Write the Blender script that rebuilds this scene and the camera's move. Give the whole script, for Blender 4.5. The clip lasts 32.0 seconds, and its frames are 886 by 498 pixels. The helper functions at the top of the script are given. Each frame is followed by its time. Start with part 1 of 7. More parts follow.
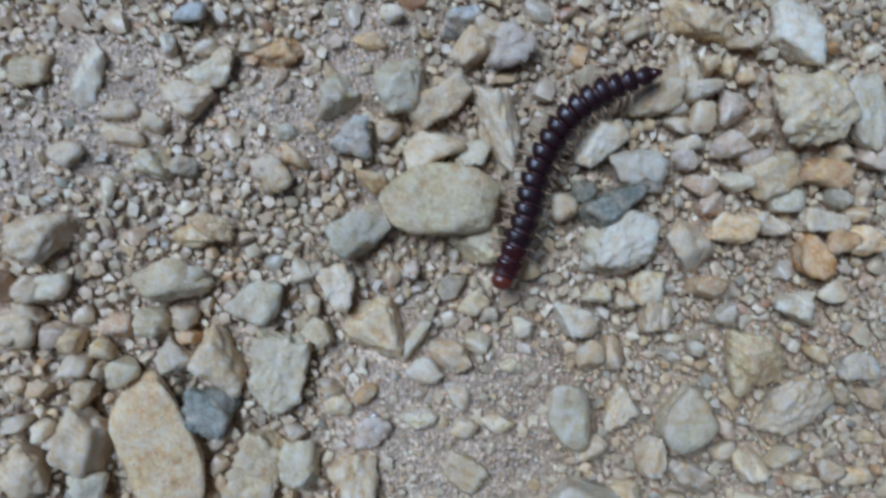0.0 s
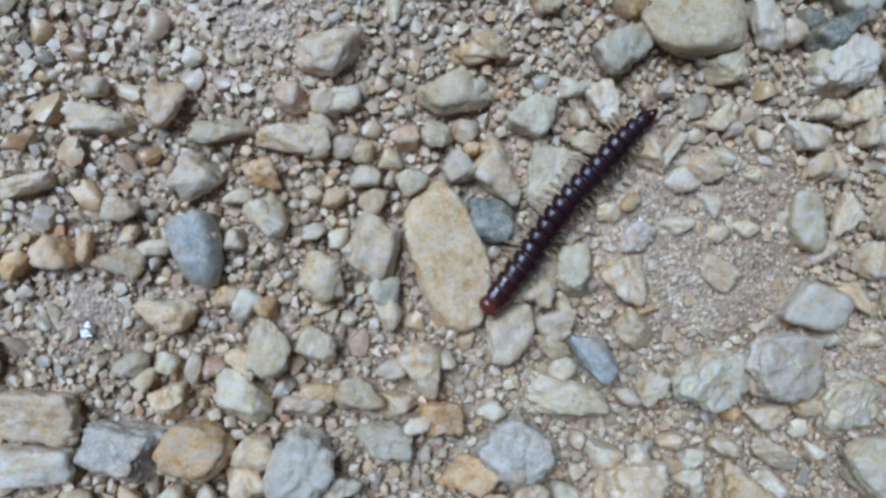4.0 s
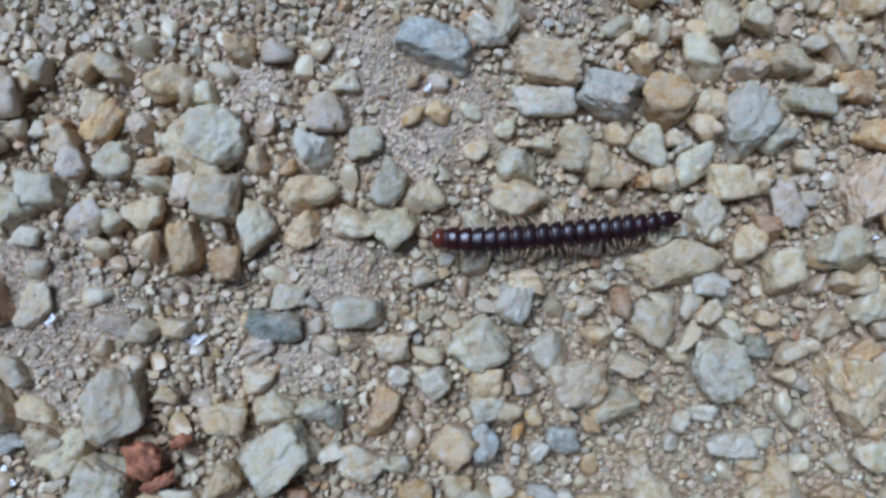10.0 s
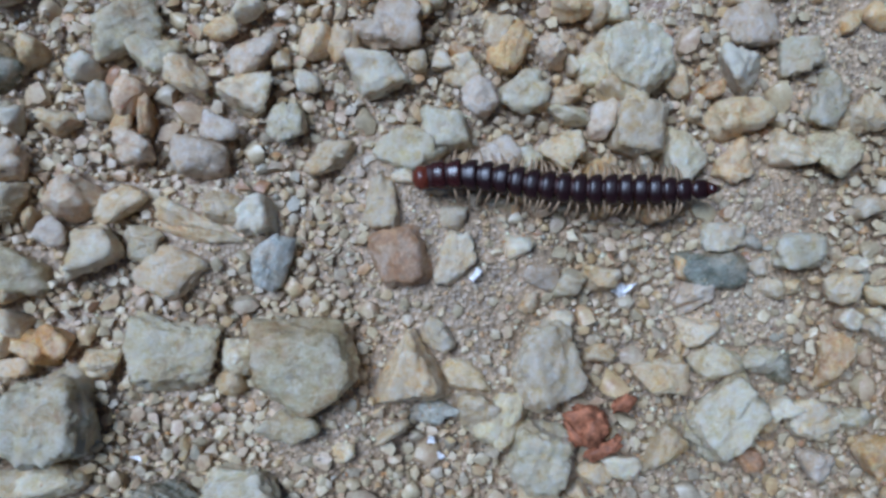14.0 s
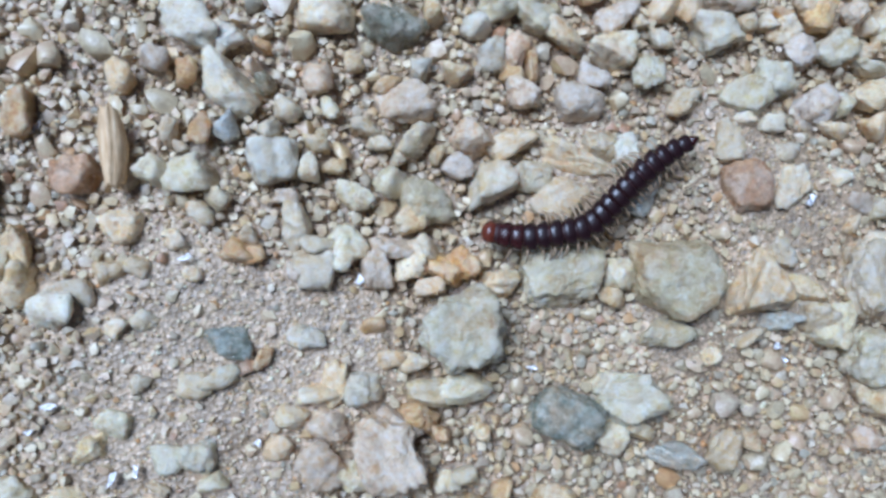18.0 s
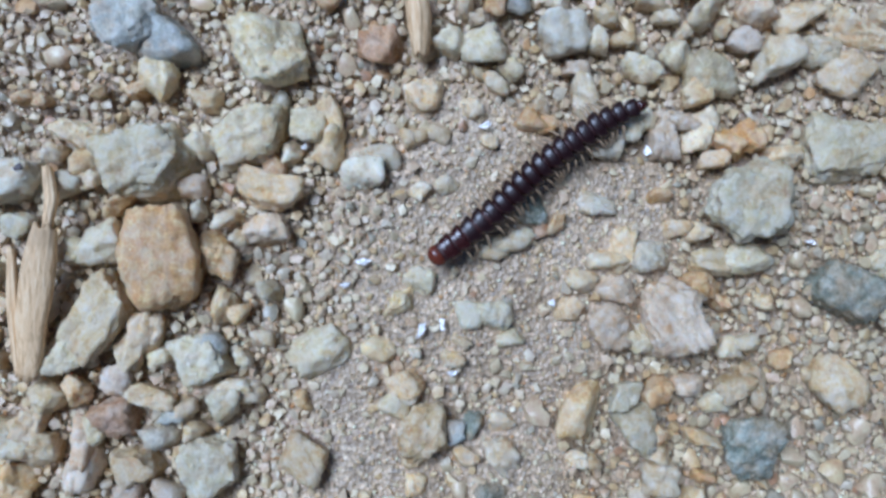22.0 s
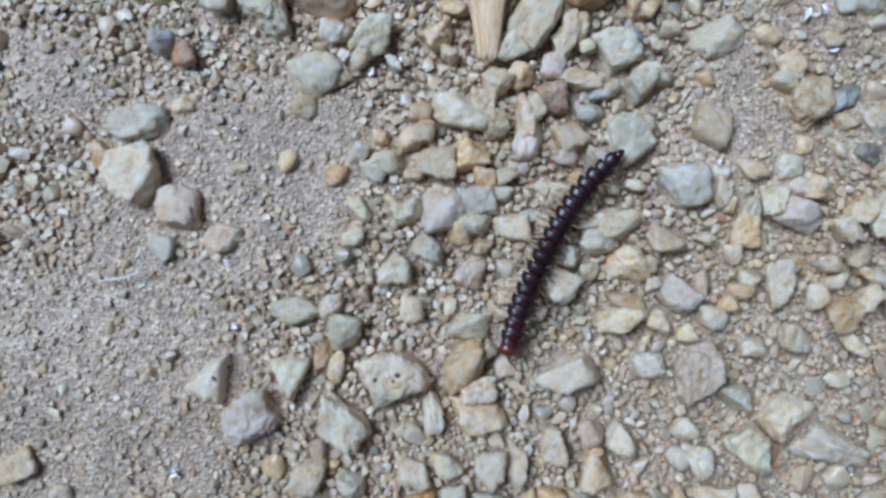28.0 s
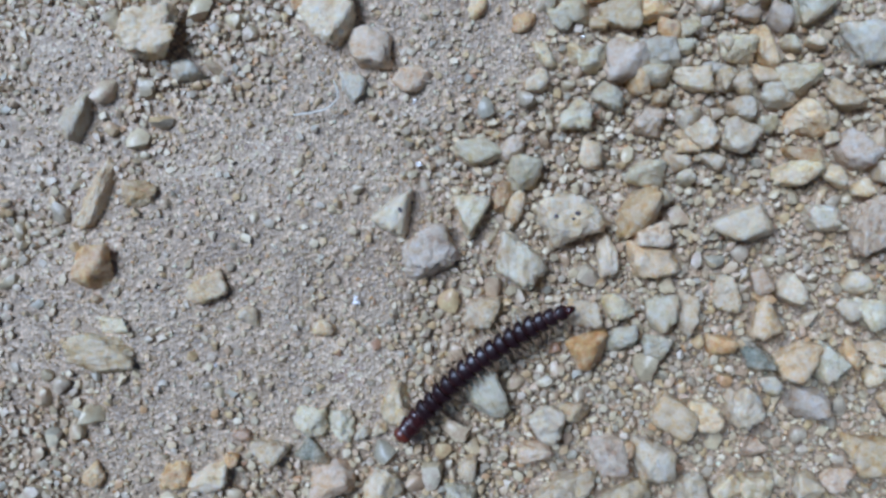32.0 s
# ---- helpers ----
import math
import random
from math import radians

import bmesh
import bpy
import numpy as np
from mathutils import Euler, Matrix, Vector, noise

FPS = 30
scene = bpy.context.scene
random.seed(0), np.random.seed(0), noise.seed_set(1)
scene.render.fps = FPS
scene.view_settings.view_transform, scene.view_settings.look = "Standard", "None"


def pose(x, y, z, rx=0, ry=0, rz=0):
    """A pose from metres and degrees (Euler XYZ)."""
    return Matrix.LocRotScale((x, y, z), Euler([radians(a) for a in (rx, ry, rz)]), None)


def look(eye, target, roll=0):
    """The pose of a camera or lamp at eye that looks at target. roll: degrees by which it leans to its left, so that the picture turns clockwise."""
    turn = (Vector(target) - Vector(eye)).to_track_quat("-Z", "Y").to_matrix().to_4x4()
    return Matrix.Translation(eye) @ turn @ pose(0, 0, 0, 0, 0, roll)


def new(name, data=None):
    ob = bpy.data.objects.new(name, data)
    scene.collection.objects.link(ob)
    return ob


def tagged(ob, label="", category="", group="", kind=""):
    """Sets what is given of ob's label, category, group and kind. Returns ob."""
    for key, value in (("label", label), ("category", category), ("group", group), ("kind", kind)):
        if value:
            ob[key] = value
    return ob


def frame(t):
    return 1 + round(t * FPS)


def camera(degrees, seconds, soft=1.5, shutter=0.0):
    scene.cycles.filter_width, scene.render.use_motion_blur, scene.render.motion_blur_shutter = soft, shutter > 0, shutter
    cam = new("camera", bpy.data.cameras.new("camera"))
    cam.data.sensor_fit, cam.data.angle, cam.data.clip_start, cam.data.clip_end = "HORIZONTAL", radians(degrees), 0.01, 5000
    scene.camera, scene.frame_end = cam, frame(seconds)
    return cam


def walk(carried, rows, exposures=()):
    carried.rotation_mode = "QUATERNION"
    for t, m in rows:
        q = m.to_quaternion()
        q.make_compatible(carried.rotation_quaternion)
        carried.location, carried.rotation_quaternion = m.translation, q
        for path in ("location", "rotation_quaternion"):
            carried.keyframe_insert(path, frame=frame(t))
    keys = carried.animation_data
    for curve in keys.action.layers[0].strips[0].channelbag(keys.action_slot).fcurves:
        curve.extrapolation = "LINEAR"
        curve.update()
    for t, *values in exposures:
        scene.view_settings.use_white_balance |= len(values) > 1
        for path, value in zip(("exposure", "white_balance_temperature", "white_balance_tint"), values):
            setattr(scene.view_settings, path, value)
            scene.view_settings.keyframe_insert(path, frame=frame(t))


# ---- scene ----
cam = camera(60, 32.0, soft=2.9, shutter=0.4)
walk(cam, [
    (0.0, pose(0.03650, -0.00657, 0.05998, -0.45, -4.31, 0.87)),
    (0.5, pose(0.03869, -0.00865, 0.05872, -2.23, -4.84, 0.57)),
    (1.0, pose(0.03580, -0.00692, 0.05808, -2.39, -4.36, 0.45)),
    (1.5, pose(0.03445, -0.00675, 0.05951, -1.43, -3.92, 0.68)),
    (2.0, pose(0.03113, -0.00953, 0.05983, -0.59, -4.44, 0.40)),
    (2.5, pose(0.02036, -0.01120, 0.05706, -1.15, -6.82, -0.59)),
    (3.0, pose(0.01300, -0.01703, 0.05733, -0.15, -8.81, -0.72)),
    (3.5, pose(0.01035, -0.02018, 0.05914, 0.11, -9.61, -0.59)),
    (5.5, pose(0.00677, -0.03159, 0.06405, 0.08, -9.81, -0.67)),
    (6.0, pose(0.00729, -0.03605, 0.06635, -0.14, -10.53, -0.74)),
    (6.5, pose(0.00316, -0.03787, 0.07025, 1.76, -11.01, -0.89)),
    (7.0, pose(-0.00352, -0.04560, 0.07342, 2.58, -9.83, -0.73)),
    (7.5, pose(-0.01024, -0.04788, 0.07156, 1.16, -9.83, -1.01)),
    (8.0, pose(-0.01319, -0.04967, 0.07176, 1.07, -8.54, -0.72)),
    (8.5, pose(-0.01537, -0.05215, 0.07204, 2.01, -8.17, -0.27)),
    (9.0, pose(-0.02023, -0.05448, 0.07025, 1.63, -7.74, -0.00)),
    (9.5, pose(-0.02556, -0.05318, 0.06945, 3.22, -6.58, -0.34)),
    (10.0, pose(-0.02821, -0.05533, 0.06788, 3.58, -6.03, -0.69)),
    (10.5, pose(-0.03187, -0.05842, 0.06728, 2.98, -5.58, -0.76)),
    (11.0, pose(-0.03382, -0.05992, 0.06651, 2.55, -5.48, -0.98)),
    (11.5, pose(-0.03796, -0.05951, 0.06661, 2.58, -5.26, -1.24)),
    (12.0, pose(-0.04554, -0.05853, 0.06749, 2.45, -5.06, -1.94)),
    (12.5, pose(-0.04909, -0.05457, 0.06227, 2.17, -5.08, -2.78)),
    (13.0, pose(-0.05359, -0.05189, 0.05821, 1.82, -4.54, -3.41)),
    (13.5, pose(-0.05593, -0.05327, 0.05723, 1.73, -4.33, -3.46)),
    (14.0, pose(-0.06009, -0.05509, 0.05728, 0.42, -3.87, -3.45)),
    (14.5, pose(-0.06241, -0.05533, 0.05854, 0.43, -3.02, -4.15)),
    (15.0, pose(-0.06737, -0.05257, 0.06113, -0.15, -2.81, -4.59)),
    (15.5, pose(-0.07531, -0.05181, 0.05943, -0.03, -6.93, -4.91)),
    (17.5, pose(-0.09057, -0.06040, 0.06049, 4.13, -8.97, -4.64)),
    (18.0, pose(-0.09498, -0.06344, 0.06158, 5.13, -7.66, -5.17)),
    (18.5, pose(-0.09656, -0.06238, 0.05709, 4.40, -6.76, -5.29)),
    (19.0, pose(-0.09849, -0.06337, 0.05411, 2.49, -5.89, -5.07)),
    (19.5, pose(-0.10045, -0.06373, 0.05589, 2.05, -5.76, -4.94)),
    (20.0, pose(-0.10400, -0.06261, 0.05667, 2.53, -4.35, -5.11)),
    (20.5, pose(-0.10578, -0.06173, 0.05884, 3.21, -3.94, -4.89)),
    (21.0, pose(-0.10727, -0.06375, 0.06046, 2.68, -3.49, -4.46)),
    (21.5, pose(-0.11190, -0.06504, 0.06145, 1.86, -2.32, -4.16)),
    (22.0, pose(-0.11292, -0.06879, 0.06188, 1.39, -2.33, -3.87)),
    (22.5, pose(-0.11475, -0.07221, 0.06256, 0.93, -2.33, -3.86)),
    (23.0, pose(-0.12196, -0.07284, 0.06421, -0.09, -1.90, -4.01)),
    (23.5, pose(-0.12396, -0.07375, 0.06539, -0.13, -1.77, -4.30)),
    (24.0, pose(-0.13053, -0.07533, 0.06430, -0.04, -1.52, -5.16)),
    (24.5, pose(-0.13536, -0.07646, 0.06277, -0.75, -1.52, -6.05)),
    (25.0, pose(-0.13858, -0.07823, 0.06225, -2.34, -2.08, -6.28)),
    (25.5, pose(-0.14081, -0.07957, 0.06385, -2.64, -1.80, -6.85)),
    (27.5, pose(-0.14670, -0.09046, 0.07173, 0.98, -0.02, -5.97)),
    (28.0, pose(-0.14823, -0.09370, 0.07322, 0.93, 0.62, -5.64)),
    (28.5, pose(-0.14903, -0.09673, 0.07499, 0.65, 1.48, -5.36)),
    (29.0, pose(-0.15005, -0.09834, 0.07576, 1.18, 1.40, -4.68)),
    (29.5, pose(-0.14879, -0.10170, 0.07698, 0.36, 1.62, -3.85)),
    (30.0, pose(-0.15296, -0.10512, 0.07403, 1.45, 1.28, -3.96)),
    (30.5, pose(-0.15556, -0.10698, 0.07233, 0.64, 1.93, -3.72)),
    (31.0, pose(-0.15891, -0.10788, 0.07587, 0.01, 2.71, -3.62)),
    (31.5, pose(-0.16186, -0.10827, 0.07782, 0.97, 2.92, -2.97)),
    (32.0, pose(-0.16292, -0.10817, 0.07604, 1.16, 3.48, -2.93)),
], exposures=[(0.0, -0.76, 4650, 10.0), (1.0, -0.71, 4650, 10.0), (2.0, -0.50, 4650, 10.0), (3.0, -0.55, 4650, 10.0), (6.0, -0.50, 4650, 10.0), (7.0, -0.39, 4650, 10.0), (8.0, -0.63, 4650, 10.0), (9.0, -0.63, 4650, 10.0), (11.0, -0.65, 4650, 10.0), (12.0, -0.59, 4650, 10.0), (13.0, -0.97, 4650, 10.0), (14.0, -0.70, 4650, 10.0), (15.0, -0.25, 4650, 10.0), (18.0, -0.26, 4650, 10.0), (19.0, -1.02, 4650, 10.0), (20.0, -0.38, 4650, 10.0), (21.0, -0.36, 4650, 10.0), (22.0, -0.42, 4650, 10.0), (23.0, -0.37, 4650, 10.0), (25.0, -0.53, 4650, 10.0), (28.0, -0.48, 4650, 10.0), (30.0, -0.56, 4650, 10.0), (32.0, -0.54, 4650, 10.0)])
SKY, SUN = 0.028, 4.2

# ---- light: veiled sun through a bright hazy sky ----
world = bpy.data.worlds.new("sky")
scene.world = world
world.use_nodes = True
wt = world.node_tree
wt.nodes.clear()
sky = wt.nodes.new("ShaderNodeTexSky")
sky.sky_type = "NISHITA"
sky.sun_disc = False
sky.sun_elevation = radians(58)
sky.sun_rotation = radians(-51)
sky.air_density, sky.dust_density, sky.ozone_density = 1.2, 1.0, 1.5
back = wt.nodes.new("ShaderNodeBackground")
back.inputs["Strength"].default_value = SKY
wout = wt.nodes.new("ShaderNodeOutputWorld")
wt.links.new(sky.outputs["Color"], back.inputs["Color"])
wt.links.new(back.outputs["Background"], wout.inputs["Surface"])

sun = new("sun", bpy.data.lights.new("sun", "SUN"))
sun.data.energy, sun.data.angle, sun.data.color = SUN, radians(30), (1.0, 0.985, 0.965)
sun.matrix_world = look((-0.62, 0.50, 1.30), (0, 0, 0))

# ---- materials ----


def material(name):
    m = bpy.data.materials.new(name)
    m.use_nodes = True
    nt = m.node_tree
    return m, nt, nt.nodes["Principled BSDF"]


def node(nt, kind, **values):
    n = nt.nodes.new(kind)
    for key, value in values.items():
        n.inputs[key].default_value = value
    return n


def ramp(nt, fac, stops, mode="LINEAR"):
    n = nt.nodes.new("ShaderNodeValToRGB")
    e = n.color_ramp.elements
    n.color_ramp.interpolation = mode
    while len(e) < len(stops):
        e.new(0.5)
    for i, (p, c) in enumerate(stops):
        e[i].position, e[i].color = p, (*c, 1)
    nt.links.new(fac, n.inputs["Fac"])
    return n


def mix(nt, fac, a, b, how="MIX"):
    n = nt.nodes.new("ShaderNodeMix")
    n.data_type, n.blend_type = "RGBA", how
    for socket, v in ((n.inputs["Factor"], fac), (n.inputs["A"], a), (n.inputs["B"], b)):
        if isinstance(v, (int, float)):
            socket.default_value = v
        elif isinstance(v, tuple):
            socket.default_value = (*v, 1)
        else:
            nt.links.new(v, socket)
    return n.outputs["Result"]


def noise_tex(nt, vec, scale, detail=4.0, rough=0.6):
    n = node(nt, "ShaderNodeTexNoise", Scale=scale, Detail=detail, Roughness=rough)
    nt.links.new(vec, n.inputs["Vector"])
    return n.outputs["Fac"]


def relief(nt, bsdf, height, strength, distance):
    b = node(nt, "ShaderNodeBump", Strength=strength, Distance=distance)
    nt.links.new(height, b.inputs["Height"])
    nt.links.new(b.outputs["Normal"], bsdf.inputs["Normal"])


def stone_material(name, light, mid, dark, fleck, flecks=0.5, rough=0.8):
    """Mineral grains of some tenths of a millimetre, ochre staining, pale dust in the hollows, dark specks."""
    m, nt, bsdf = material(name)
    where = nt.nodes.new("ShaderNodeTexCoord").outputs["Object"]
    info = nt.nodes.new("ShaderNodeObjectInfo")
    shift = nt.nodes.new("ShaderNodeVectorMath")
    shift.operation = "MULTIPLY_ADD"
    nt.links.new(info.outputs["Random"], shift.inputs[0])
    shift.inputs[1].default_value = (3.1, 5.7, 1.9)
    nt.links.new(where, shift.inputs[2])
    vec = shift.outputs[0]
    stain = noise_tex(nt, vec, 430, 6, 0.66)
    base = ramp(nt, stain, [(0.32, dark), (0.47, mid), (0.62, light)]).outputs["Color"]
    # crystals of about a millimetre, some whiter, some ochre
    bent = mix(nt, 0.0012, vec, node(nt, "ShaderNodeTexNoise", Scale=900, Detail=3.0).outputs["Color"], "ADD")
    crystal = node(nt, "ShaderNodeTexVoronoi", Scale=1050)
    nt.links.new(bent, crystal.inputs["Vector"])
    facet = nt.nodes.new("ShaderNodeSeparateColor")
    nt.links.new(crystal.outputs["Color"], facet.inputs["Color"])
    base = mix(nt, ramp(nt, facet.outputs["Green"], [(0.62, (0, 0, 0)), (0.80, (0.35, 0.35, 0.35))]).outputs["Color"], base, tuple(min(0.35 + 0.6 * c, 0.86) for c in light))
    base = mix(nt, ramp(nt, facet.outputs["Blue"], [(0.74, (0, 0, 0)), (0.92, (0.3, 0.3, 0.3))]).outputs["Color"], base, tuple(c * k for c, k in zip(mid, (0.84, 0.70, 0.48))))
    # some stones of a kind are warmer, some cooler and greyer
    hue = nt.nodes.new("ShaderNodeMath")
    hue.operation = "FRACT"
    ten = nt.nodes.new("ShaderNodeMath")
    ten.operation = "MULTIPLY"
    nt.links.new(info.outputs["Random"], ten.inputs[0])
    ten.inputs[1].default_value = 7.3
    nt.links.new(ten.outputs[0], hue.inputs[0])
    cast = ramp(nt, hue.outputs[0], [(0.0, (0.99, 1.0, 0.97)), (0.3, (1.01, 1.0, 0.95)), (0.65, (1.03, 1.0, 0.91)), (1.0, (1.07, 0.97, 0.84))])
    base = mix(nt, 1.0, base, cast.outputs["Color"], "MULTIPLY")
    iron = noise_tex(nt, vec, 300, 5, 0.7)
    base = mix(nt, ramp(nt, iron, [(0.50, (0, 0, 0)), (0.68, (0.5, 0.5, 0.5))]).outputs["Color"], base, (0.66, 0.46, 0.28))
    sugar = noise_tex(nt, vec, 1500, 5, 0.75)
    base = mix(nt, 0.6, base, ramp(nt, sugar, [(0.32, (0.23, 0.22, 0.20)), (0.5, (0.5, 0.5, 0.5)), (0.68, (0.80, 0.80, 0.81))]).outputs["Color"], "OVERLAY")
    grain = noise_tex(nt, vec, 5200, 3, 0.7)
    base = mix(nt, 0.52, base, ramp(nt, grain, [(0.3, (0.25, 0.24, 0.23)), (0.7, (0.77, 0.77, 0.77))]).outputs["Color"], "OVERLAY")
    cells = node(nt, "ShaderNodeTexVoronoi", Scale=2600)
    nt.links.new(mix(nt, 0.004, vec, node(nt, "ShaderNodeTexNoise", Scale=4000).outputs["Color"], "ADD"), cells.inputs["Vector"])
    sep = nt.nodes.new("ShaderNodeSeparateColor")
    nt.links.new(cells.outputs["Color"], sep.inputs["Color"])
    base = mix(nt, ramp(nt, sep.outputs["Red"], [(0.86, (0, 0, 0)), (0.95, (flecks,) * 3)]).outputs["Color"], base, fleck)
    tone = ramp(nt, info.outputs["Random"], [(0.0, (0.80, 0.79, 0.77)), (0.5, (0.98, 0.97, 0.95)), (1.0, (1.15, 1.13, 1.09))])
    base = mix(nt, 1.0, base, tone.outputs["Color"], "MULTIPLY")
    dust = noise_tex(nt, vec, 700, 6, 0.75)
    base = mix(nt, ramp(nt, dust, [(0.46, (0, 0, 0)), (0.64, (0.5, 0.5, 0.5))]).outputs["Color"], base, (0.70, 0.61, 0.49))
    rich = node(nt, "ShaderNodeHueSaturation", Saturation=1.3)
    nt.links.new(base, rich.inputs["Color"])
    nt.links.new(rich.outputs["Color"], bsdf.inputs["Base Color"])
    nt.links.new(ramp(nt, sugar, [(0.3, (rough - 0.46,) * 3), (0.7, (rough - 0.22,) * 3)]).outputs["Color"], bsdf.inputs["Roughness"])
    bsdf.inputs["Specular IOR Level"].default_value = 0.9
    bsdf.inputs["Subsurface Weight"].default_value = 0.3
    bsdf.inputs["Subsurface Radius"].default_value = (1.0, 0.8, 0.6)
    bsdf.inputs["Subsurface Scale"].default_value = 0.0005
    relief(nt, bsdf, mix(nt, 0.7, stain, mix(nt, 0.3, sugar, grain)), 1.0, 0.00042)
    return m


STONE = {}
STONE["c"] = stone_material("cream_feldspar", (0.88, 0.78, 0.64), (0.8, 0.69, 0.54), (0.6, 0.48, 0.34), (0.19, 0.16, 0.12), 0.35, 0.82)
STONE["w"] = stone_material("white_quartz", (0.90, 0.845, 0.74), (0.82, 0.76, 0.65), (0.62, 0.55, 0.445), (0.2, 0.18, 0.15), 0.3, 0.72)
STONE["g"] = stone_material("grey_granite", (0.84, 0.78, 0.64), (0.74, 0.68, 0.54), (0.53, 0.46, 0.34), (0.16, 0.15, 0.125), 0.4, 0.82)
STONE["y"] = stone_material("tan_feldspar", (0.83, 0.71, 0.54), (0.74, 0.6, 0.42), (0.53, 0.4, 0.25), (0.19, 0.15, 0.1), 0.35, 0.82)
STONE["b"] = stone_material("blue_grey_slate", (0.568, 0.587, 0.574), (0.45, 0.47, 0.462), (0.298, 0.308, 0.302), (0.5, 0.5, 0.47), 0.3, 0.78)
STONE["d"] = stone_material("dark_greenstone", (0.32, 0.346, 0.311), (0.239, 0.26, 0.231), (0.154, 0.166, 0.147), (0.27, 0.28, 0.25), 0.3, 0.6)
STONE["o"] = stone_material("orange_feldspar", (0.75, 0.58, 0.41), (0.66, 0.48, 0.31), (0.47, 0.30, 0.17), (0.2, 0.14, 0.09), 0.3, 0.8)
STONE["r"] = stone_material("red_brown_ironstone", (0.556, 0.397, 0.296), (0.456, 0.306, 0.215), (0.286, 0.172, 0.118), (0.12, 0.07, 0.045), 0.3, 0.8)
STONE["p"] = stone_material("pinkish_grey_gneiss", (0.84, 0.74, 0.65), (0.74, 0.64, 0.55), (0.53, 0.43, 0.35), (0.18, 0.15, 0.12), 0.4, 0.82)
STONE["k"] = stone_material("speckled_granite", (0.85, 0.82, 0.76), (0.74, 0.71, 0.65), (0.52, 0.48, 0.42), (0.07, 0.07, 0.065), 0.8, 0.78)
STONE["ol"] = stone_material("olive_stone", (0.7, 0.63, 0.48), (0.58, 0.51, 0.37), (0.39, 0.33, 0.22), (0.07, 0.07, 0.065), 0.5, 0.8)


def gravel_material(name, stops, size):
    """Joined small stones: each island takes a colour of its own."""
    m, nt, bsdf = material(name)
    where = nt.nodes.new("ShaderNodeTexCoord").outputs["Object"]
    pick = nt.nodes.new("ShaderNodeNewGeometry").outputs["Random Per Island"]
    base = ramp(nt, pick, stops, "CONSTANT").outputs["Color"]
    stain = noise_tex(nt, where, 900 / size, 4, 0.65)
    base = mix(nt, 0.6, base, ramp(nt, stain, [(0.3, (0.28, 0.27, 0.25)), (0.7, (0.72, 0.71, 0.69))]).outputs["Color"], "OVERLAY")
    grain = noise_tex(nt, where, 4200 / size, 3, 0.7)
    base = mix(nt, 0.3, base, ramp(nt, grain, [(0.3, (0.25, 0.25, 0.25)), (0.7, (0.75, 0.75, 0.75))]).outputs["Color"], "OVERLAY")
    rich = node(nt, "ShaderNodeHueSaturation", Saturation=1.05)
    nt.links.new(base, rich.inputs["Color"])
    nt.links.new(rich.outputs["Color"], bsdf.inputs["Base Color"])
    bsdf.inputs["Roughness"].default_value = 0.42
    bsdf.inputs["Specular IOR Level"].default_value = 0.9
    relief(nt, bsdf, mix(nt, 0.5, stain, grain), 0.6, 0.0001)
    return m


MIXED = [(0.0, (0.63, 0.494, 0.317)), (0.18, (0.527, 0.436, 0.276)), (0.34, (0.598, 0.494, 0.349)), (0.46, (0.702, 0.58, 0.365)),
         (0.55, (0.63, 0.464, 0.243)), (0.64, (0.516, 0.436, 0.308)), (0.72, (0.734, 0.619, 0.413)), (0.78, (0.609, 0.454, 0.291)),
         (0.86, (0.641, 0.484, 0.276)), (0.91, (0.413, 0.369, 0.268)), (0.94, (0.589, 0.376, 0.187)), (0.955, (0.671, 0.551, 0.349)), (0.985, (0.444, 0.261, 0.146))]
M_GRAVEL = gravel_material("mixed_fine_gravel", MIXED, 1.0)
M_GRIT = gravel_material("coarse_sand_grit", MIXED, 0.5)
SANDY = [(0.0, (0.618, 0.473, 0.277)), (0.25, (0.809, 0.686, 0.463)), (0.45, (0.5, 0.383, 0.228)), (0.62, (0.692, 0.505, 0.286)), (0.74, (0.873, 0.836, 0.615)),
         (0.84, (0.372, 0.283, 0.168)), (0.92, (0.639, 0.374, 0.16)), (0.96, (0.458, 0.424, 0.329))]
M_GRAIN = gravel_material("sand_grains", SANDY, 0.5)


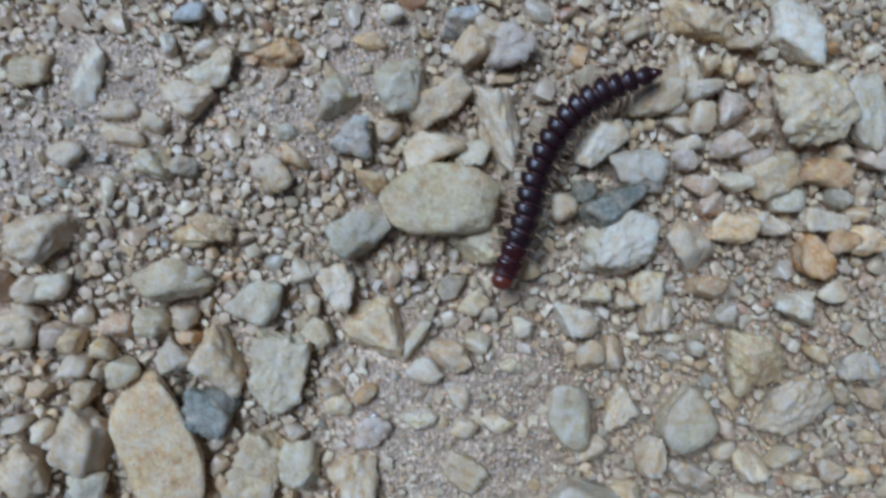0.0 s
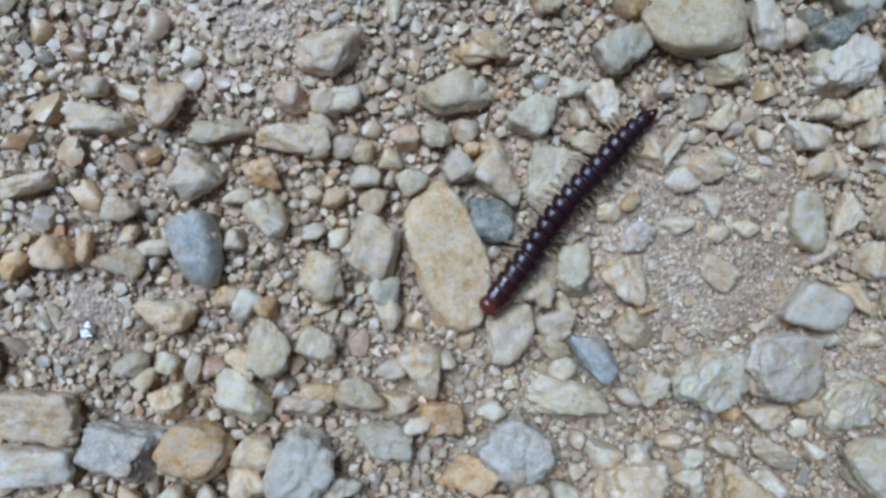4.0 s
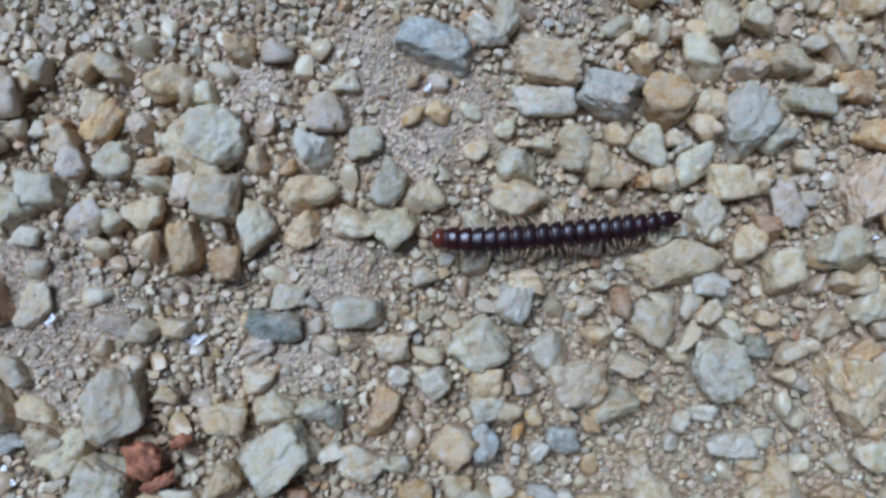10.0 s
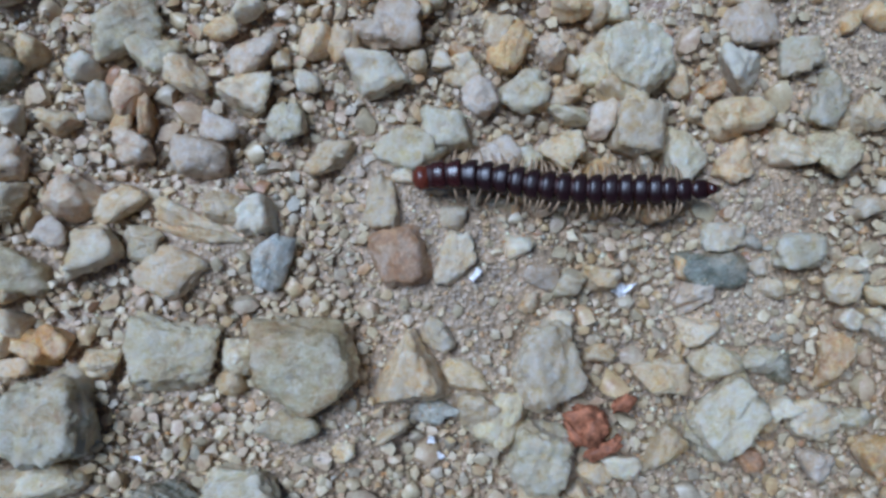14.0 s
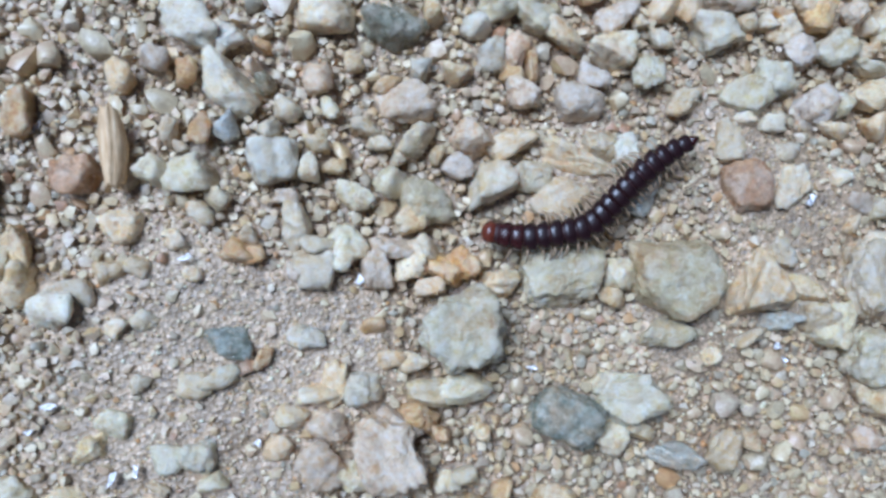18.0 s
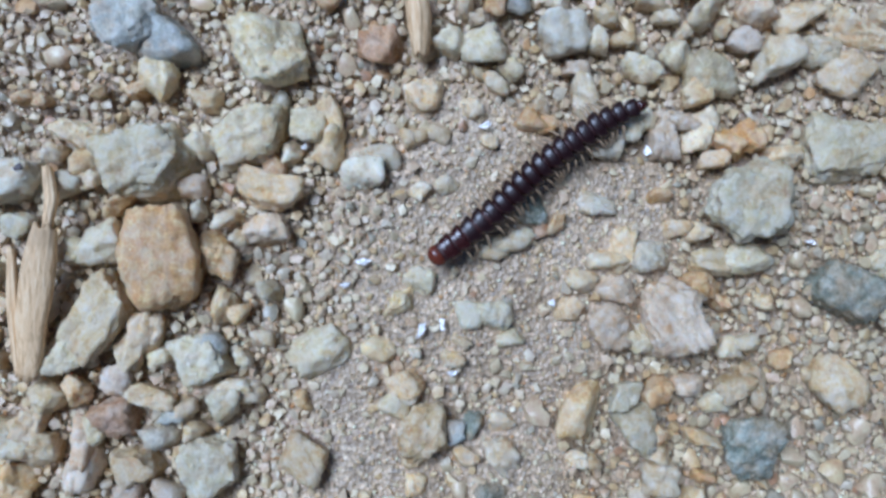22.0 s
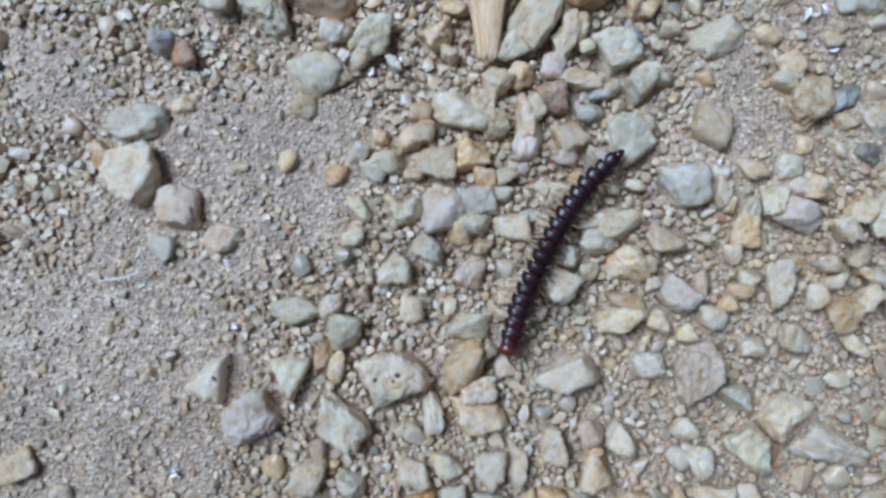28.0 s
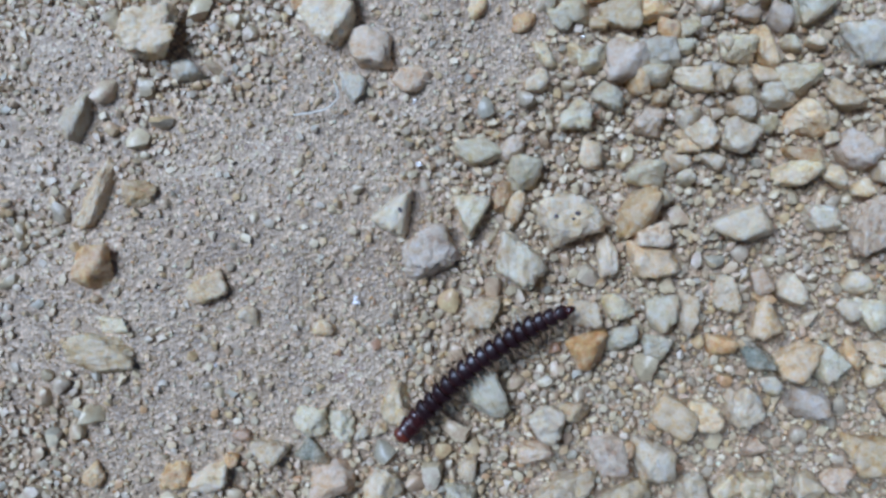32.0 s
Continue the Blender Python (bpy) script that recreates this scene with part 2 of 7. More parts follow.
def sand_material():
    m, nt, bsdf = material("packed_sand")
    where = nt.nodes.new("ShaderNodeTexCoord").outputs["Object"]
    broad = noise_tex(nt, where, 70, 5, 0.6)
    base = ramp(nt, broad, [(0.3, (0.38, 0.285, 0.19)), (0.55, (0.50, 0.395, 0.275)), (0.72, (0.60, 0.50, 0.375))]).outputs["Color"]
    grains = node(nt, "ShaderNodeTexVoronoi", Scale=2600)
    nt.links.new(where, grains.inputs["Vector"])
    sep = nt.nodes.new("ShaderNodeSeparateColor")
    nt.links.new(grains.outputs["Color"], sep.inputs["Color"])
    base = mix(nt, 0.75, base, ramp(nt, sep.outputs["Red"], [(0.0, (0.16, 0.14, 0.11)), (0.2, (0.36, 0.33, 0.28)), (0.6, (0.5, 0.47, 0.42)), (0.88, (0.74, 0.70, 0.62)), (1.0, (0.95, 0.92, 0.88))]).outputs["Color"], "OVERLAY")
    fine = noise_tex(nt, where, 5200, 3, 0.7)
    base = mix(nt, 0.35, base, ramp(nt, fine, [(0.3, (0.22, 0.21, 0.2)), (0.7, (0.78, 0.77, 0.75))]).outputs["Color"], "OVERLAY")
    nt.links.new(base, bsdf.inputs["Base Color"])
    bsdf.inputs["Roughness"].default_value = 0.42
    bsdf.inputs["Specular IOR Level"].default_value = 0.9
    lumps = noise_tex(nt, where, 1100, 5, 0.7)
    relief(nt, bsdf, mix(nt, 0.5, lumps, grains.outputs["Distance"]), 1.0, 0.0003)
    return m


M_SAND = sand_material()


def plain(name, color, rough, spec=0.5, metal=0.0, vary=0.25, scale=2500, bump=0.0):
    m, nt, bsdf = material(name)
    where = nt.nodes.new("ShaderNodeTexCoord").outputs["Object"]
    n = noise_tex(nt, where, scale, 4, 0.65)
    lo, hi = tuple(c * (1 - vary) for c in color), tuple(min(c * (1 + vary), 1) for c in color)
    nt.links.new(ramp(nt, n, [(0.3, lo), (0.7, hi)]).outputs["Color"], bsdf.inputs["Base Color"])
    nt.links.new(ramp(nt, n, [(0.3, (rough * 0.8,) * 3), (0.7, (min(rough * 1.25, 1),) * 3)]).outputs["Color"], bsdf.inputs["Roughness"])
    bsdf.inputs["Specular IOR Level"].default_value = spec
    bsdf.inputs["Metallic"].default_value = metal
    if bump:
        relief(nt, bsdf, n, 0.6, bump)
    return m


M_MICA = plain("mica", (0.74, 0.72, 0.70), 0.34, 0.8, 0.75, 0.3, 3000, 0.0003)
M_RING = plain("dark_glossy_cuticle", (0.020, 0.006, 0.006), 0.33, 0.55, 0.0, 0.4, 1800, 0.00002)
M_COLLAR = plain("reddish_ring_collar", (0.045, 0.014, 0.012), 0.45, 0.4, 0.0, 0.4, 1800)
M_FRONT = plain("reddish_brown_cuticle", (0.040, 0.009, 0.007), 0.24, 0.6, 0.0, 0.35, 1800)
M_HEAD = plain("orange_brown_head", (0.13, 0.028, 0.012), 0.3, 0.55, 0.0, 0.3, 1800)
M_LEG = plain("pale_leg", (0.42, 0.29, 0.165), 0.4, 0.5, 0.0, 0.25, 2200)


def straw_material():
    m, nt, bsdf = material("dry_straw")
    where = nt.nodes.new("ShaderNodeTexCoord").outputs["Object"]
    along_fibres = node(nt, "ShaderNodeMapping", Scale=(1.0, 0.09, 1.0), Rotation=(0, 0, radians(6)))
    nt.links.new(where, along_fibres.inputs["Vector"])
    streak = noise_tex(nt, along_fibres.outputs["Vector"], 4200, 4, 0.65)
    base = ramp(nt, streak, [(0.3, (0.50, 0.30, 0.13)), (0.5, (0.80, 0.56, 0.30)), (0.7, (0.88, 0.69, 0.43))]).outputs["Color"]
    patch = noise_tex(nt, where, 320, 4, 0.6)
    base = mix(nt, ramp(nt, patch, [(0.48, (0, 0, 0)), (0.66, (0.6, 0.6, 0.6))]).outputs["Color"], base, (0.50, 0.34, 0.18))
    nt.links.new(base, bsdf.inputs["Base Color"])
    bsdf.inputs["Roughness"].default_value = 0.6
    relief(nt, bsdf, streak, 0.8, 0.0001)
    return m


M_STRAW = straw_material()
M_HUSK = plain("red_husk", (0.40, 0.16, 0.075), 0.6, 0.45, 0.0, 0.65, 1500, 0.0002)
M_SPOT = plain("dark_mineral", (0.13, 0.11, 0.11), 0.6, 0.5, 0.0, 0.4, 3000, 0.0001)
M_TWIG = plain("brown_twig", (0.36, 0.25, 0.15), 0.6, 0.4, 0.0, 0.3)
M_FIBRE = plain("dry_fibre", (0.86, 0.80, 0.68), 0.6, 0.4, 0.0, 0.2)

# ---- the crawling track: where the body lies, head first, in millimetres ----
MM = 0.001
CURVES = {}


def lies(t, *xy):
    CURVES[t] = [Vector((xy[i], xy[i + 1], 0)) for i in range(0, len(xy), 2)]


lies(0.0, 45.2, -9.9, 46.1, -7.5, 47.1, -4.7, 47.7, -1.7, 48.5, 0.5, 50.0, 2.9, 52.0, 4.7, 54.4, 5.9, 57.5, 6.9)
lies(1.0, 37.5, -11.2, 40.3, -10.4, 43.6, -8.7, 46.1, -6.5, 48.0, -3.9, 49.0, -1.0, 50.2, 1.7, 52.3, 4.0)
lies(2.0, 30.4, -14.0, 32.9, -13.2, 36.3, -11.5, 39.7, -9.8, 42.7, -8.3, 45.8, -6.3, 49.2, -3.3)
lies(3.0, 24.4, -20.8, 25.7, -18.7, 28.3, -16.1, 31.2, -14.2, 34.3, -12.5, 37.4, -11.0, 42.0, -8.8)
lies(3.5, 22.6, -23.4, 24.6, -21.0, 27.3, -18.2, 30.5, -15.4, 33.8, -13.2, 36.6, -11.4, 39.5, -9.9)
lies(5.5, 18.3, -39.6, 20.5, -37.4, 22.2, -34.9, 23.7, -31.7, 24.9, -28.4, 25.7, -25.1, 26.7, -22.0, 27.6, -19.9)
lies(6.0, 13.9, -41.3, 17.0, -39.9, 19.7, -37.3, 21.5, -34.4, 22.7, -31.8, 24.0, -29.1, 25.3, -26.1, 26.2, -23.9)
lies(7.0, 6.7, -46.9, 10.2, -44.9, 13.3, -42.5, 16.1, -40.3, 18.9, -38.4, 21.3, -35.4, 23.5, -32.4)
lies(8.0, -2.4, -50.2, 0.7, -48.2, 4.5, -46.4, 8.3, -45.1, 12.2, -43.5, 15.1, -41.9, 17.8, -40.4)
lies(9.0, -13.0, -49.7, -9.1, -49.9, -5.0, -49.6, -1.3, -49.1, 2.4, -48.0, 5.7, -46.6, 8.7, -45.7)
lies(10.0, -22.2, -50.3, -18.5, -50.5, -14.5, -50.3, -10.5, -50.0, -6.4, -49.6, -2.7, -49.1, 0.2, -48.4)
lies(11.0, -31.1, -52.3, -27.7, -52.6, -23.9, -52.1, -20.4, -51.2, -17.0, -50.4, -13.0, -50.0, -8.9, -49.6)
lies(12.0, -39.5, -51.9, -35.8, -52.0, -31.9, -52.1, -27.9, -52.5, -23.9, -52.5, -20.8, -52.0, -17.7, -51.2)
lies(13.0, -48.5, -52.4, -45.6, -52.1, -42.2, -51.8, -38.8, -51.7, -35.3, -51.7, -31.5, -52.1, -26.9, -52.5)
lies(14.0, -58.2, -49.8, -55.4, -49.6, -52.1, -50.0, -48.9, -50.7, -45.6, -51.2, -42.2, -51.4, -38.8, -51.6, -35.6, -51.7)
lies(15.0, -66.4, -50.2, -63.5, -48.9, -60.4, -48.2, -57.3, -48.2, -54.3, -48.9, -51.2, -50.0, -48.2, -50.9, -44.9, -51.6)
lies(15.5, -70.4, -52.4, -67.6, -51.4, -64.5, -50.2, -61.3, -49.1, -58.2, -48.8, -55.1, -49.2, -52.4, -49.7, -49.5, -50.3)
lies(17.5, -81.3, -58.1, -78.2, -58.3, -75.5, -58.1, -73.1, -57.0, -70.6, -55.1, -68.1, -53.0, -65.5, -51.3, -62.5, -50.1)
lies(18.0, -83.2, -57.6, -80.3, -58.3, -77.5, -58.3, -74.7, -57.9, -72.1, -56.0, -69.4, -53.8, -67.0, -52.3, -64.4, -51.3)
lies(19.0, -91.5, -57.2, -88.8, -57.4, -86.1, -57.5, -82.5, -57.6, -79.2, -57.7, -75.9, -57.6, -73.3, -57.0, -70.5, -55.3)
lies(20.0, -99.7, -57.7, -97.1, -56.9, -94.1, -56.4, -91.2, -56.3, -87.9, -56.5, -84.6, -56.8, -81.2, -57.1, -77.8, -57.4)
lies(21.0, -105.8, -62.4, -103.2, -61.1, -100.5, -59.5, -97.8, -58.2, -95.1, -57.3, -91.9, -56.8, -88.8, -56.7, -85.2, -56.7)
lies(22.0, -111.4, -68.3, -108.8, -66.7, -106.0, -64.7, -103.6, -62.6, -101.2, -60.8, -98.4, -59.1, -96.1, -57.9, -93.4, -57.1)
lies(23.0, -118.5, -70.6, -115.7, -69.0, -112.4, -67.4, -109.5, -66.2, -106.6, -64.8, -104.2, -63.1, -101.8, -61.6, -99.4, -60.5)
lies(24.0, -125.8, -74.5, -122.9, -72.8, -120.0, -71.2, -117.1, -69.9, -114.1, -68.5, -111.3, -67.4, -107.4, -66.1)
lies(25.0, -132.2, -79.4, -129.4, -77.9, -126.5, -75.8, -124.0, -73.8, -121.6, -72.1, -119.2, -70.5, -115.9, -69.1)
lies(25.5, -132.6, -85.0, -131.3, -82.2, -129.6, -79.4, -127.5, -77.1, -125.2, -74.9, -122.7, -72.9, -119.2, -70.7)
lies(27.5, -143.0, -98.1, -140.9, -94.9, -138.7, -91.3, -136.6, -88.5, -134.6, -85.8, -132.5, -83.7, -130.0, -81.6)
lies(28.0, -144.0, -102.9, -142.4, -98.8, -140.8, -95.8, -138.6, -92.4, -136.8, -89.9, -134.4, -87.3, -131.3, -85.0)
lies(29.0, -148.5, -110.7, -146.1, -107.9, -144.4, -104.3, -143.1, -101.1, -141.7, -98.0, -140.4, -94.9, -138.4, -91.8)
lies(30.0, -156.9, -113.4, -153.2, -112.2, -149.9, -110.6, -147.1, -108.7, -145.1, -106.4, -143.6, -103.4, -142.2, -99.2)
lies(31.0, -165.2, -116.7, -162.0, -114.8, -158.1, -113.3, -154.7, -111.9, -151.4, -110.5, -148.7, -109.5, -145.5, -107.9)
lies(32.0, -172.6, -124.6, -169.4, -121.4, -166.0, -118.4, -163.2, -116.5, -160.4, -114.9, -157.6, -113.6, -155.0, -112.7)


# ---- ground ----
# bare patches of sand: x, y, radius, in millimetres
BARE = [(14, 2, 8), (28, 3, 7), (48, -18, 6), (34, 8, 6), (44, -24, 10), (58, -35, 7), (-8, -28, 5), (-20, -39, 7), (-31, -54, 6), (-37, -37, 4), (-60, -50, 6), (-24, -41, 7), (-106, -62, 8), (-57, -57, 9), (-110, -68, 8), (-110, -70, 10), (-110, -72, 10), (-150, -54, 7), (-95, -66, 7), (-163, -82, 12), (-112, -73, 9), (-169, -91, 8), (-182, -99, 20), (-161, -84, 11), (-118, -85, 8), (-185, -73, 8), (-192, -106, 24), (-198, -122, 14),
        (-206, -112, 14), (-180, -120, 12), (-212, -95, 10), (-205, -85, 10), (-172, -80, 9), (-176, -110, 8), (-51, -57, 5), (-24, -38, 6), (-66, -68, 6), (-54, -65, 4), (-100, -66, 9), (-110, -62, 9), (-106, -71, 7), (37, -22, 7), (6, -2, 8), (15, 4, 8), (37, -20, 6), (-105, -64, 8), (-102, -77, 6), (-119, -79, 5), (-110, -75, 8), (-106, -85, 6), (-110, -68, 6), (-175, -85, 8), (-178, -98, 12), (-179, -120, 6), (42, -24, 7), (-33, -60, 6), (-27, -36, 6), (-74, -53, 5), (-108, -70, 7)]


def bare_map():
    """1 on a bare patch of sand, 0 in the gravel, on a grid of one millimetre."""
    x, y = np.meshgrid(np.arange(-272, 138.0), np.arange(-198, 78.0))
    b = np.zeros_like(x)
    ragged = np.array([0.35 * noise.noise((u * 0.12, v * 0.12, 3.0)) for u, v in zip(x.ravel(), y.ravel())]).reshape(x.shape)
    for u, v, r in BARE:
        b = np.maximum(b, 1.35 - np.hypot(x - u, y - v) / r + ragged)
    b = np.clip(b, 0, 1)
    return b * b * (3 - 2 * b)


BARE_MAP = bare_map()


def bareness(x, y):
    x, y = min(max(x + 272, 0), 408.9), min(max(y + 198, 0), 274.9)
    i, j = int(x), int(y)
    u, v = x - i, y - j
    return (BARE_MAP[j, i] * (1 - u) + BARE_MAP[j, i + 1] * u) * (1 - v) + (BARE_MAP[j + 1, i] * (1 - u) + BARE_MAP[j + 1, i + 1] * u) * v


def swell(x, y):
    """Height of the sand, in metres, at a place in millimetres: it lies deeper between the stones of the gravel."""
    return MM * (-1.5 * (1 - bareness(x, y)) + 0.30 * noise.noise((x * 0.09, y * 0.09, 1.7)) + 0.26 * noise.noise((x * 0.33, y * 0.33, 5.1)) + 0.20 * noise.noise((x * 0.75, y * 0.75, 9.3)))


def build_ground():
    """One sheet: fine in the middle, then rings of wide faces out to the horizon."""
    xs = np.concatenate([[-3e6, -4e5, -60000, -9000, -2000, -700], np.arange(-270, 135, 0.85), [560, 2000, 9000, 60000, 4e5, 3e6]])
    ys = np.concatenate([[-3e6, -4e5, -60000, -9000, -2000, -650], np.arange(-195, 75, 0.85), [500, 2000, 9000, 60000, 4e5, 3e6]])
    verts = []
    for y in ys:
        for x in xs:
            verts.append((x * MM, y * MM, swell(x, y) if -270 <= x <= 135 and -195 <= y <= 75 else 0.0))
    nx = len(xs)
    faces = [(j * nx + i, j * nx + i + 1, (j + 1) * nx + i + 1, (j + 1) * nx + i) for j in range(len(ys) - 1) for i in range(nx - 1)]
    me = bpy.data.meshes.new("ground")
    me.from_pydata(verts, [], faces)
    me.materials.append(M_SAND)
    me.shade_smooth()
    tagged(new("ground", me), "pale beige sandy ground strewn with fine gravel", "ground", kind="structure")


build_ground()

# ---- stones ----


def sphere(cuts):
    bm = bmesh.new()
    bmesh.ops.create_icosphere(bm, subdivisions=cuts, radius=1)
    v = np.array([p.co[:] for p in bm.verts])
    f = np.array([[p.index for p in q.verts] for q in bm.faces])
    bm.free()
    return v / np.linalg.norm(v, axis=1)[:, None], f


BALL = {n: sphere(n) for n in (1, 2, 3, 4, 5)}
rng = np.random.default_rng(11)


def chip(cuts, planes, depth, rough=0.0, sides=(), edge=11.0):
    """A unit stone: a body between random flats (depth: how deep the deepest cuts) whose edges are worn round (edge: higher is
    crisper), with knobbly faces; sides: the ways, in radians, in which broad flats face. About two units across, lying flat."""
    u = BALL[cuts][0]
    n = rng.normal(size=(planes, 3)) * (1, 1, 0.8)
    n /= np.linalg.norm(n, axis=1)[:, None]
    d = rng.uniform(depth, 1.0, planes)
    if sides:
        d = 0.5 * d + 0.5
        n = np.concatenate([n, [(math.cos(a), math.sin(a), rng.uniform(-0.05, 0.2)) for a in sides]])
        d = np.concatenate([d, np.full(len(sides), {3: 0.5, 4: 0.66, 5: 0.74}.get(len(sides), 0.8))])
    n = np.concatenate([n, np.eye(3), -np.eye(3), [(rng.uniform(-0.2, 0.2), rng.uniform(-0.2, 0.2), 1.0)]])
    d = np.concatenate([d, np.full(6, 1.1), [rng.uniform(0.5, 0.75) if sides else rng.uniform(0.6, 0.95)]])
    v = u / ((np.maximum(u @ n.T / d, 0) ** edge).sum(1) ** (1 / edge))[:, None]
    if rough:
        a, b, c = rng.uniform(0, 6.28, (3, 6))
        k = rng.normal(size=(6, 3)) * np.array([1.6, 2.0, 3.0, 4.5, 6, 8])[:, None]
        w = sum(np.sin(v @ k[i] + a[i]) / (1 + 0.8 * i) for i in range(6))
        if cuts > 2:
            o = rng.uniform(0, 50, 3)
            w += np.array([2.2 * noise.noise(Vector(p * 2.4 + o)) + 1.5 * noise.noise(Vector(p * 5.5 + o)) + 0.9 * noise.noise(Vector(p * 12 + o)) for p in v])
        v = v * (1 + rough * w)[:, None]
    lo, hi = v.min(0), v.max(0)
    return (v - (lo + hi) / 2) / ((hi - lo) / 2)


def mesh_from(name, v, f, mat, smooth=True):
    me = bpy.data.meshes.new(name)
    me.vertices.add(len(v))
    me.vertices.foreach_set("co", np.ascontiguousarray(v, dtype=np.float32).ravel())
    k = f.shape[1]
    me.loops.add(f.size)
    me.loops.foreach_set("vertex_index", np.ascontiguousarray(f, dtype=np.int32).ravel())
    me.polygons.add(len(f))
    me.polygons.foreach_set("loop_start", np.arange(0, f.size, k, dtype=np.int32))
    me.update(calc_edges=True)
    me.materials.append(mat)
    if smooth:
        me.shade_smooth()
    return me


KIND = {
    "c": ("feldspar_chip", "cream feldspar"), "w": ("quartz_chip", "whitish quartz"), "g": ("granite_chip", "grey granite"),
    "y": ("sandstone_chip", "yellowish tan"), "b": ("slate_chip", "blue-grey slate"), "d": ("greenstone_chip", "dark greenish"),
    "o": ("orange_pebble", "orange-tan"), "r": ("ironstone_chip", "red-brown"), "p": ("gneiss_chip", "pinkish grey"),
    "k": ("speckled_pebble", "black-speckled whitish granite"), "ol": ("olive_pebble", "olive-beige"),
}
PLACED = []
STONES = []
BACKS = np.array([p[:2] for c in CURVES.values() for a, b in zip(c, c[1:]) for p in (a, (a + b) / 2)])


def stone(kind, x, y, long, wide, turn, shape="", flats=()):
    """One stone bedded in the sand, its place and size in millimetres, its long side turned from +x; flats: the ways its broad sides face."""
    name, colour = KIND[kind]
    size = (long + wide) / 2
    top = float(np.clip(0.47 * wide, 0.9, 3.3))
    near = np.hypot(BACKS[:, 0] - x, BACKS[:, 1] - y).min()
    if near < 1.2 + size / 2:
        top = min(top, 1.3)
    cuts = 5 if size > 5.0 else 4 if size > 2.6 else 3
    planes, depth, rough, edge = {"r": (8, 0.8, 0.022, 7.0), "s": (9, 0.72, 0.045, 12.0)}.get(shape, (int(rng.integers(6, 11)), rng.uniform(0.46, 0.62), 0.068, rng.uniform(8, 17)))
    sides = [radians(a - turn) for a in flats] or ([math.pi, 0.99, -0.99] if shape == "t" else [])
    v = chip(cuts, planes, depth, rough, sides, edge)
    under = 2.2 if size > 3 else 1.8
    v = v * np.array([long / 2, wide / 2, (top + under) / 2])
    v[:, :2] *= 1.05
    ob = new(name, mesh_from(name, v * MM, BALL[cuts][1], STONE[kind]))
    lean = 4 if top < 1.4 else 9
    ob.matrix_world = pose(x * MM, y * MM, (top - under) / 2 * MM, rng.uniform(-lean, lean), rng.uniform(-lean, lean), turn)
    form = "smooth rounded" if shape == "r" else "blunt" if shape == "s" else "three-cornered" if shape == "t" else "angular"
    big = "large " if size > 5.6 else "small " if size < 2.7 else ""
    what = "pebble" if shape == "r" else "stone chip" if long < 1.6 * wide else "elongated stone chip"
    tagged(ob, f"{big}{form} {colour} {what} bedded in sandy gravel", "stone", group="loose gravel stones")
    PLACED.append((x, y, size / 2, long / 2, wide / 2, radians(turn)))
    STONES.append(ob)


stone("ol", 40.7, -3.2, 9.0, 5.4, 1, "r")
stone("c", 24.0, -15.7, 5.5, 4.4, 81)
stone("d", 23.4, -19.8, 4.4, 3.8, 0)
stone("g", 28.4, -16.6, 6.4, 4.3, 81)
stone("g", 27.1, -23.9, 5.6, 4.7, 81)
stone("g", 30.2, -23.9, 4.3, 3.0, 81)
stone("c", 34.3, -24.6, 4.3, 3.9, 81)
stone("g", 36.5, -13.9, 6.3, 4.7, -49, "t")
stone("g", 39.1, -13.9, 3.9, 1.6, 71)
stone("c", 33.0, -10.1, 3.7, 2.8, -69)
stone("c", 41.6, -15.2, 3.5, 2.7, -59)
stone("g", 34.5, -5.5, 5.6, 4.3, 61)
stone("w", 30.2, -8.8, 2.1, 1.9, 1)
stone("g", 44.3, -6.9, 3.7, 3.3, 31)
stone("c", 40.0, 1.1, 4.8, 2.8, 26)
stone("c", 40.4, 4.4, 5.7, 2.6, 36)
stone("c", 36.7, 2.1, 2.2, 1.7, 2)
stone("c", 45.5, 2.3, 7.9, 3.1, -74)
stone("g", 37.5, 5.8, 5.2, 4.7, 46)
stone("g", 32.8, 4.6, 3.4, 3.4, 2)
stone("b", 33.7, 1.4, 3.4, 3.0, 1)
stone("p", 46.0, 9.1, 3.5, 3.5, 2)
stone("c", 43.2, 9.0, 4.0, 2.6, 61)
stone("b", 42.2, 10.9, 3.1, 2.6, 2)
stone("y", 61.7, 11.7, 6.4, 3.1, -8)
stone("w", 69.4, 11.1, 5.4, 4.0, 91)
stone("g", 70.5, 4.8, 7.1, 5.9, 2)
stone("g", 75.4, 4.5, 6.4, 3.3, -73)
stone("y", 58.0, 5.5, 5.5, 3.1, 31)
stone("c", 60.4, 7.2, 4.9, 1.8, -79)
stone("w", 56.5, -0.3, 5.2, 3.3, -13)
stone("w", 53.3, 1.9, 5.0, 2.9, 36)
stone("c", 61.9, 3.9, 2.7, 2.1, 81)
stone("p", 64.4, 4.6, 3.4, 2.5, 81)
stone("p", 64.0, 1.5, 3.2, 2.7, 45)
stone("c", 66.5, 3.0, 2.1, 1.8, 2)
stone("g", 67.5, -0.7, 4.2, 3.4, 21)
stone("o", 72.4, -0.4, 3.8, 2.5, -18)
stone("d", 54.7, -3.4, 5.9, 3.3, 11)
stone("w", 55.4, -6.5, 6.8, 4.5, 35, "", (70, 0, 250, 190, 130))
stone("c", 61.1, -6.2, 4.5, 3.6, -48)
stone("c", 64.4, -5.0, 3.7, 2.7, -18)
stone("w", 67.4, -4.5, 3.3, 2.0, -9)
stone("w", 72.1, -4.2, 4.3, 2.0, -4)
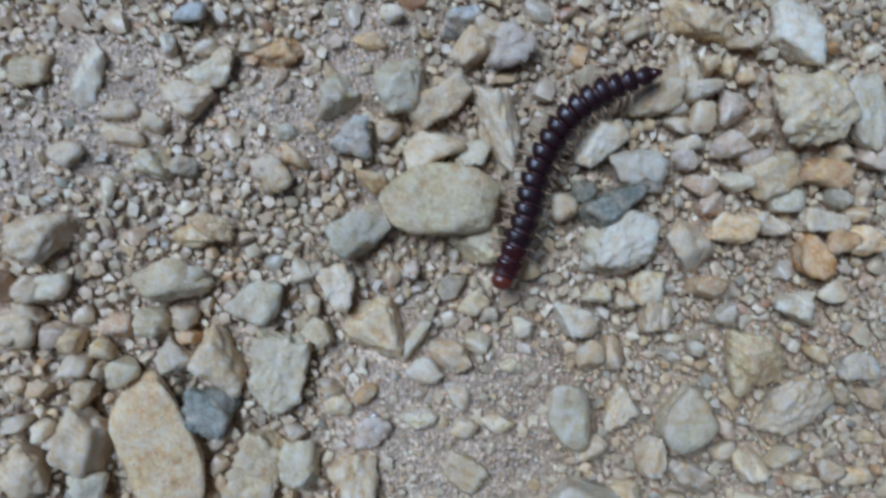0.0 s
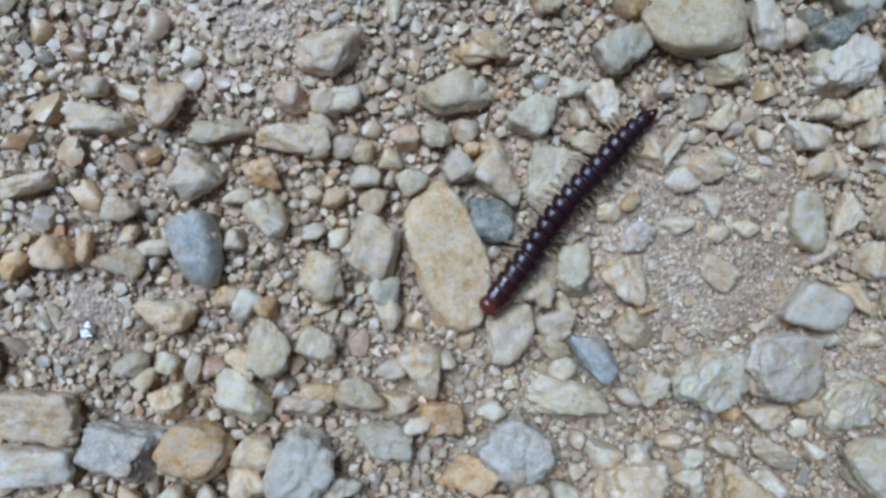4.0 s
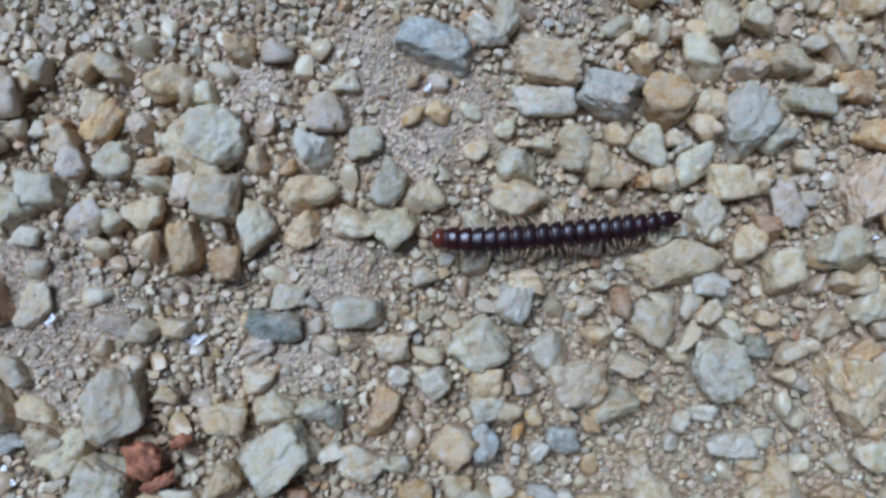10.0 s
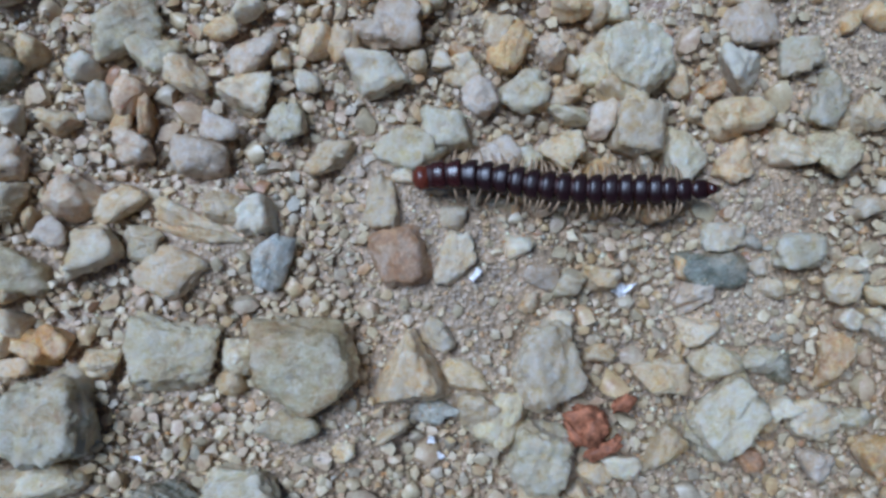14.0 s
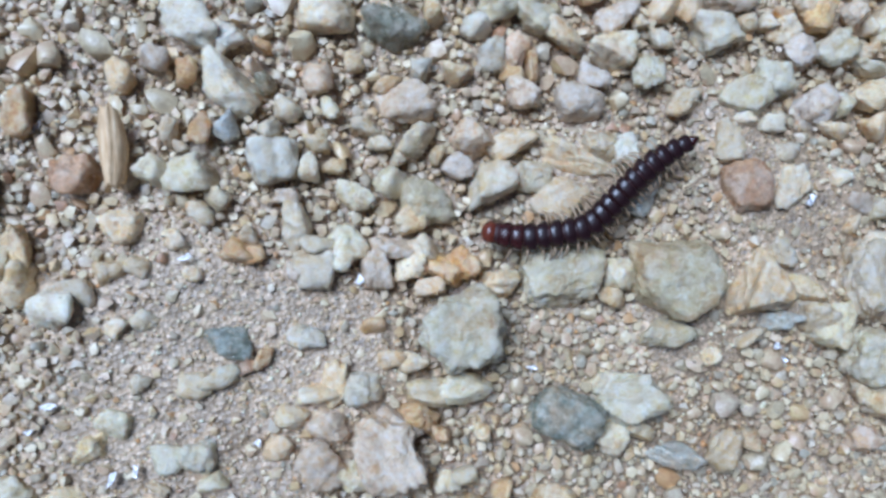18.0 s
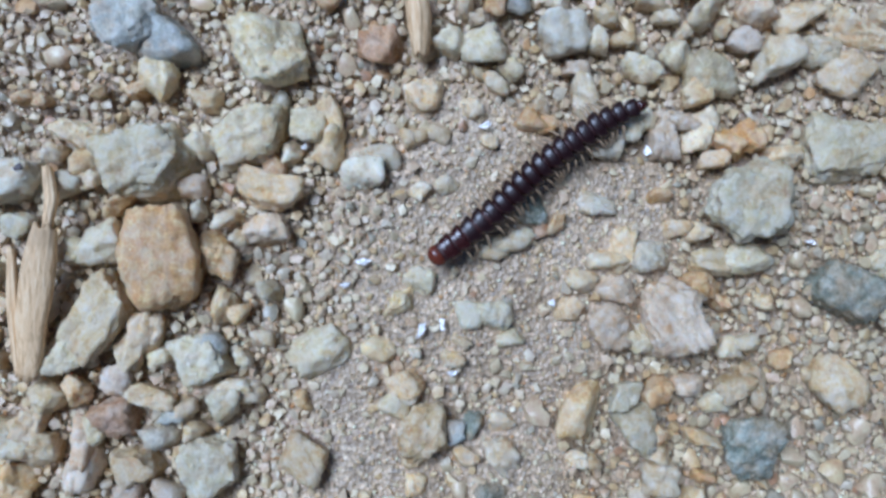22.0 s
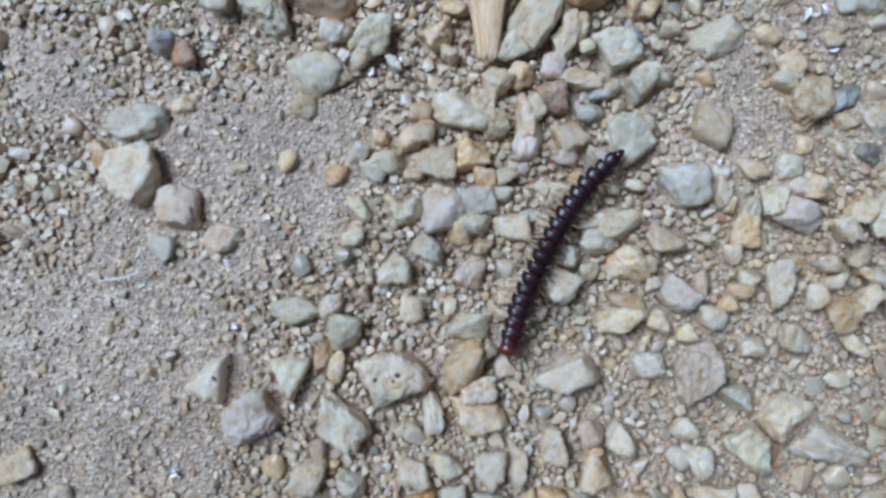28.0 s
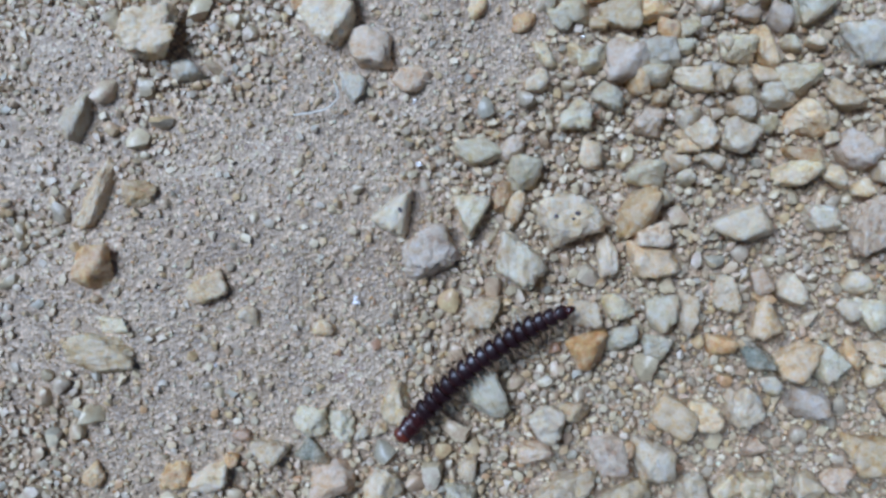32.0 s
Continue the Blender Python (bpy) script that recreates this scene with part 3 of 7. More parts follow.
stone("o", 71.4, -7.2, 3.4, 3.1, 70)
stone("w", 70.1, -11.0, 4.2, 2.7, -24)
stone("w", 51.9, -12.5, 3.6, 2.7, 0)
stone("c", 58.3, -11.6, 3.6, 2.7, 91)
stone("c", 54.9, -15.2, 2.9, 1.8, 81)
stone("c", 52.9, -15.4, 2.7, 2.3, 81)
stone("ol", 66.6, -15.6, 5.4, 5.0, 0)
stone("c", 69.5, -19.4, 6.9, 3.9, 34)
stone("c", 55.4, -19.4, 4.0, 2.3, 86)
stone("g", 51.2, -20.0, 5.1, 3.4, 86, "r")
stone("g", 60.5, -20.3, 4.8, 4.6, 30)
stone("c", 58.0, -23.6, 3.6, 2.3, 86)
stone("c", 61.3, -25.0, 4.2, 2.5, -39)
stone("w", 42.7, -18.3, 3.1, 2.0, -59)
stone("c", 39.6, -16.7, 2.6, 2.2, 30)
stone("g", 39.2, -20.4, 3.1, 2.2, 0)
stone("c", 13.8, -22.1, 5.7, 4.3, 71, "", (60, 0, 230, 150))
stone("g", 20.2, -9.8, 6.2, 3.4, -10)
stone("g", 26.7, -11.4, 4.2, 3.6, 1)
stone("y", 23.3, -5.5, 3.3, 2.1, -4)
stone("c", 27.8, -1.3, 3.2, 2.5, -59)
stone("y", 29.5, -0.0, 2.3, 2.4, 1)
stone("c", 16.3, 3.2, 2.9, 1.9, 22)
stone("c", 16.6, 1.2, 3.1, 2.1, 12)
stone("c", 21.5, 4.2, 4.4, 3.0, 7)
stone("g", 18.8, -0.9, 2.9, 2.5, 1)
stone("g", 21.1, -0.9, 2.5, 1.7, 1)
stone("w", 13.8, 5.7, 5.5, 2.8, 86)
stone("c", 10.5, -6.5, 5.7, 3.7, 27)
stone("ol", 9.8, 6.0, 3.6, 2.5, 12)
stone("o", 28.3, 7.9, 3.8, 2.1, 22)
stone("g", 23.5, 6.4, 3.8, 2.5, 32)
stone("w", 19.8, 8.2, 2.1, 1.4, 71)
stone("w", 22.7, 8.3, 2.1, 1.5, 2)
stone("y", 34.9, 9.0, 3.0, 1.5, -8)
stone("w", 36.6, 11.2, 2.2, 1.7, 2)
stone("b", 21.4, 10.8, 2.5, 1.5, 2)
stone("c", 13.1, -16.2, 2.4, 2.1, 0)
stone("c", 9.4, -13.7, 2.5, 2.0, 91)
stone("c", 20.5, -15.7, 3.0, 2.5, -45)
stone("c", 9.5, -24.1, 3.6, 3.8, 0)
stone("w", 75.1, -16.0, 3.3, 2.3, 0)
stone("c", 75.6, -5.7, 3.3, 2.7, 1)
stone("o", 71.9, 10.0, 1.9, 1.6, 2)
stone("c", 66.3, -24.1, 4.2, 2.7, -49)
stone("g", 69.1, -23.5, 2.8, 1.8, 0)
stone("y", 19.7, -22.8, 12.0, 5.7, -71, "r")
stone("w", 52.3, -27.4, 7.1, 4.4, -1, "r", (60, 150, 250, 330))
stone("g", 56.0, -26.7, 2.8, 2.7, -1)
stone("g", 5.4, -19.4, 3.6, 3.3, 0)
stone("g", 60.0, -27.4, 2.8, 2.3, -1)
stone("p", 7.4, -10.2, 2.8, 2.5, 0)
stone("c", 10.0, -10.6, 2.4, 2.5, 0)
stone("c", 7.0, -13.2, 5.3, 2.5, -10)
stone("o", 5.0, -16.1, 3.2, 2.5, 0)
stone("b", 0.3, -22.1, 5.6, 3.6, -76, "r")
stone("y", 35.5, -29.0, 3.7, 3.3, -2)
stone("b", 31.9, -30.8, 5.4, 3.0, -46)
stone("w", 28.8, -28.5, 3.5, 2.6, 22)
stone("c", 24.6, -29.1, 5.5, 4.2, 69, "", (20, 110, 190, 280))
stone("c", 17.6, -31.7, 4.7, 4.1, -32)
stone("w", 19.1, -31.2, 2.1, 1.7, -3)
stone("g", 29.6, -34.7, 7.7, 3.6, -18, "", (75, 0, 285, 170))
stone("g", 42.0, -33.5, 6.4, 5.1, 31, "", (85, 10, 300, 230, 150))
stone("k", 48.2, -32.4, 7.4, 5.9, -3, "", (90, 0, 270, 200, 150))
stone("g", 54.6, -35.5, 5.6, 5.0, -3)
stone("o", 44.1, -36.5, 1.7, 1.6, -3)
stone("p", 35.6, -21.3, 3.2, 2.6, -1)
stone("y", 21.9, -6.3, 3.4, 1.9, -9)
stone("y", 12.2, -33.5, 3.6, 3.1, 17)
stone("c", 14.9, -31.6, 2.3, 1.7, -3)
stone("g", 3.6, -33.4, 4.7, 3.5, -24)
stone("p", 8.2, -34.1, 4.0, 2.4, -3)
stone("c", 15.5, -34.5, 3.3, 2.1, -3)
stone("w", 23.0, -35.2, 2.6, 1.7, -3)
stone("y", -5.1, -22.6, 3.4, 2.3, -23)
stone("y", -1.7, -26.8, 4.1, 3.2, 19)
stone("y", 3.6, -30.6, 2.8, 1.9, -43)
stone("g", 5.5, -29.5, 4.6, 3.3, 80)
stone("c", -5.3, -18.8, 2.6, 2.1, -1)
stone("c", 0.3, -16.6, 3.9, 3.5, 60)
stone("c", -6.6, -12.2, 5.1, 2.1, -5)
stone("g", 1.9, -12.8, 4.6, 2.0, 10)
stone("c", -1.8, -11.1, 3.5, 3.0, 89)
stone("p", 11.3, -13.9, 2.8, 2.0, 0)
stone("g", 14.4, -25.4, 2.5, 2.5, -2)
stone("c", -7.1, -9.7, 2.2, 1.5, 0)
stone("w", 47.8, -2.7, 4.8, 3.6, 79)
stone("c", 50.5, -3.6, 2.7, 2.3, 1)
stone("g", 14.3, -37.2, 4.4, 2.9, -1)
stone("w", 17.0, -36.3, 2.5, 1.7, -1)
stone("w", 7.6, -39.2, 7.1, 5.2, 60, "", (10, 60, 140, 200, 310))
stone("y", 0.1, -37.2, 5.2, 4.8, 30, "", (90, 30, 320, 250, 180))
stone("b", -5.1, -36.7, 5.9, 4.8, -22, "", (85, 330, 250, 160))
stone("c", -11.1, -34.1, 6.3, 3.8, -6, "", (90, 0, 260, 190))
stone("w", -11.5, -37.7, 5.9, 2.9, -1, "", (85, 0, 275, 190))
stone("g", 10.4, -40.7, 3.3, 3.1, 44)
stone("o", 19.0, -35.8, 3.5, 2.9, -1)
stone("b", 24.8, -38.6, 5.9, 5.5, -30, "", (60, 0, 300, 230, 130))
stone("c", 47.6, -36.9, 4.1, 2.1, -1)
stone("y", 51.7, -36.2, 3.6, 2.1, -1)
stone("y", 45.2, -45.0, 8.4, 5.9, -44, "", (50, 160, 230, 300))
stone("o", 39.1, -44.6, 2.5, 2.1, -2)
stone("r", 51.0, -45.8, 3.5, 3.2, -2)
stone("g", 47.6, -43.0, 4.5, 2.4, -39)
stone("c", 48.5, -40.4, 4.5, 2.2, -38)
stone("w", 40.5, -42.0, 2.8, 2.1, -2)
stone("g", 32.7, -50.2, 8.7, 7.9, 26, "", (20, 95, 150, 215, 290))
stone("p", 28.6, -45.5, 4.2, 4.0, -2)
stone("g", 32.8, -44.6, 5.1, 2.0, -7)
stone("p", 19.9, -45.9, 7.8, 5.1, 69, "", (15, 120, 195, 290))
stone("y", 21.2, -40.3, 4.6, 2.9, -21)
stone("p", 11.3, -47.2, 4.8, 3.1, -71)
stone("g", 6.2, -44.9, 4.7, 4.0, -2, "", (90, 20, 280, 190))
stone("c", 9.2, -44.7, 2.8, 1.9, 79)
stone("g", 2.5, -43.6, 4.1, 3.1, 19)
stone("y", -6.1, -43.7, 3.9, 3.5, 89)
stone("g", -8.4, -42.3, 3.8, 3.6, -2)
stone("g", -1.7, -41.6, 3.6, 3.4, 60)
stone("c", 3.5, -39.6, 4.0, 2.7, -66)
stone("g", 0.6, -52.6, 9.0, 4.2, 17, "", (110, 285, 60))
stone("w", 3.6, -48.3, 3.5, 3.2, -52)
stone("y", 7.5, -50.8, 4.2, 3.1, 79)
stone("r", 9.4, -49.5, 2.8, 2.9, -3)
stone("g", 11.0, -53.4, 4.9, 4.4, 43, "", (90, 0, 200, 280))
stone("g", 16.6, -51.8, 5.4, 4.5, 17)
stone("w", 21.0, -51.6, 3.0, 2.5, -3)
stone("y", 24.8, -54.3, 5.3, 3.3, -81)
stone("c", 30.8, -57.2, 6.3, 4.7, 16)
stone("c", -11.5, -49.8, 4.6, 4.1, 18)
stone("y", -14.3, -46.5, 5.1, 3.9, -24)
stone("c", -13.6, -54.1, 3.3, 2.2, -4)
stone("g", -1.2, -49.7, 3.6, 2.8, -3)
stone("w", 3.7, -54.4, 3.2, 2.8, -4)
stone("y", -4.0, -48.6, 3.1, 2.8, -3)
stone("y", 42.0, -53.3, 7.4, 4.2, -31, "", (60, 140, 230, 300))
stone("g", 49.8, -52.9, 6.5, 5.3, -30)
stone("g", 46.2, -57.2, 5.8, 5.2, 89, "", (20, 100, 200, 280))
stone("g", 58.9, -42.5, 9.3, 7.1, -2)
stone("y", 55.1, -56.2, 7.0, 4.0, 24)
stone("y", 60.0, -55.4, 6.0, 2.8, -44)
stone("c", 54.5, -50.2, 3.6, 3.2, -3)
stone("c", 42.4, -47.6, 3.4, 3.1, -2)
stone("c", 44.1, -48.7, 2.1, 2.0, 89)
stone("g", -14.9, -30.1, 4.0, 2.5, 89)
stone("y", -12.8, -23.0, 2.1, 2.2, 1)
stone("c", -10.3, -22.0, 3.4, 2.7, 2)
stone("c", -12.1, -17.1, 4.2, 2.2, 2)
stone("g", -40.7, -41.4, 5.5, 5.2, 90, "", (90, 10, 300, 240, 170))
stone("c", -40.7, -46.4, 4.7, 4.5, 90, "", (80, 350, 260, 170))
stone("w", -32.5, -42.6, 3.8, 3.0, -19)
stone("p", -31.1, -39.1, 4.4, 3.5, 2)
stone("y", -33.0, -46.1, 4.4, 3.7, 42)
stone("g", -37.4, -49.4, 4.9, 3.5, 76)
stone("y", -43.5, -51.0, 4.7, 3.2, 90, "", (20, 100, 200, 280))
stone("o", -40.2, -52.3, 3.2, 3.2, 0)
stone("c", -33.2, -49.6, 3.9, 2.9, 31)
stone("c", -28.8, -48.8, 3.7, 3.0, -15)
stone("g", -25.7, -45.2, 4.0, 3.2, 61)
stone("y", -22.7, -46.4, 3.5, 3.0, 1)
stone("ol", -25.2, -48.7, 4.5, 3.5, 36)
stone("g", -27.7, -41.7, 3.2, 3.0, 1)
stone("w", -18.0, -42.3, 2.3, 2.0, 1)
stone("g", -14.1, -43.5, 3.9, 3.1, 1)
stone("g", -17.7, -50.9, 5.6, 3.3, 85)
stone("r", -4.7, -56.1, 3.1, 2.1, -60)
stone("c", -2.3, -57.9, 4.3, 3.7, -40)
stone("w", -14.6, -55.8, 4.3, 3.1, 70)
stone("g", -28.5, -56.7, 5.3, 3.2, 10, "", (70, 0, 260, 190))
stone("d", -35.9, -57.7, 5.2, 2.9, 0)
stone("w", -34.5, -55.2, 3.1, 2.2, 0)
stone("c", -25.6, -59.7, 3.2, 2.7, -1)
stone("g", -17.7, -59.6, 5.1, 4.8, -30)
stone("w", -24.9, -62.2, 2.2, 1.7, -1)
stone("y", -17.1, -63.3, 4.0, 3.6, 39)
stone("w", -11.3, -60.6, 4.1, 3.6, -45)
stone("w", -8.7, -63.2, 5.7, 4.7, 19, "", (85, 350, 270, 200))
stone("g", -5.5, -65.4, 4.2, 3.1, -1)
stone("g", 4.2, -62.1, 5.9, 5.1, -59, "", (100, 20, 310, 220, 160))
stone("y", 16.8, -64.2, 7.0, 6.0, -39, "", (90, 30, 330, 190))
stone("w", 4.9, -69.2, 4.7, 2.6, 8)
stone("d", 8.0, -60.3, 2.8, 2.4, -1)
stone("o", -26.3, -65.4, 4.4, 2.5, 75)
stone("g", -35.3, -69.0, 7.1, 4.9, 45, "", (125, 35, 305, 215))
stone("w", -28.5, -69.8, 3.9, 3.4, -2)
stone("c", -20.1, -68.5, 4.5, 4.0, -2, "", (60, 150, 230, 320))
stone("b", -17.6, -68.6, 4.5, 2.5, 80)
stone("c", -37.0, -62.3, 3.3, 2.4, -1)
stone("g", -35.6, -64.7, 4.2, 2.9, -1)
stone("c", -49.0, -63.9, 7.2, 5.4, 90, "", (95, 10, 300, 200, 150))
stone("y", -45.0, -36.6, 4.1, 3.4, 2)
stone("c", -46.9, -43.9, 4.5, 1.9, 1)
stone("g", -46.9, -48.0, 3.6, 2.9, 1)
stone("b", -21.8, -32.6, 8.0, 4.1, -18, "", (70, 250, 150))
stone("w", -16.7, -31.1, 3.6, 3.1, 3)
stone("g", -29.7, -36.3, 2.9, 2.0, 2)
stone("p", -35.5, -33.7, 2.9, 2.0, 2)
stone("y", -38.8, -33.4, 2.8, 2.5, 2)
stone("o", 18.5, -61.0, 3.5, 2.7, -1)
stone("o", 25.5, -61.6, 3.6, 2.5, -1)
stone("c", 23.1, -68.1, 4.1, 3.2, -1)
stone("g", 23.0, -71.9, 5.2, 2.7, -30)
stone("c", 29.0, -71.5, 4.8, 3.3, -2)
stone("c", 27.9, -65.5, 3.6, 2.7, -1)
stone("g", -2.1, -73.7, 4.8, 4.1, -2)
stone("y", -7.4, -74.0, 4.2, 2.0, -2)
stone("w", -11.0, -73.9, 3.6, 3.0, -2)
stone("c", -59.3, -63.7, 6.2, 6.0, 0, "", (270, 35, 145))
stone("g", -55.0, -64.6, 3.9, 2.3, -22)
stone("g", -52.6, -67.9, 5.0, 3.2, 45)
stone("g", -49.8, -70.9, 5.4, 5.2, 90, "", (70, 340, 250, 160))
stone("c", -49.2, -75.1, 2.9, 2.5, -2)
stone("c", -55.3, -55.8, 4.2, 2.7, 71)
stone("r", -59.4, -55.2, 5.2, 4.5, 90, "", (100, 20, 280, 200))
stone("y", -40.0, -71.3, 4.2, 2.8, 69)
stone("y", -14.8, -76.3, 6.3, 4.4, -71)
stone("p", -43.5, -45.9, 2.9, 2.3, 90)
stone("g", -55.3, -46.0, 3.9, 3.5, 0, "", (80, 10, 280, 190))
stone("g", -58.2, -47.5, 5.0, 3.7, -26, "", (60, 120, 240, 310))
stone("p", -51.9, -48.7, 3.9, 3.3, 31)
stone("c", -60.4, -51.1, 4.2, 2.7, 81)
stone("w", -60.4, -41.7, 4.9, 3.5, -10, "", (80, 20, 300, 190))
stone("c", -62.7, -39.3, 2.7, 2.8, 1)
stone("y", -50.3, -39.9, 4.3, 2.8, 61)
stone("p", -58.7, -37.9, 4.1, 3.8, 1)
stone("y", 8.0, -74.7, 8.5, 6.1, 26)
stone("g", -5.4, -75.2, 3.1, 2.0, -2)
stone("c", 4.1, -37.9, 3.2, 3.1, 1)
stone("ol", -66.8, -62.7, 7.7, 6.7, 0, "s", (85, 10, 310, 230, 180))
stone("w", -75.9, -55.5, 5.4, 3.9, 0, "", (60, 120, 240, 310))
stone("g", -76.4, -61.4, 6.8, 6.1, -4)
stone("g", -85.4, -65.1, 6.8, 6.8, 0, "", (90, 0, 290, 220, 150))
stone("w", -81.6, -53.7, 4.1, 4.2, -3, "", (95, 20, 290, 170))
stone("p", -82.8, -49.5, 3.9, 3.4, 17)
stone("c", -79.7, -50.0, 4.2, 2.4, 27)
stone("c", -74.0, -52.2, 6.8, 2.4, -24)
stone("w", -69.8, -51.6, 3.0, 3.1, -3)
stone("b", -69.0, -55.1, 4.1, 3.0, 72)
stone("p", -73.5, -47.1, 4.0, 3.7, 17)
stone("c", -64.1, -47.6, 3.9, 2.7, -3)
stone("c", -74.8, -40.5, 5.6, 2.6, -43)
stone("g", -78.7, -37.5, 6.0, 3.6, 18)
stone("p", -69.3, -39.9, 4.0, 3.3, -2)
stone("c", -70.1, -42.6, 4.0, 3.3, -3)
stone("y", -85.1, -38.7, 2.4, 1.9, 87)
stone("p", -78.6, -42.6, 3.6, 2.4, 58)
stone("o", -86.3, -60.3, 3.1, 2.8, -4)
stone("c", -81.9, -61.8, 3.5, 2.4, -4)
stone("b", -57.6, -67.0, 3.7, 1.7, -4)
stone("g", -72.5, -71.0, 4.8, 2.4, -5, "", (70, 340, 250, 160))
stone("ol", -87.1, -54.6, 4.7, 3.5, -5)
stone("p", -88.3, -46.4, 4.7, 3.5, -4)
stone("c", -96.6, -59.0, 4.3, 3.4, 85)
stone("p", -91.7, -59.4, 4.3, 2.6, 85)
stone("w", -88.7, -59.3, 3.5, 3.0, 85)
stone("w", -94.0, -38.4, 4.9, 3.5, -4)
stone("d", -88.6, -39.7, 4.7, 3.9, 26)
stone("w", -87.7, -33.8, 5.5, 3.5, -4)
stone("ol", -93.2, -32.8, 4.2, 3.5, -4)
stone("d", -77.3, -73.1, 5.8, 5.0, -45, "", (60, 330, 240, 150))
stone("b", -68.4, -77.2, 4.8, 2.3, -25)
stone("c", -64.2, -77.2, 4.1, 3.0, 83)
stone("g", -85.3, -70.0, 4.5, 2.6, -6)
stone("w", -93.5, -69.2, 3.5, 3.0, -6)
stone("c", -95.8, -68.5, 3.9, 2.2, 81)
stone("o", -89.3, -72.0, 3.3, 2.6, -6)
stone("p", -97.2, -74.6, 4.3, 3.8, -7)
stone("p", -92.1, -74.7, 7.0, 5.5, -55, "", (80, 0, 280, 190, 140))
stone("g", -106.5, -72.9, 3.3, 2.9, -7)
stone("g", -112.4, -69.9, 3.2, 2.5, -6)
stone("w", -116.3, -60.6, 3.8, 4.0, -5)
stone("y", -118.8, -55.9, 3.4, 2.4, 88)
stone("r", -114.2, -50.7, 3.9, 3.2, -4)
stone("o", -104.7, -47.7, 2.7, 1.9, 86)
stone("o", -101.0, -66.0, 1.7, 1.5, 86)
stone("d", -103.7, -64.7, 3.8, 2.6, -5)
stone("w", -97.9, -64.4, 3.5, 2.2, -5)
stone("w", -99.3, -50.5, 4.1, 4.0, -4, "", (90, 0, 280, 200))
stone("w", -96.5, -51.1, 2.7, 1.8, 86)
stone("w", -97.9, -55.8, 4.0, 2.6, -65)
stone("o", -84.8, -59.9, 2.8, 2.7, -5)
stone("g", -78.1, -53.2, 3.3, 2.8, -4)
stone("p", -84.5, -51.9, 2.6, 2.3, -4)
stone("g", -87.6, -49.6, 3.2, 2.8, -3)
stone("w", -105.0, -39.3, 5.6, 3.6, -18)
stone("w", -102.3, -44.2, 5.7, 3.6, -40)
stone("o", -105.5, -43.0, 2.3, 1.7, 87)
stone("g", -105.7, -51.0, 4.2, 3.1, -4)
stone("g", -103.8, -53.3, 2.1, 2.0, -4)
stone("w", -111.0, -55.0, 3.3, 2.6, -4)
stone("o", -118.2, -45.6, 3.9, 2.4, 88)
stone("c", -110.5, -43.2, 2.7, 2.1, 87)
stone("w", -87.5, -77.0, 2.2, 1.9, -7)
stone("o", -132.6, -66.8, 8.5, 6.4, 90, "s", (90, 20, 340, 280, 200, 160))
stone("g", -118.6, -58.8, 3.5, 3.0, 57)
stone("g", -125.0, -57.6, 6.8, 4.7, 16, "", (80, 0, 280, 190, 140))
stone("g", -123.2, -50.6, 6.4, 5.7, -4)
stone("c", -123.9, -61.8, 5.5, 3.4, -20)
stone("g", -132.9, -58.9, 7.5, 6.8, 27, "", (90, 30, 330, 270, 200))
stone("b", -134.0, -47.7, 6.3, 5.6, -4)
stone("b", -130.8, -49.5, 4.6, 3.9, -24)
stone("g", -132.0, -52.2, 4.3, 2.9, 87)
stone("p", -133.3, -42.3, 5.4, 3.9, -3)
stone("g", -120.8, -74.9, 5.4, 3.8, 15)
stone("g", -130.4, -75.1, 5.7, 4.5, -35, "", (95, 20, 290, 200))
stone("y", -128.2, -66.6, 3.8, 3.3, 77)
stone("c", -135.6, -74.0, 3.7, 2.5, 77)
stone("o", -123.4, -59.9, 2.1, 1.9, -4)
stone("w", -127.4, -63.9, 2.5, 1.9, -5)
stone("p", -124.3, -65.0, 3.8, 2.6, -5)
stone("y", -128.0, -70.9, 3.4, 2.1, 87)
stone("y", -79.0, -80.5, 4.4, 4.1, 74)
stone("y", -85.5, -80.1, 3.9, 2.2, -75)
stone("o", -83.1, -78.3, 1.8, 1.8, -5)
stone("c", -127.2, -77.7, 4.1, 2.1, -5)
stone("g", -137.6, -71.1, 6.9, 4.6, 56, "", (40, 140, 220, 320))
stone("w", -144.0, -59.6, 5.2, 3.7, 17, "", (80, 350, 280, 190))
stone("g", -150.8, -62.1, 6.8, 5.0, 37, "", (130, 30, 310, 200))
stone("r", -136.7, -78.8, 3.7, 3.4, -44)
stone("y", -134.3, -77.6, 4.6, 2.3, -4)
stone("b", -133.6, -80.9, 3.2, 1.9, -4)
stone("y", -135.6, -83.3, 4.1, 3.7, -4, "", (90, 30, 300, 200))
stone("g", -130.1, -83.9, 5.6, 4.6, 86, "", (85, 0, 300, 190))
stone("y", -122.4, -83.4, 4.9, 3.7, -64, "", (60, 150, 240, 330))
stone("y", -112.5, -82.0, 5.8, 4.5, 56, "", (80, 10, 280, 200, 150))
stone("w", -125.4, -88.7, 5.1, 4.4, -4, "", (90, 0, 280, 200))
stone("g", -132.7, -91.6, 5.1, 3.2, -5)
stone("p", -115.3, -92.6, 4.7, 3.7, -5)
stone("c", -119.5, -91.8, 3.3, 2.3, 76)
stone("g", -117.1, -91.0, 2.8, 2.8, -5)
stone("c", -106.5, -84.6, 4.2, 2.4, -64)
stone("w", -106.5, -81.7, 2.4, 2.1, -4)
stone("d", -108.9, -81.8, 2.1, 1.9, 86)
stone("c", -113.5, -86.1, 2.4, 2.1, -4)
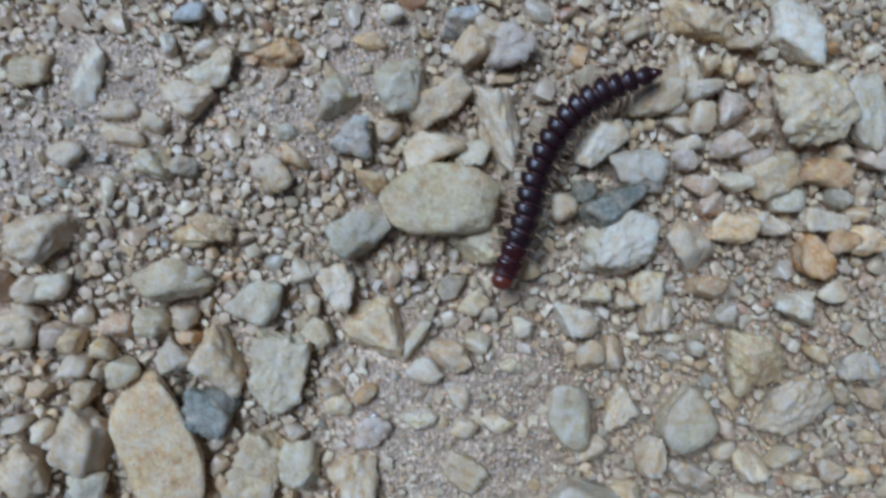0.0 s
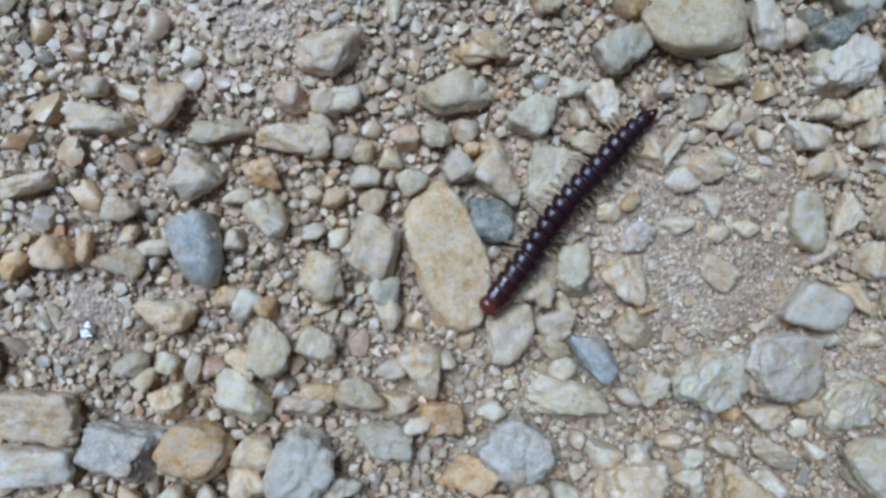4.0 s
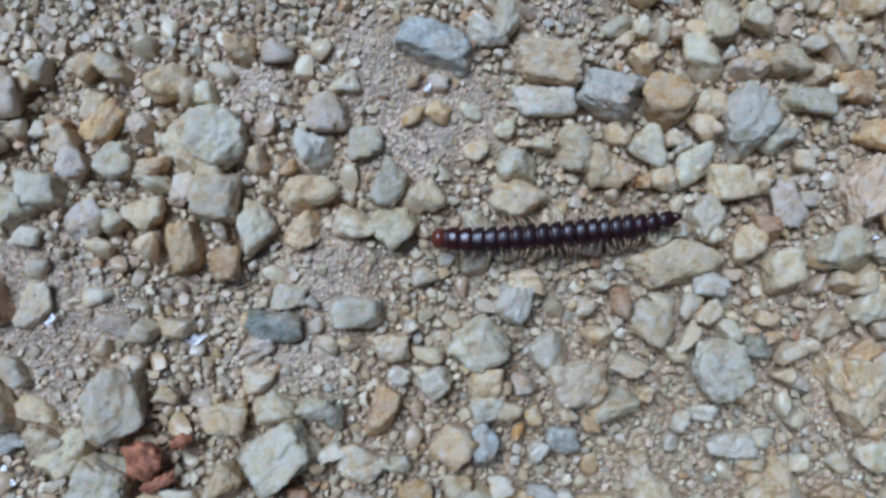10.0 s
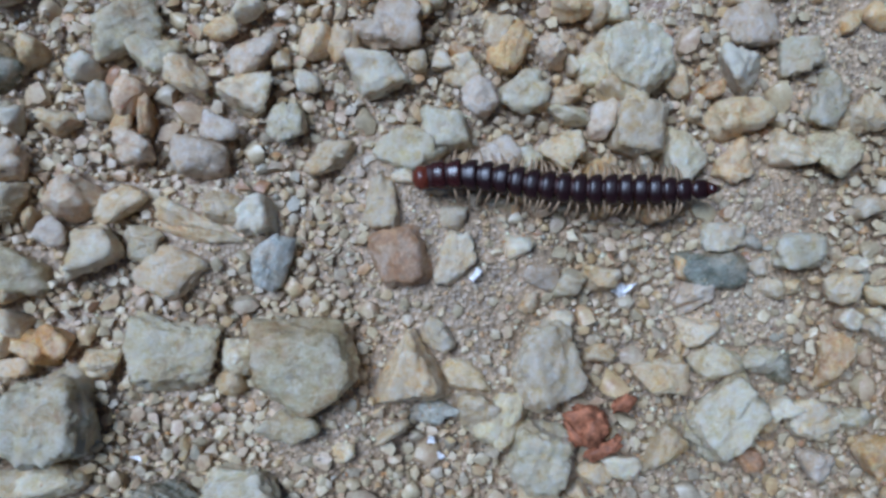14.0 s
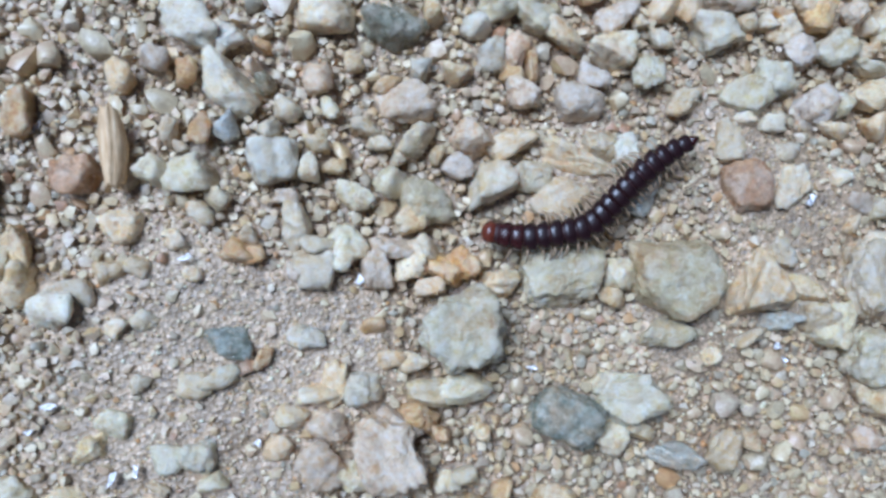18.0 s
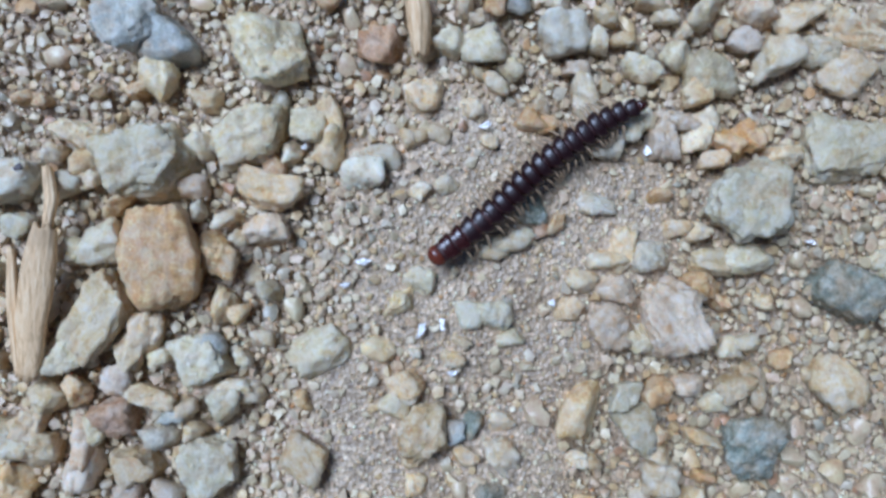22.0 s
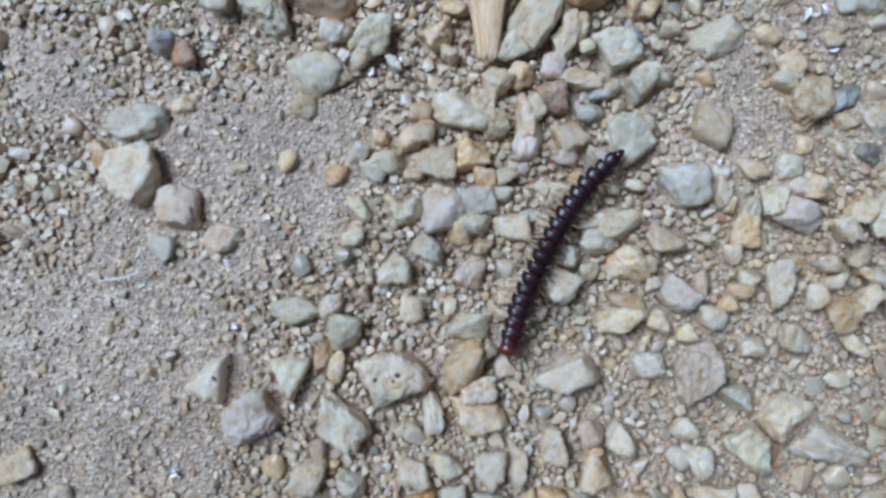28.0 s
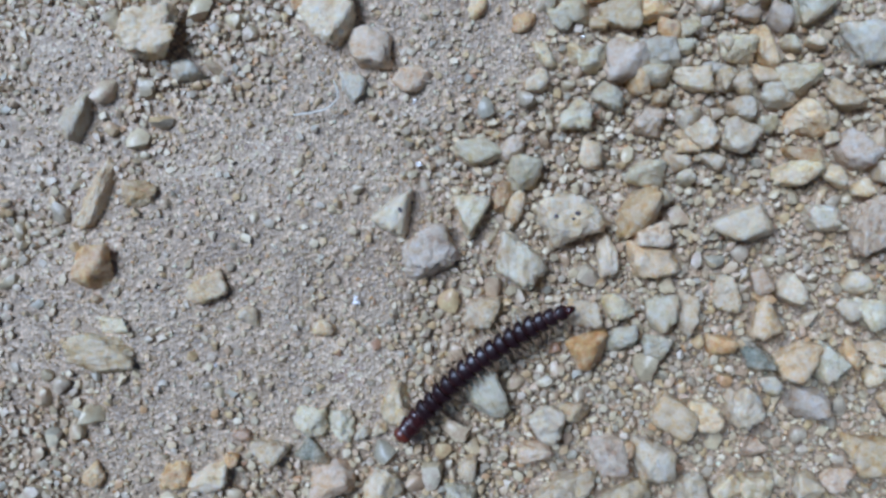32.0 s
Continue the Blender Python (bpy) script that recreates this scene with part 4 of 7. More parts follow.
stone("y", -100.1, -81.0, 5.4, 3.1, 71)
stone("g", -95.7, -82.8, 4.7, 3.4, 86)
stone("d", -86.2, -85.4, 5.3, 5.2, -4)
stone("r", -102.4, -66.5, 1.9, 1.7, 86)
stone("c", -94.0, -87.2, 2.9, 2.8, -4)
stone("o", -102.8, -93.1, 2.8, 2.4, 86)
stone("c", -100.2, -93.8, 2.9, 2.8, -5)
stone("g", -142.0, -77.0, 3.2, 3.2, -4)
stone("c", -145.9, -79.5, 5.5, 3.7, -4)
stone("y", -142.8, -81.1, 2.7, 2.8, -4)
stone("p", -139.6, -80.9, 4.6, 2.7, 76)
stone("c", -142.1, -90.9, 3.7, 2.8, -5)
stone("g", -148.9, -84.3, 4.1, 3.2, -4)
stone("o", -144.1, -86.1, 2.3, 2.1, -4)
stone("y", -145.2, -83.7, 3.6, 3.2, -4)
stone("y", -135.0, -88.2, 4.2, 2.8, 76)
stone("g", -137.8, -88.4, 3.7, 2.8, -5)
stone("p", -147.9, -89.0, 5.0, 4.1, -5)
stone("g", -137.3, -64.9, 4.1, 3.7, -4)
stone("c", -147.6, -72.0, 3.6, 2.8, -4)
stone("y", -122.3, -78.7, 1.9, 1.6, -4)
stone("g", -94.8, -91.8, 5.3, 2.8, -5)
stone("p", -159.6, -64.8, 11.3, 6.0, -41, "s", (88, 45, 250, 180))
stone("g", -163.4, -67.9, 6.1, 4.0, -67)
stone("w", -157.1, -70.7, 3.1, 2.4, -6)
stone("c", -157.8, -60.0, 5.2, 2.6, -6)
stone("g", -159.8, -74.5, 5.7, 4.0, -21)
stone("g", -153.4, -71.2, 4.4, 3.5, 53)
stone("g", -168.8, -66.3, 4.3, 3.5, -6)
stone("c", -140.0, -76.7, 2.7, 2.7, -6)
stone("g", -138.7, -79.8, 2.7, 2.3, 74)
stone("p", -139.8, -82.8, 4.1, 2.7, 74)
stone("y", -147.3, -91.1, 2.7, 2.3, -7)
stone("g", -150.4, -92.1, 3.1, 3.2, -7)
stone("y", -127.6, -93.7, 4.2, 2.5, -22)
stone("c", -131.5, -95.5, 4.1, 3.5, -7)
stone("w", -137.9, -97.1, 3.7, 3.5, -7)
stone("p", -127.2, -98.9, 4.2, 3.2, -47)
stone("c", -117.4, -98.9, 4.5, 2.8, -86)
stone("c", -113.8, -100.5, 2.8, 2.4, 85)
stone("y", -111.8, -102.4, 3.8, 3.8, -7)
stone("c", -106.0, -103.1, 5.2, 4.8, 85)
stone("y", -104.9, -96.1, 3.7, 2.8, 13)
stone("c", -109.7, -97.2, 2.4, 2.3, -7)
stone("g", -132.3, -100.8, 5.5, 2.8, -7)
stone("p", -146.6, -95.1, 3.2, 2.8, -7)
stone("g", -153.5, -93.8, 3.1, 3.2, -7)
stone("c", -142.7, -95.1, 2.7, 2.3, -7)
stone("c", -124.2, -101.4, 2.8, 2.3, -7)
stone("p", -169.7, -89.4, 4.0, 2.7, -7)
stone("g", -163.5, -97.0, 4.9, 2.7, -7, "", (100, 30, 300, 200))
stone("w", -152.4, -97.9, 2.8, 2.3, 83)
stone("c", -177.4, -82.6, 5.9, 5.6, 14)
stone("w", -176.7, -77.5, 6.2, 3.5, -6)
stone("o", -180.2, -80.4, 3.2, 2.4, 85)
stone("p", -173.7, -85.9, 4.6, 4.3, -6)
stone("w", -175.7, -89.7, 3.2, 2.9, 85)
stone("c", -151.0, -81.7, 2.4, 2.4, -6)
stone("w", -145.5, -88.2, 4.5, 3.2, -6, "", (90, 10, 270, 210))
stone("g", -147.2, -100.0, 4.2, 2.4, -6)
stone("g", -159.1, -99.4, 3.7, 3.7, -6)
stone("p", -160.2, -96.9, 2.7, 2.7, -6)
stone("w", -171.8, -102.4, 5.3, 4.3, 54, "t")
stone("g", -164.6, -103.4, 4.5, 4.0, -95, "t")
stone("o", -161.2, -101.6, 3.2, 2.1, 85)
stone("w", -154.5, -104.1, 6.6, 5.0, 4, "", (100, 40, 290, 200))
stone("y", -148.1, -103.9, 5.8, 3.7, 74)
stone("p", -168.7, -106.7, 5.9, 4.8, 14, "", (110, 30, 290, 200, 150))
stone("w", -160.2, -107.8, 6.3, 4.5, -65, "", (60, 150, 250, 310))
stone("c", -147.0, -108.6, 5.3, 3.7, -6)
stone("w", -151.4, -107.9, 4.2, 2.0, -86)
stone("w", -138.1, -105.2, 5.8, 4.2, -26, "", (110, 290, 20))
stone("p", -126.0, -106.4, 6.3, 4.7, 64, "", (90, 20, 290, 190, 150))
stone("w", -130.7, -105.4, 3.2, 2.6, -6)
stone("c", -114.2, -114.4, 7.8, 3.7, -21)
stone("c", -118.6, -111.3, 4.8, 3.7, 54)
stone("g", -122.6, -109.3, 3.7, 2.6, -6)
stone("c", -163.9, -112.8, 3.7, 3.2, -5)
stone("w", -153.8, -113.5, 3.2, 2.6, -5)
stone("g", -150.6, -113.0, 3.2, 2.6, -5)
stone("g", -146.4, -113.9, 3.7, 3.2, 84)
stone("g", -159.8, -114.0, 2.7, 2.6, -5)
stone("c", -140.2, -112.1, 3.7, 2.6, 84)
stone("p", -136.6, -111.2, 2.6, 2.6, -6)
stone("c", -136.5, -114.9, 3.7, 3.2, 84)
stone("g", -122.1, -114.1, 4.7, 4.2, 84)
stone("g", -126.7, -114.8, 3.2, 3.2, -5)
stone("c", -114.1, -78.2, 3.2, 2.7, -6)
stone("c", -134.3, -72.7, 3.8, 2.7, 84)
stone("o", -203.2, -106.7, 4.9, 4.5, 6)
stone("y", -191.5, -109.1, 4.0, 3.1, 16)
stone("g", -202.6, -115.2, 7.0, 4.0, -3)
stone("c", -187.4, -112.2, 2.8, 2.2, -3)
stone("g", -201.2, -112.2, 3.5, 2.3, -3)
stone("c", -196.2, -83.1, 6.9, 5.1, 5)
stone("w", -192.7, -86.5, 3.4, 2.8, -4)
stone("c", -202.4, -98.8, 7.9, 2.6, 71)
stone("y", -197.8, -99.1, 3.5, 2.8, -4)
stone("w", -192.1, -127.7, 4.0, 3.4, -3)
stone("p", -179.6, -128.6, 4.5, 3.9, -3)
stone("d", -181.4, -125.7, 3.7, 2.5, -3)
stone("c", -185.7, -125.7, 4.0, 3.4, -3)
stone("g", -181.5, -122.9, 3.4, 3.3, -3)
stone("g", -178.5, -123.3, 3.3, 2.8, 86)
stone("r", -188.5, -124.2, 2.0, 1.7, -3)
stone("o", -153.9, -116.9, 4.1, 3.8, -3)
stone("c", -145.9, -123.9, 4.9, 3.6, -44, "", (60, 150, 240, 320))
stone("c", -142.9, -123.8, 3.2, 3.0, -3)
stone("c", -158.2, -124.1, 3.6, 3.6, -3)
stone("y", -155.4, -123.2, 3.0, 2.2, -3)
stone("p", -152.4, -127.4, 3.8, 3.8, -3)
stone("c", -148.1, -128.2, 4.4, 3.8, 86)
stone("c", -139.1, -123.2, 4.1, 3.5, 86)
stone("c", -134.0, -118.9, 4.3, 3.5, 67)
stone("g", -130.9, -119.3, 4.0, 3.5, -54)
stone("d", -137.2, -118.4, 3.5, 2.7, -3)
stone("g", -164.0, -120.8, 6.0, 3.9, -63)
stone("y", -125.3, -123.4, 3.2, 2.7, -3)
stone("y", -127.7, -128.2, 4.7, 3.8, -3)
stone("p", -133.2, -123.0, 3.7, 3.2, -3)
stone("c", -133.7, -131.1, 3.2, 2.7, 86)
stone("c", -141.2, -130.7, 3.2, 2.7, -3)
stone("c", -157.0, -131.1, 7.1, 4.9, -3)
stone("g", -151.0, -131.6, 4.9, 3.8, -3)
stone("g", -166.9, -131.1, 3.3, 2.8, -3)
stone("g", -173.0, -121.4, 4.4, 3.4, 86)
stone("w", -204.5, -90.7, 5.7, 3.5, 86)
stone("g", -156.4, -87.8, 2.5, 2.5, -4)
stone("c", -157.4, -90.4, 2.3, 2.2, -4)
stone("g", -151.8, -88.5, 3.3, 2.7, -4)
stone("y", -145.2, -92.7, 2.3, 1.6, -4)
stone("c", -137.4, -94.2, 3.2, 2.4, -4)
stone("c", -140.8, -98.9, 2.7, 1.5, -44)
stone("w", -143.8, -99.2, 1.9, 1.6, -4)
stone("c", -142.9, -97.5, 2.7, 1.6, -4)
stone("o", -132.0, -99.2, 3.7, 1.9, -4)
stone("c", -128.9, -101.3, 2.9, 2.1, -34)
stone("y", -126.6, -102.6, 2.0, 1.9, -4)
stone("w", -145.4, -102.6, 1.9, 1.6, 86)
stone("p", -146.9, -106.1, 3.8, 2.5, -4)
stone("c", -160.1, -102.5, 3.3, 1.7, 71)
stone("y", -121.1, -99.2, 2.6, 1.9, -4)
stone("c", -121.6, -89.7, 3.2, 2.1, 86)
stone("y", -120.2, -93.6, 3.2, 2.6, 86)
stone("c", -143.9, -113.9, 4.4, 2.0, 81)
stone("g", -147.1, -117.0, 3.0, 2.5, -3)
stone("g", -150.6, -116.0, 3.3, 2.7, -3)
stone("o", -140.9, -117.1, 2.7, 2.2, -3)
stone("c", -134.1, -112.1, 3.3, 2.9, 86)
stone("o", -136.6, -112.8, 1.9, 1.4, -3)
stone("c", -128.7, -114.3, 2.4, 2.2, -3)
stone("c", -127.7, -111.7, 2.6, 2.2, -4)
stone("c", -125.5, -118.6, 3.9, 2.4, 2)
stone("c", -122.3, -118.5, 2.6, 2.4, -3)
stone("c", -128.9, -118.4, 3.0, 1.6, 86)
stone("c", -126.7, -120.7, 2.1, 2.2, -3)
stone("y", -122.8, -120.9, 2.6, 2.4, -3)
stone("w", -136.6, -121.2, 2.4, 1.9, -3)
stone("p", -138.3, -127.1, 2.4, 2.2, -3)
stone("y", -123.4, -127.0, 3.5, 3.1, 86)
stone("g", -138.5, -130.9, 3.2, 2.7, -3)
stone("p", -130.8, -130.4, 3.2, 2.4, -3)
stone("c", -124.2, -131.3, 4.8, 2.6, 86)
stone("o", -151.0, -127.0, 2.2, 1.9, -3)
stone("p", -159.5, -126.8, 3.3, 2.2, -3)
stone("c", -144.5, -131.1, 3.8, 2.7, 86)
stone("o", -202.8, -109.8, 1.4, 1.2, 86)
stone("c", -179.8, -113.7, 2.5, 1.7, -3)
stone("y", -204.0, -127.6, 3.4, 2.6, 86)
stone("y", -195.3, -127.5, 3.1, 2.9, 86)
stone("o", -189.7, -126.4, 1.7, 1.4, 86)
stone("w", -176.3, -124.3, 1.7, 1.6, -3)
stone("c", -174.6, -123.8, 1.7, 1.6, -3)
stone("c", -174.6, -129.6, 3.9, 3.3, -3)
stone("c", -166.2, -128.1, 2.5, 1.9, 86)
stone("c", -172.4, -76.3, 2.6, 2.4, -6)
stone("r", -171.7, -71.3, 2.6, 2.4, 84)
stone("b", -173.9, -70.0, 2.6, 2.6, -6)
stone("y", -160.8, -77.7, 2.6, 2.4, -6)
stone("w", -154.5, -73.1, 3.2, 2.6, 84)
stone("g", -157.9, -74.9, 4.2, 2.1, -6)
stone("y", -163.1, -82.7, 2.6, 2.3, -6)
stone("o", -158.6, -84.5, 2.9, 2.1, -6)
stone("c", -153.8, -81.1, 1.6, 1.6, -6)
stone("g", -153.5, -83.5, 3.7, 2.6, -6)
stone("w", -151.8, -74.2, 1.6, 1.6, -6)
stone("p", -136.7, -76.0, 2.6, 2.4, 84)
stone("g", -128.6, -78.7, 3.7, 3.1, 84)
stone("g", -113.8, -71.3, 3.1, 3.2, -6)
stone("y", -113.7, -84.0, 2.1, 1.8, -6)
stone("b", -110.6, -82.2, 2.1, 2.1, -6)
stone("c", -110.1, -76.2, 2.1, 1.6, -6)
stone("w", -115.9, -90.3, 3.1, 1.6, -6)
stone("c", 1.0, -21.2, 1.3, 1.2, 2)
stone("c", 3.0, -21.2, 1.6, 1.9, 2)
stone("y", 2.5, -25.6, 2.8, 1.8, 21)
stone("o", 5.3, -26.5, 1.8, 1.9, 1)
stone("g", 3.7, -26.3, 2.8, 1.8, 60)
stone("w", -3.0, -21.8, 2.6, 1.4, 2)
stone("c", -4.7, -20.7, 1.5, 1.4, 2)
stone("w", -14.6, -23.0, 1.2, 1.6, 1)
stone("y", -7.9, -21.9, 2.7, 1.1, 89)
stone("g", -4.6, -30.5, 2.7, 2.2, 61)
stone("c", -3.8, -31.7, 2.0, 1.8, 0)
stone("w", -2.2, -30.5, 2.0, 1.8, 0)
stone("w", -0.0, -31.0, 2.3, 1.3, 65)
stone("c", -2.0, -33.5, 2.7, 2.8, 0)
stone("r", 1.6, -31.0, 2.0, 1.6, 0)
stone("g", 9.2, -29.5, 2.4, 3.3, 60)
stone("w", 6.6, -32.8, 1.9, 1.3, 0)
stone("y", 9.3, -33.3, 2.8, 1.7, -15)
stone("c", 13.8, -18.2, 2.5, 2.1, 31)
stone("c", 15.1, -16.5, 1.2, 1.4, 2)
stone("w", 8.9, -17.7, 1.6, 1.4, 2)
stone("c", 3.3, -17.9, 2.3, 1.2, 2)
stone("c", 9.0, -20.7, 1.9, 1.4, 2)
stone("c", 11.6, -21.9, 1.2, 1.4, 2)
stone("c", 14.9, -27.1, 2.9, 2.0, -70)
stone("c", 32.6, -18.0, 2.1, 1.8, 2)
stone("c", 42.7, -21.0, 2.5, 1.8, 2)
stone("g", 45.5, -20.7, 2.6, 1.6, 2)
stone("y", 57.5, -30.6, 1.8, 1.5, 0)
stone("g", 53.9, -30.3, 2.4, 1.6, 0)
stone("c", 37.0, -34.0, 3.1, 2.5, 79)
stone("c", 34.8, -34.7, 2.2, 1.5, 0)
stone("g", 29.0, -31.9, 2.3, 2.0, 38)
stone("g", 28.5, -30.2, 3.1, 2.0, 0)
stone("o", 36.5, -27.3, 1.9, 1.3, -9)
stone("y", 29.3, -26.9, 2.1, 1.3, 59)
stone("y", 59.6, -34.4, 2.5, 1.4, 0)
stone("g", -8.8, -40.9, 2.6, 2.3, -2)
stone("c", -4.8, -40.8, 2.4, 1.8, -22)
stone("c", 0.7, -40.9, 1.6, 1.9, -2)
stone("w", 1.6, -41.7, 1.8, 1.6, -2)
stone("c", -4.6, -44.2, 2.2, 2.3, -2)
stone("o", -2.4, -45.0, 1.3, 1.4, -2)
stone("c", -0.4, -44.6, 2.5, 2.7, 70)
stone("y", -5.3, -46.3, 1.5, 1.3, -2)
stone("c", 13.5, -46.6, 1.5, 1.4, -2)
stone("c", 13.3, -43.0, 2.2, 2.2, -2)
stone("w", 1.1, -49.8, 1.3, 1.2, 28)
stone("p", -7.7, -50.5, 2.4, 2.7, -3)
stone("g", 3.8, -49.7, 2.8, 2.3, -3)
stone("y", 14.6, -52.4, 1.9, 1.9, -3)
stone("y", 17.0, -54.5, 2.9, 2.5, 27)
stone("c", 6.0, -53.6, 1.4, 1.4, -4)
stone("w", 14.1, -54.6, 1.2, 1.9, -4)
stone("c", -14.4, -51.0, 2.1, 1.8, -3)
stone("y", 23.2, -42.8, 2.2, 2.5, 43)
stone("c", 26.2, -42.4, 2.9, 2.5, -2)
stone("g", 29.1, -42.5, 2.1, 2.3, -2)
stone("c", 23.7, -44.8, 2.6, 2.0, -2)
stone("w", 24.9, -44.8, 2.1, 1.5, -31)
stone("g", 23.4, -46.8, 2.3, 2.2, -2)
stone("g", 25.7, -47.4, 1.8, 1.7, -2)
stone("c", 22.1, -48.7, 2.5, 2.0, 17)
stone("w", 24.4, -49.0, 2.3, 1.5, -3)
stone("g", 25.9, -50.6, 2.8, 2.8, 37)
stone("g", 22.3, -54.1, 1.5, 2.7, -4)
stone("g", 20.5, -55.5, 2.3, 1.7, -4)
stone("g", 38.2, -47.4, 3.3, 2.6, -2)
stone("c", 45.2, -51.9, 2.3, 1.6, -3)
stone("y", 46.9, -53.5, 3.5, 2.1, -21)
stone("c", 52.5, -50.1, 4.1, 2.7, -39)
stone("c", 53.9, -52.3, 2.7, 3.3, 56)
stone("c", 54.9, -47.8, 3.6, 3.2, -2)
stone("o", 52.7, -57.3, 3.4, 2.5, 24)
stone("y", 55.0, -58.6, 3.0, 2.7, -4)
stone("o", 50.3, -59.1, 3.0, 3.2, -4)
stone("c", 38.4, -57.4, 2.1, 2.8, 57)
stone("c", 41.1, -58.4, 3.2, 3.3, 25)
stone("c", 58.8, -51.0, 3.1, 2.7, -3)
stone("c", 61.3, -48.9, 3.7, 2.2, -20)
stone("c", 43.6, -39.2, 3.3, 1.9, -44)
stone("g", 40.8, -40.2, 2.5, 2.1, -1)
stone("c", 38.6, -38.6, 2.2, 1.5, -1)
stone("w", 35.8, -39.6, 1.9, 2.0, -1)
stone("g", 32.6, -39.3, 3.2, 2.3, -1)
stone("c", 52.0, -40.2, 2.3, 1.7, -38)
stone("c", 53.5, -38.4, 3.5, 1.6, -28)
stone("r", 56.9, -58.7, 2.4, 2.2, -4)
stone("g", -41.8, -37.4, 2.3, 2.0, 2)
stone("g", -42.9, -39.9, 2.3, 2.0, 2)
stone("c", -37.3, -43.2, 2.5, 2.6, 62)
stone("g", -46.0, -45.3, 3.6, 1.9, 1)
stone("c", -40.4, -49.4, 1.9, 1.4, -31)
stone("c", -36.3, -45.7, 1.4, 1.2, 1)
stone("o", -34.6, -43.9, 1.7, 1.5, 1)
stone("y", -21.3, -38.8, 2.1, 2.5, 61)
stone("y", -23.5, -39.2, 2.0, 1.9, 2)
stone("g", -18.2, -38.7, 2.3, 1.8, 2)
stone("g", -15.2, -40.4, 2.3, 1.8, 21)
stone("c", -13.4, -41.5, 1.0, 1.8, 90)
stone("p", -21.3, -36.2, 2.0, 2.3, 2)
stone("c", -23.5, -36.0, 1.0, 2.0, -70)
stone("w", -32.3, -36.9, 1.4, 1.3, 2)
stone("g", -11.5, -41.6, 1.6, 2.6, 70)
stone("g", -15.7, -51.4, 2.0, 1.8, 0)
stone("b", -32.6, -55.7, 1.4, 1.2, 0)
stone("w", -32.1, -57.7, 1.7, 1.5, 0)
stone("c", -31.2, -59.4, 1.7, 2.2, 81)
stone("y", -29.5, -59.4, 1.2, 1.9, 90)
stone("p", -37.3, -59.6, 3.3, 2.2, 31)
stone("g", -32.1, -64.8, 3.8, 2.5, 20)
stone("d", -30.4, -65.8, 2.4, 2.0, 40)
stone("y", -40.0, -65.6, 4.1, 2.9, 9)
stone("c", -22.9, -53.7, 2.0, 2.0, 46)
stone("w", -23.9, -58.0, 1.5, 1.4, 0)
stone("g", -22.4, -60.5, 3.0, 1.7, -11)
stone("g", -23.1, -62.0, 1.5, 1.2, -1)
stone("p", -13.8, -63.2, 2.3, 2.3, 19)
stone("o", -15.6, -63.6, 1.3, 1.3, -1)
stone("y", -13.1, -66.0, 1.8, 2.0, -1)
stone("w", -12.8, -69.3, 2.0, 1.6, 70)
stone("o", -14.4, -67.4, 1.5, 1.5, -1)
stone("g", -17.1, -65.1, 3.5, 2.3, 19)
stone("g", -15.4, -65.7, 2.5, 2.0, -1)
stone("w", -30.9, -68.7, 1.5, 2.6, -70)
stone("y", -32.5, -69.9, 1.4, 1.9, 61)
stone("g", -25.1, -69.9, 2.2, 1.5, -2)
stone("w", -43.8, -72.2, 3.2, 1.9, -2)
stone("y", -23.6, -72.9, 2.9, 3.0, 18)
stone("w", -16.1, -72.2, 2.3, 2.0, -2)
stone("g", -18.1, -73.1, 3.0, 2.5, -2)
stone("k", -12.6, -73.3, 2.6, 2.5, -2)
stone("p", -28.4, -73.2, 2.9, 2.4, -2)
stone("r", -33.7, -72.5, 2.4, 1.9, -2)
stone("w", -6.8, -54.5, 1.6, 1.3, 0)
stone("c", -7.1, -59.1, 2.4, 1.8, -1)
stone("c", -8.2, -56.6, 2.1, 1.3, 49)
stone("w", -1.0, -56.1, 2.1, 2.7, 59)
stone("c", 1.7, -56.6, 2.7, 2.4, 39)
stone("c", 3.4, -57.4, 3.0, 2.4, 29)
stone("w", 5.5, -58.7, 2.5, 1.9, -20)
stone("c", 1.2, -59.7, 3.7, 1.9, 49)
stone("g", 0.1, -60.8, 2.2, 1.6, -1)
stone("y", 9.2, -57.7, 2.2, 1.6, 0)
stone("o", 9.7, -59.6, 1.7, 1.3, -1)
stone("c", 11.1, -60.9, 1.6, 2.8, -70)
stone("c", 10.5, -63.0, 1.6, 3.1, 79)
stone("w", 11.9, -63.6, 1.6, 2.3, 79)
stone("w", 13.1, -60.4, 1.7, 1.6, -1)
stone("c", 15.1, -58.3, 4.0, 2.4, 19)
stone("g", 18.9, -56.9, 4.1, 2.7, 19)
stone("c", 20.6, -59.1, 2.5, 1.7, -39)
stone("g", 22.9, -57.5, 1.9, 4.0, -59)
stone("c", 18.9, -54.5, 2.6, 2.4, 0)
stone("p", 21.1, -62.4, 4.1, 3.0, 8)
stone("c", 22.0, -64.8, 2.9, 2.2, -20)
stone("w", 25.5, -64.9, 3.6, 2.5, -10)
stone("y", 27.4, -59.5, 3.2, 2.3, -43)
stone("g", 27.0, -63.0, 1.8, 2.2, -1)
stone("b", 26.0, -67.4, 3.6, 2.7, -1)
stone("c", 31.4, -68.6, 2.7, 2.2, -1)
stone("g", 18.7, -70.7, 3.5, 2.7, -2)
stone("c", 20.7, -74.3, 1.7, 2.1, -2)
stone("g", 24.2, -75.2, 3.5, 2.7, -21)
stone("g", 30.7, -74.3, 4.2, 3.8, -2)
stone("w", 0.6, -67.0, 2.1, 1.6, 38)
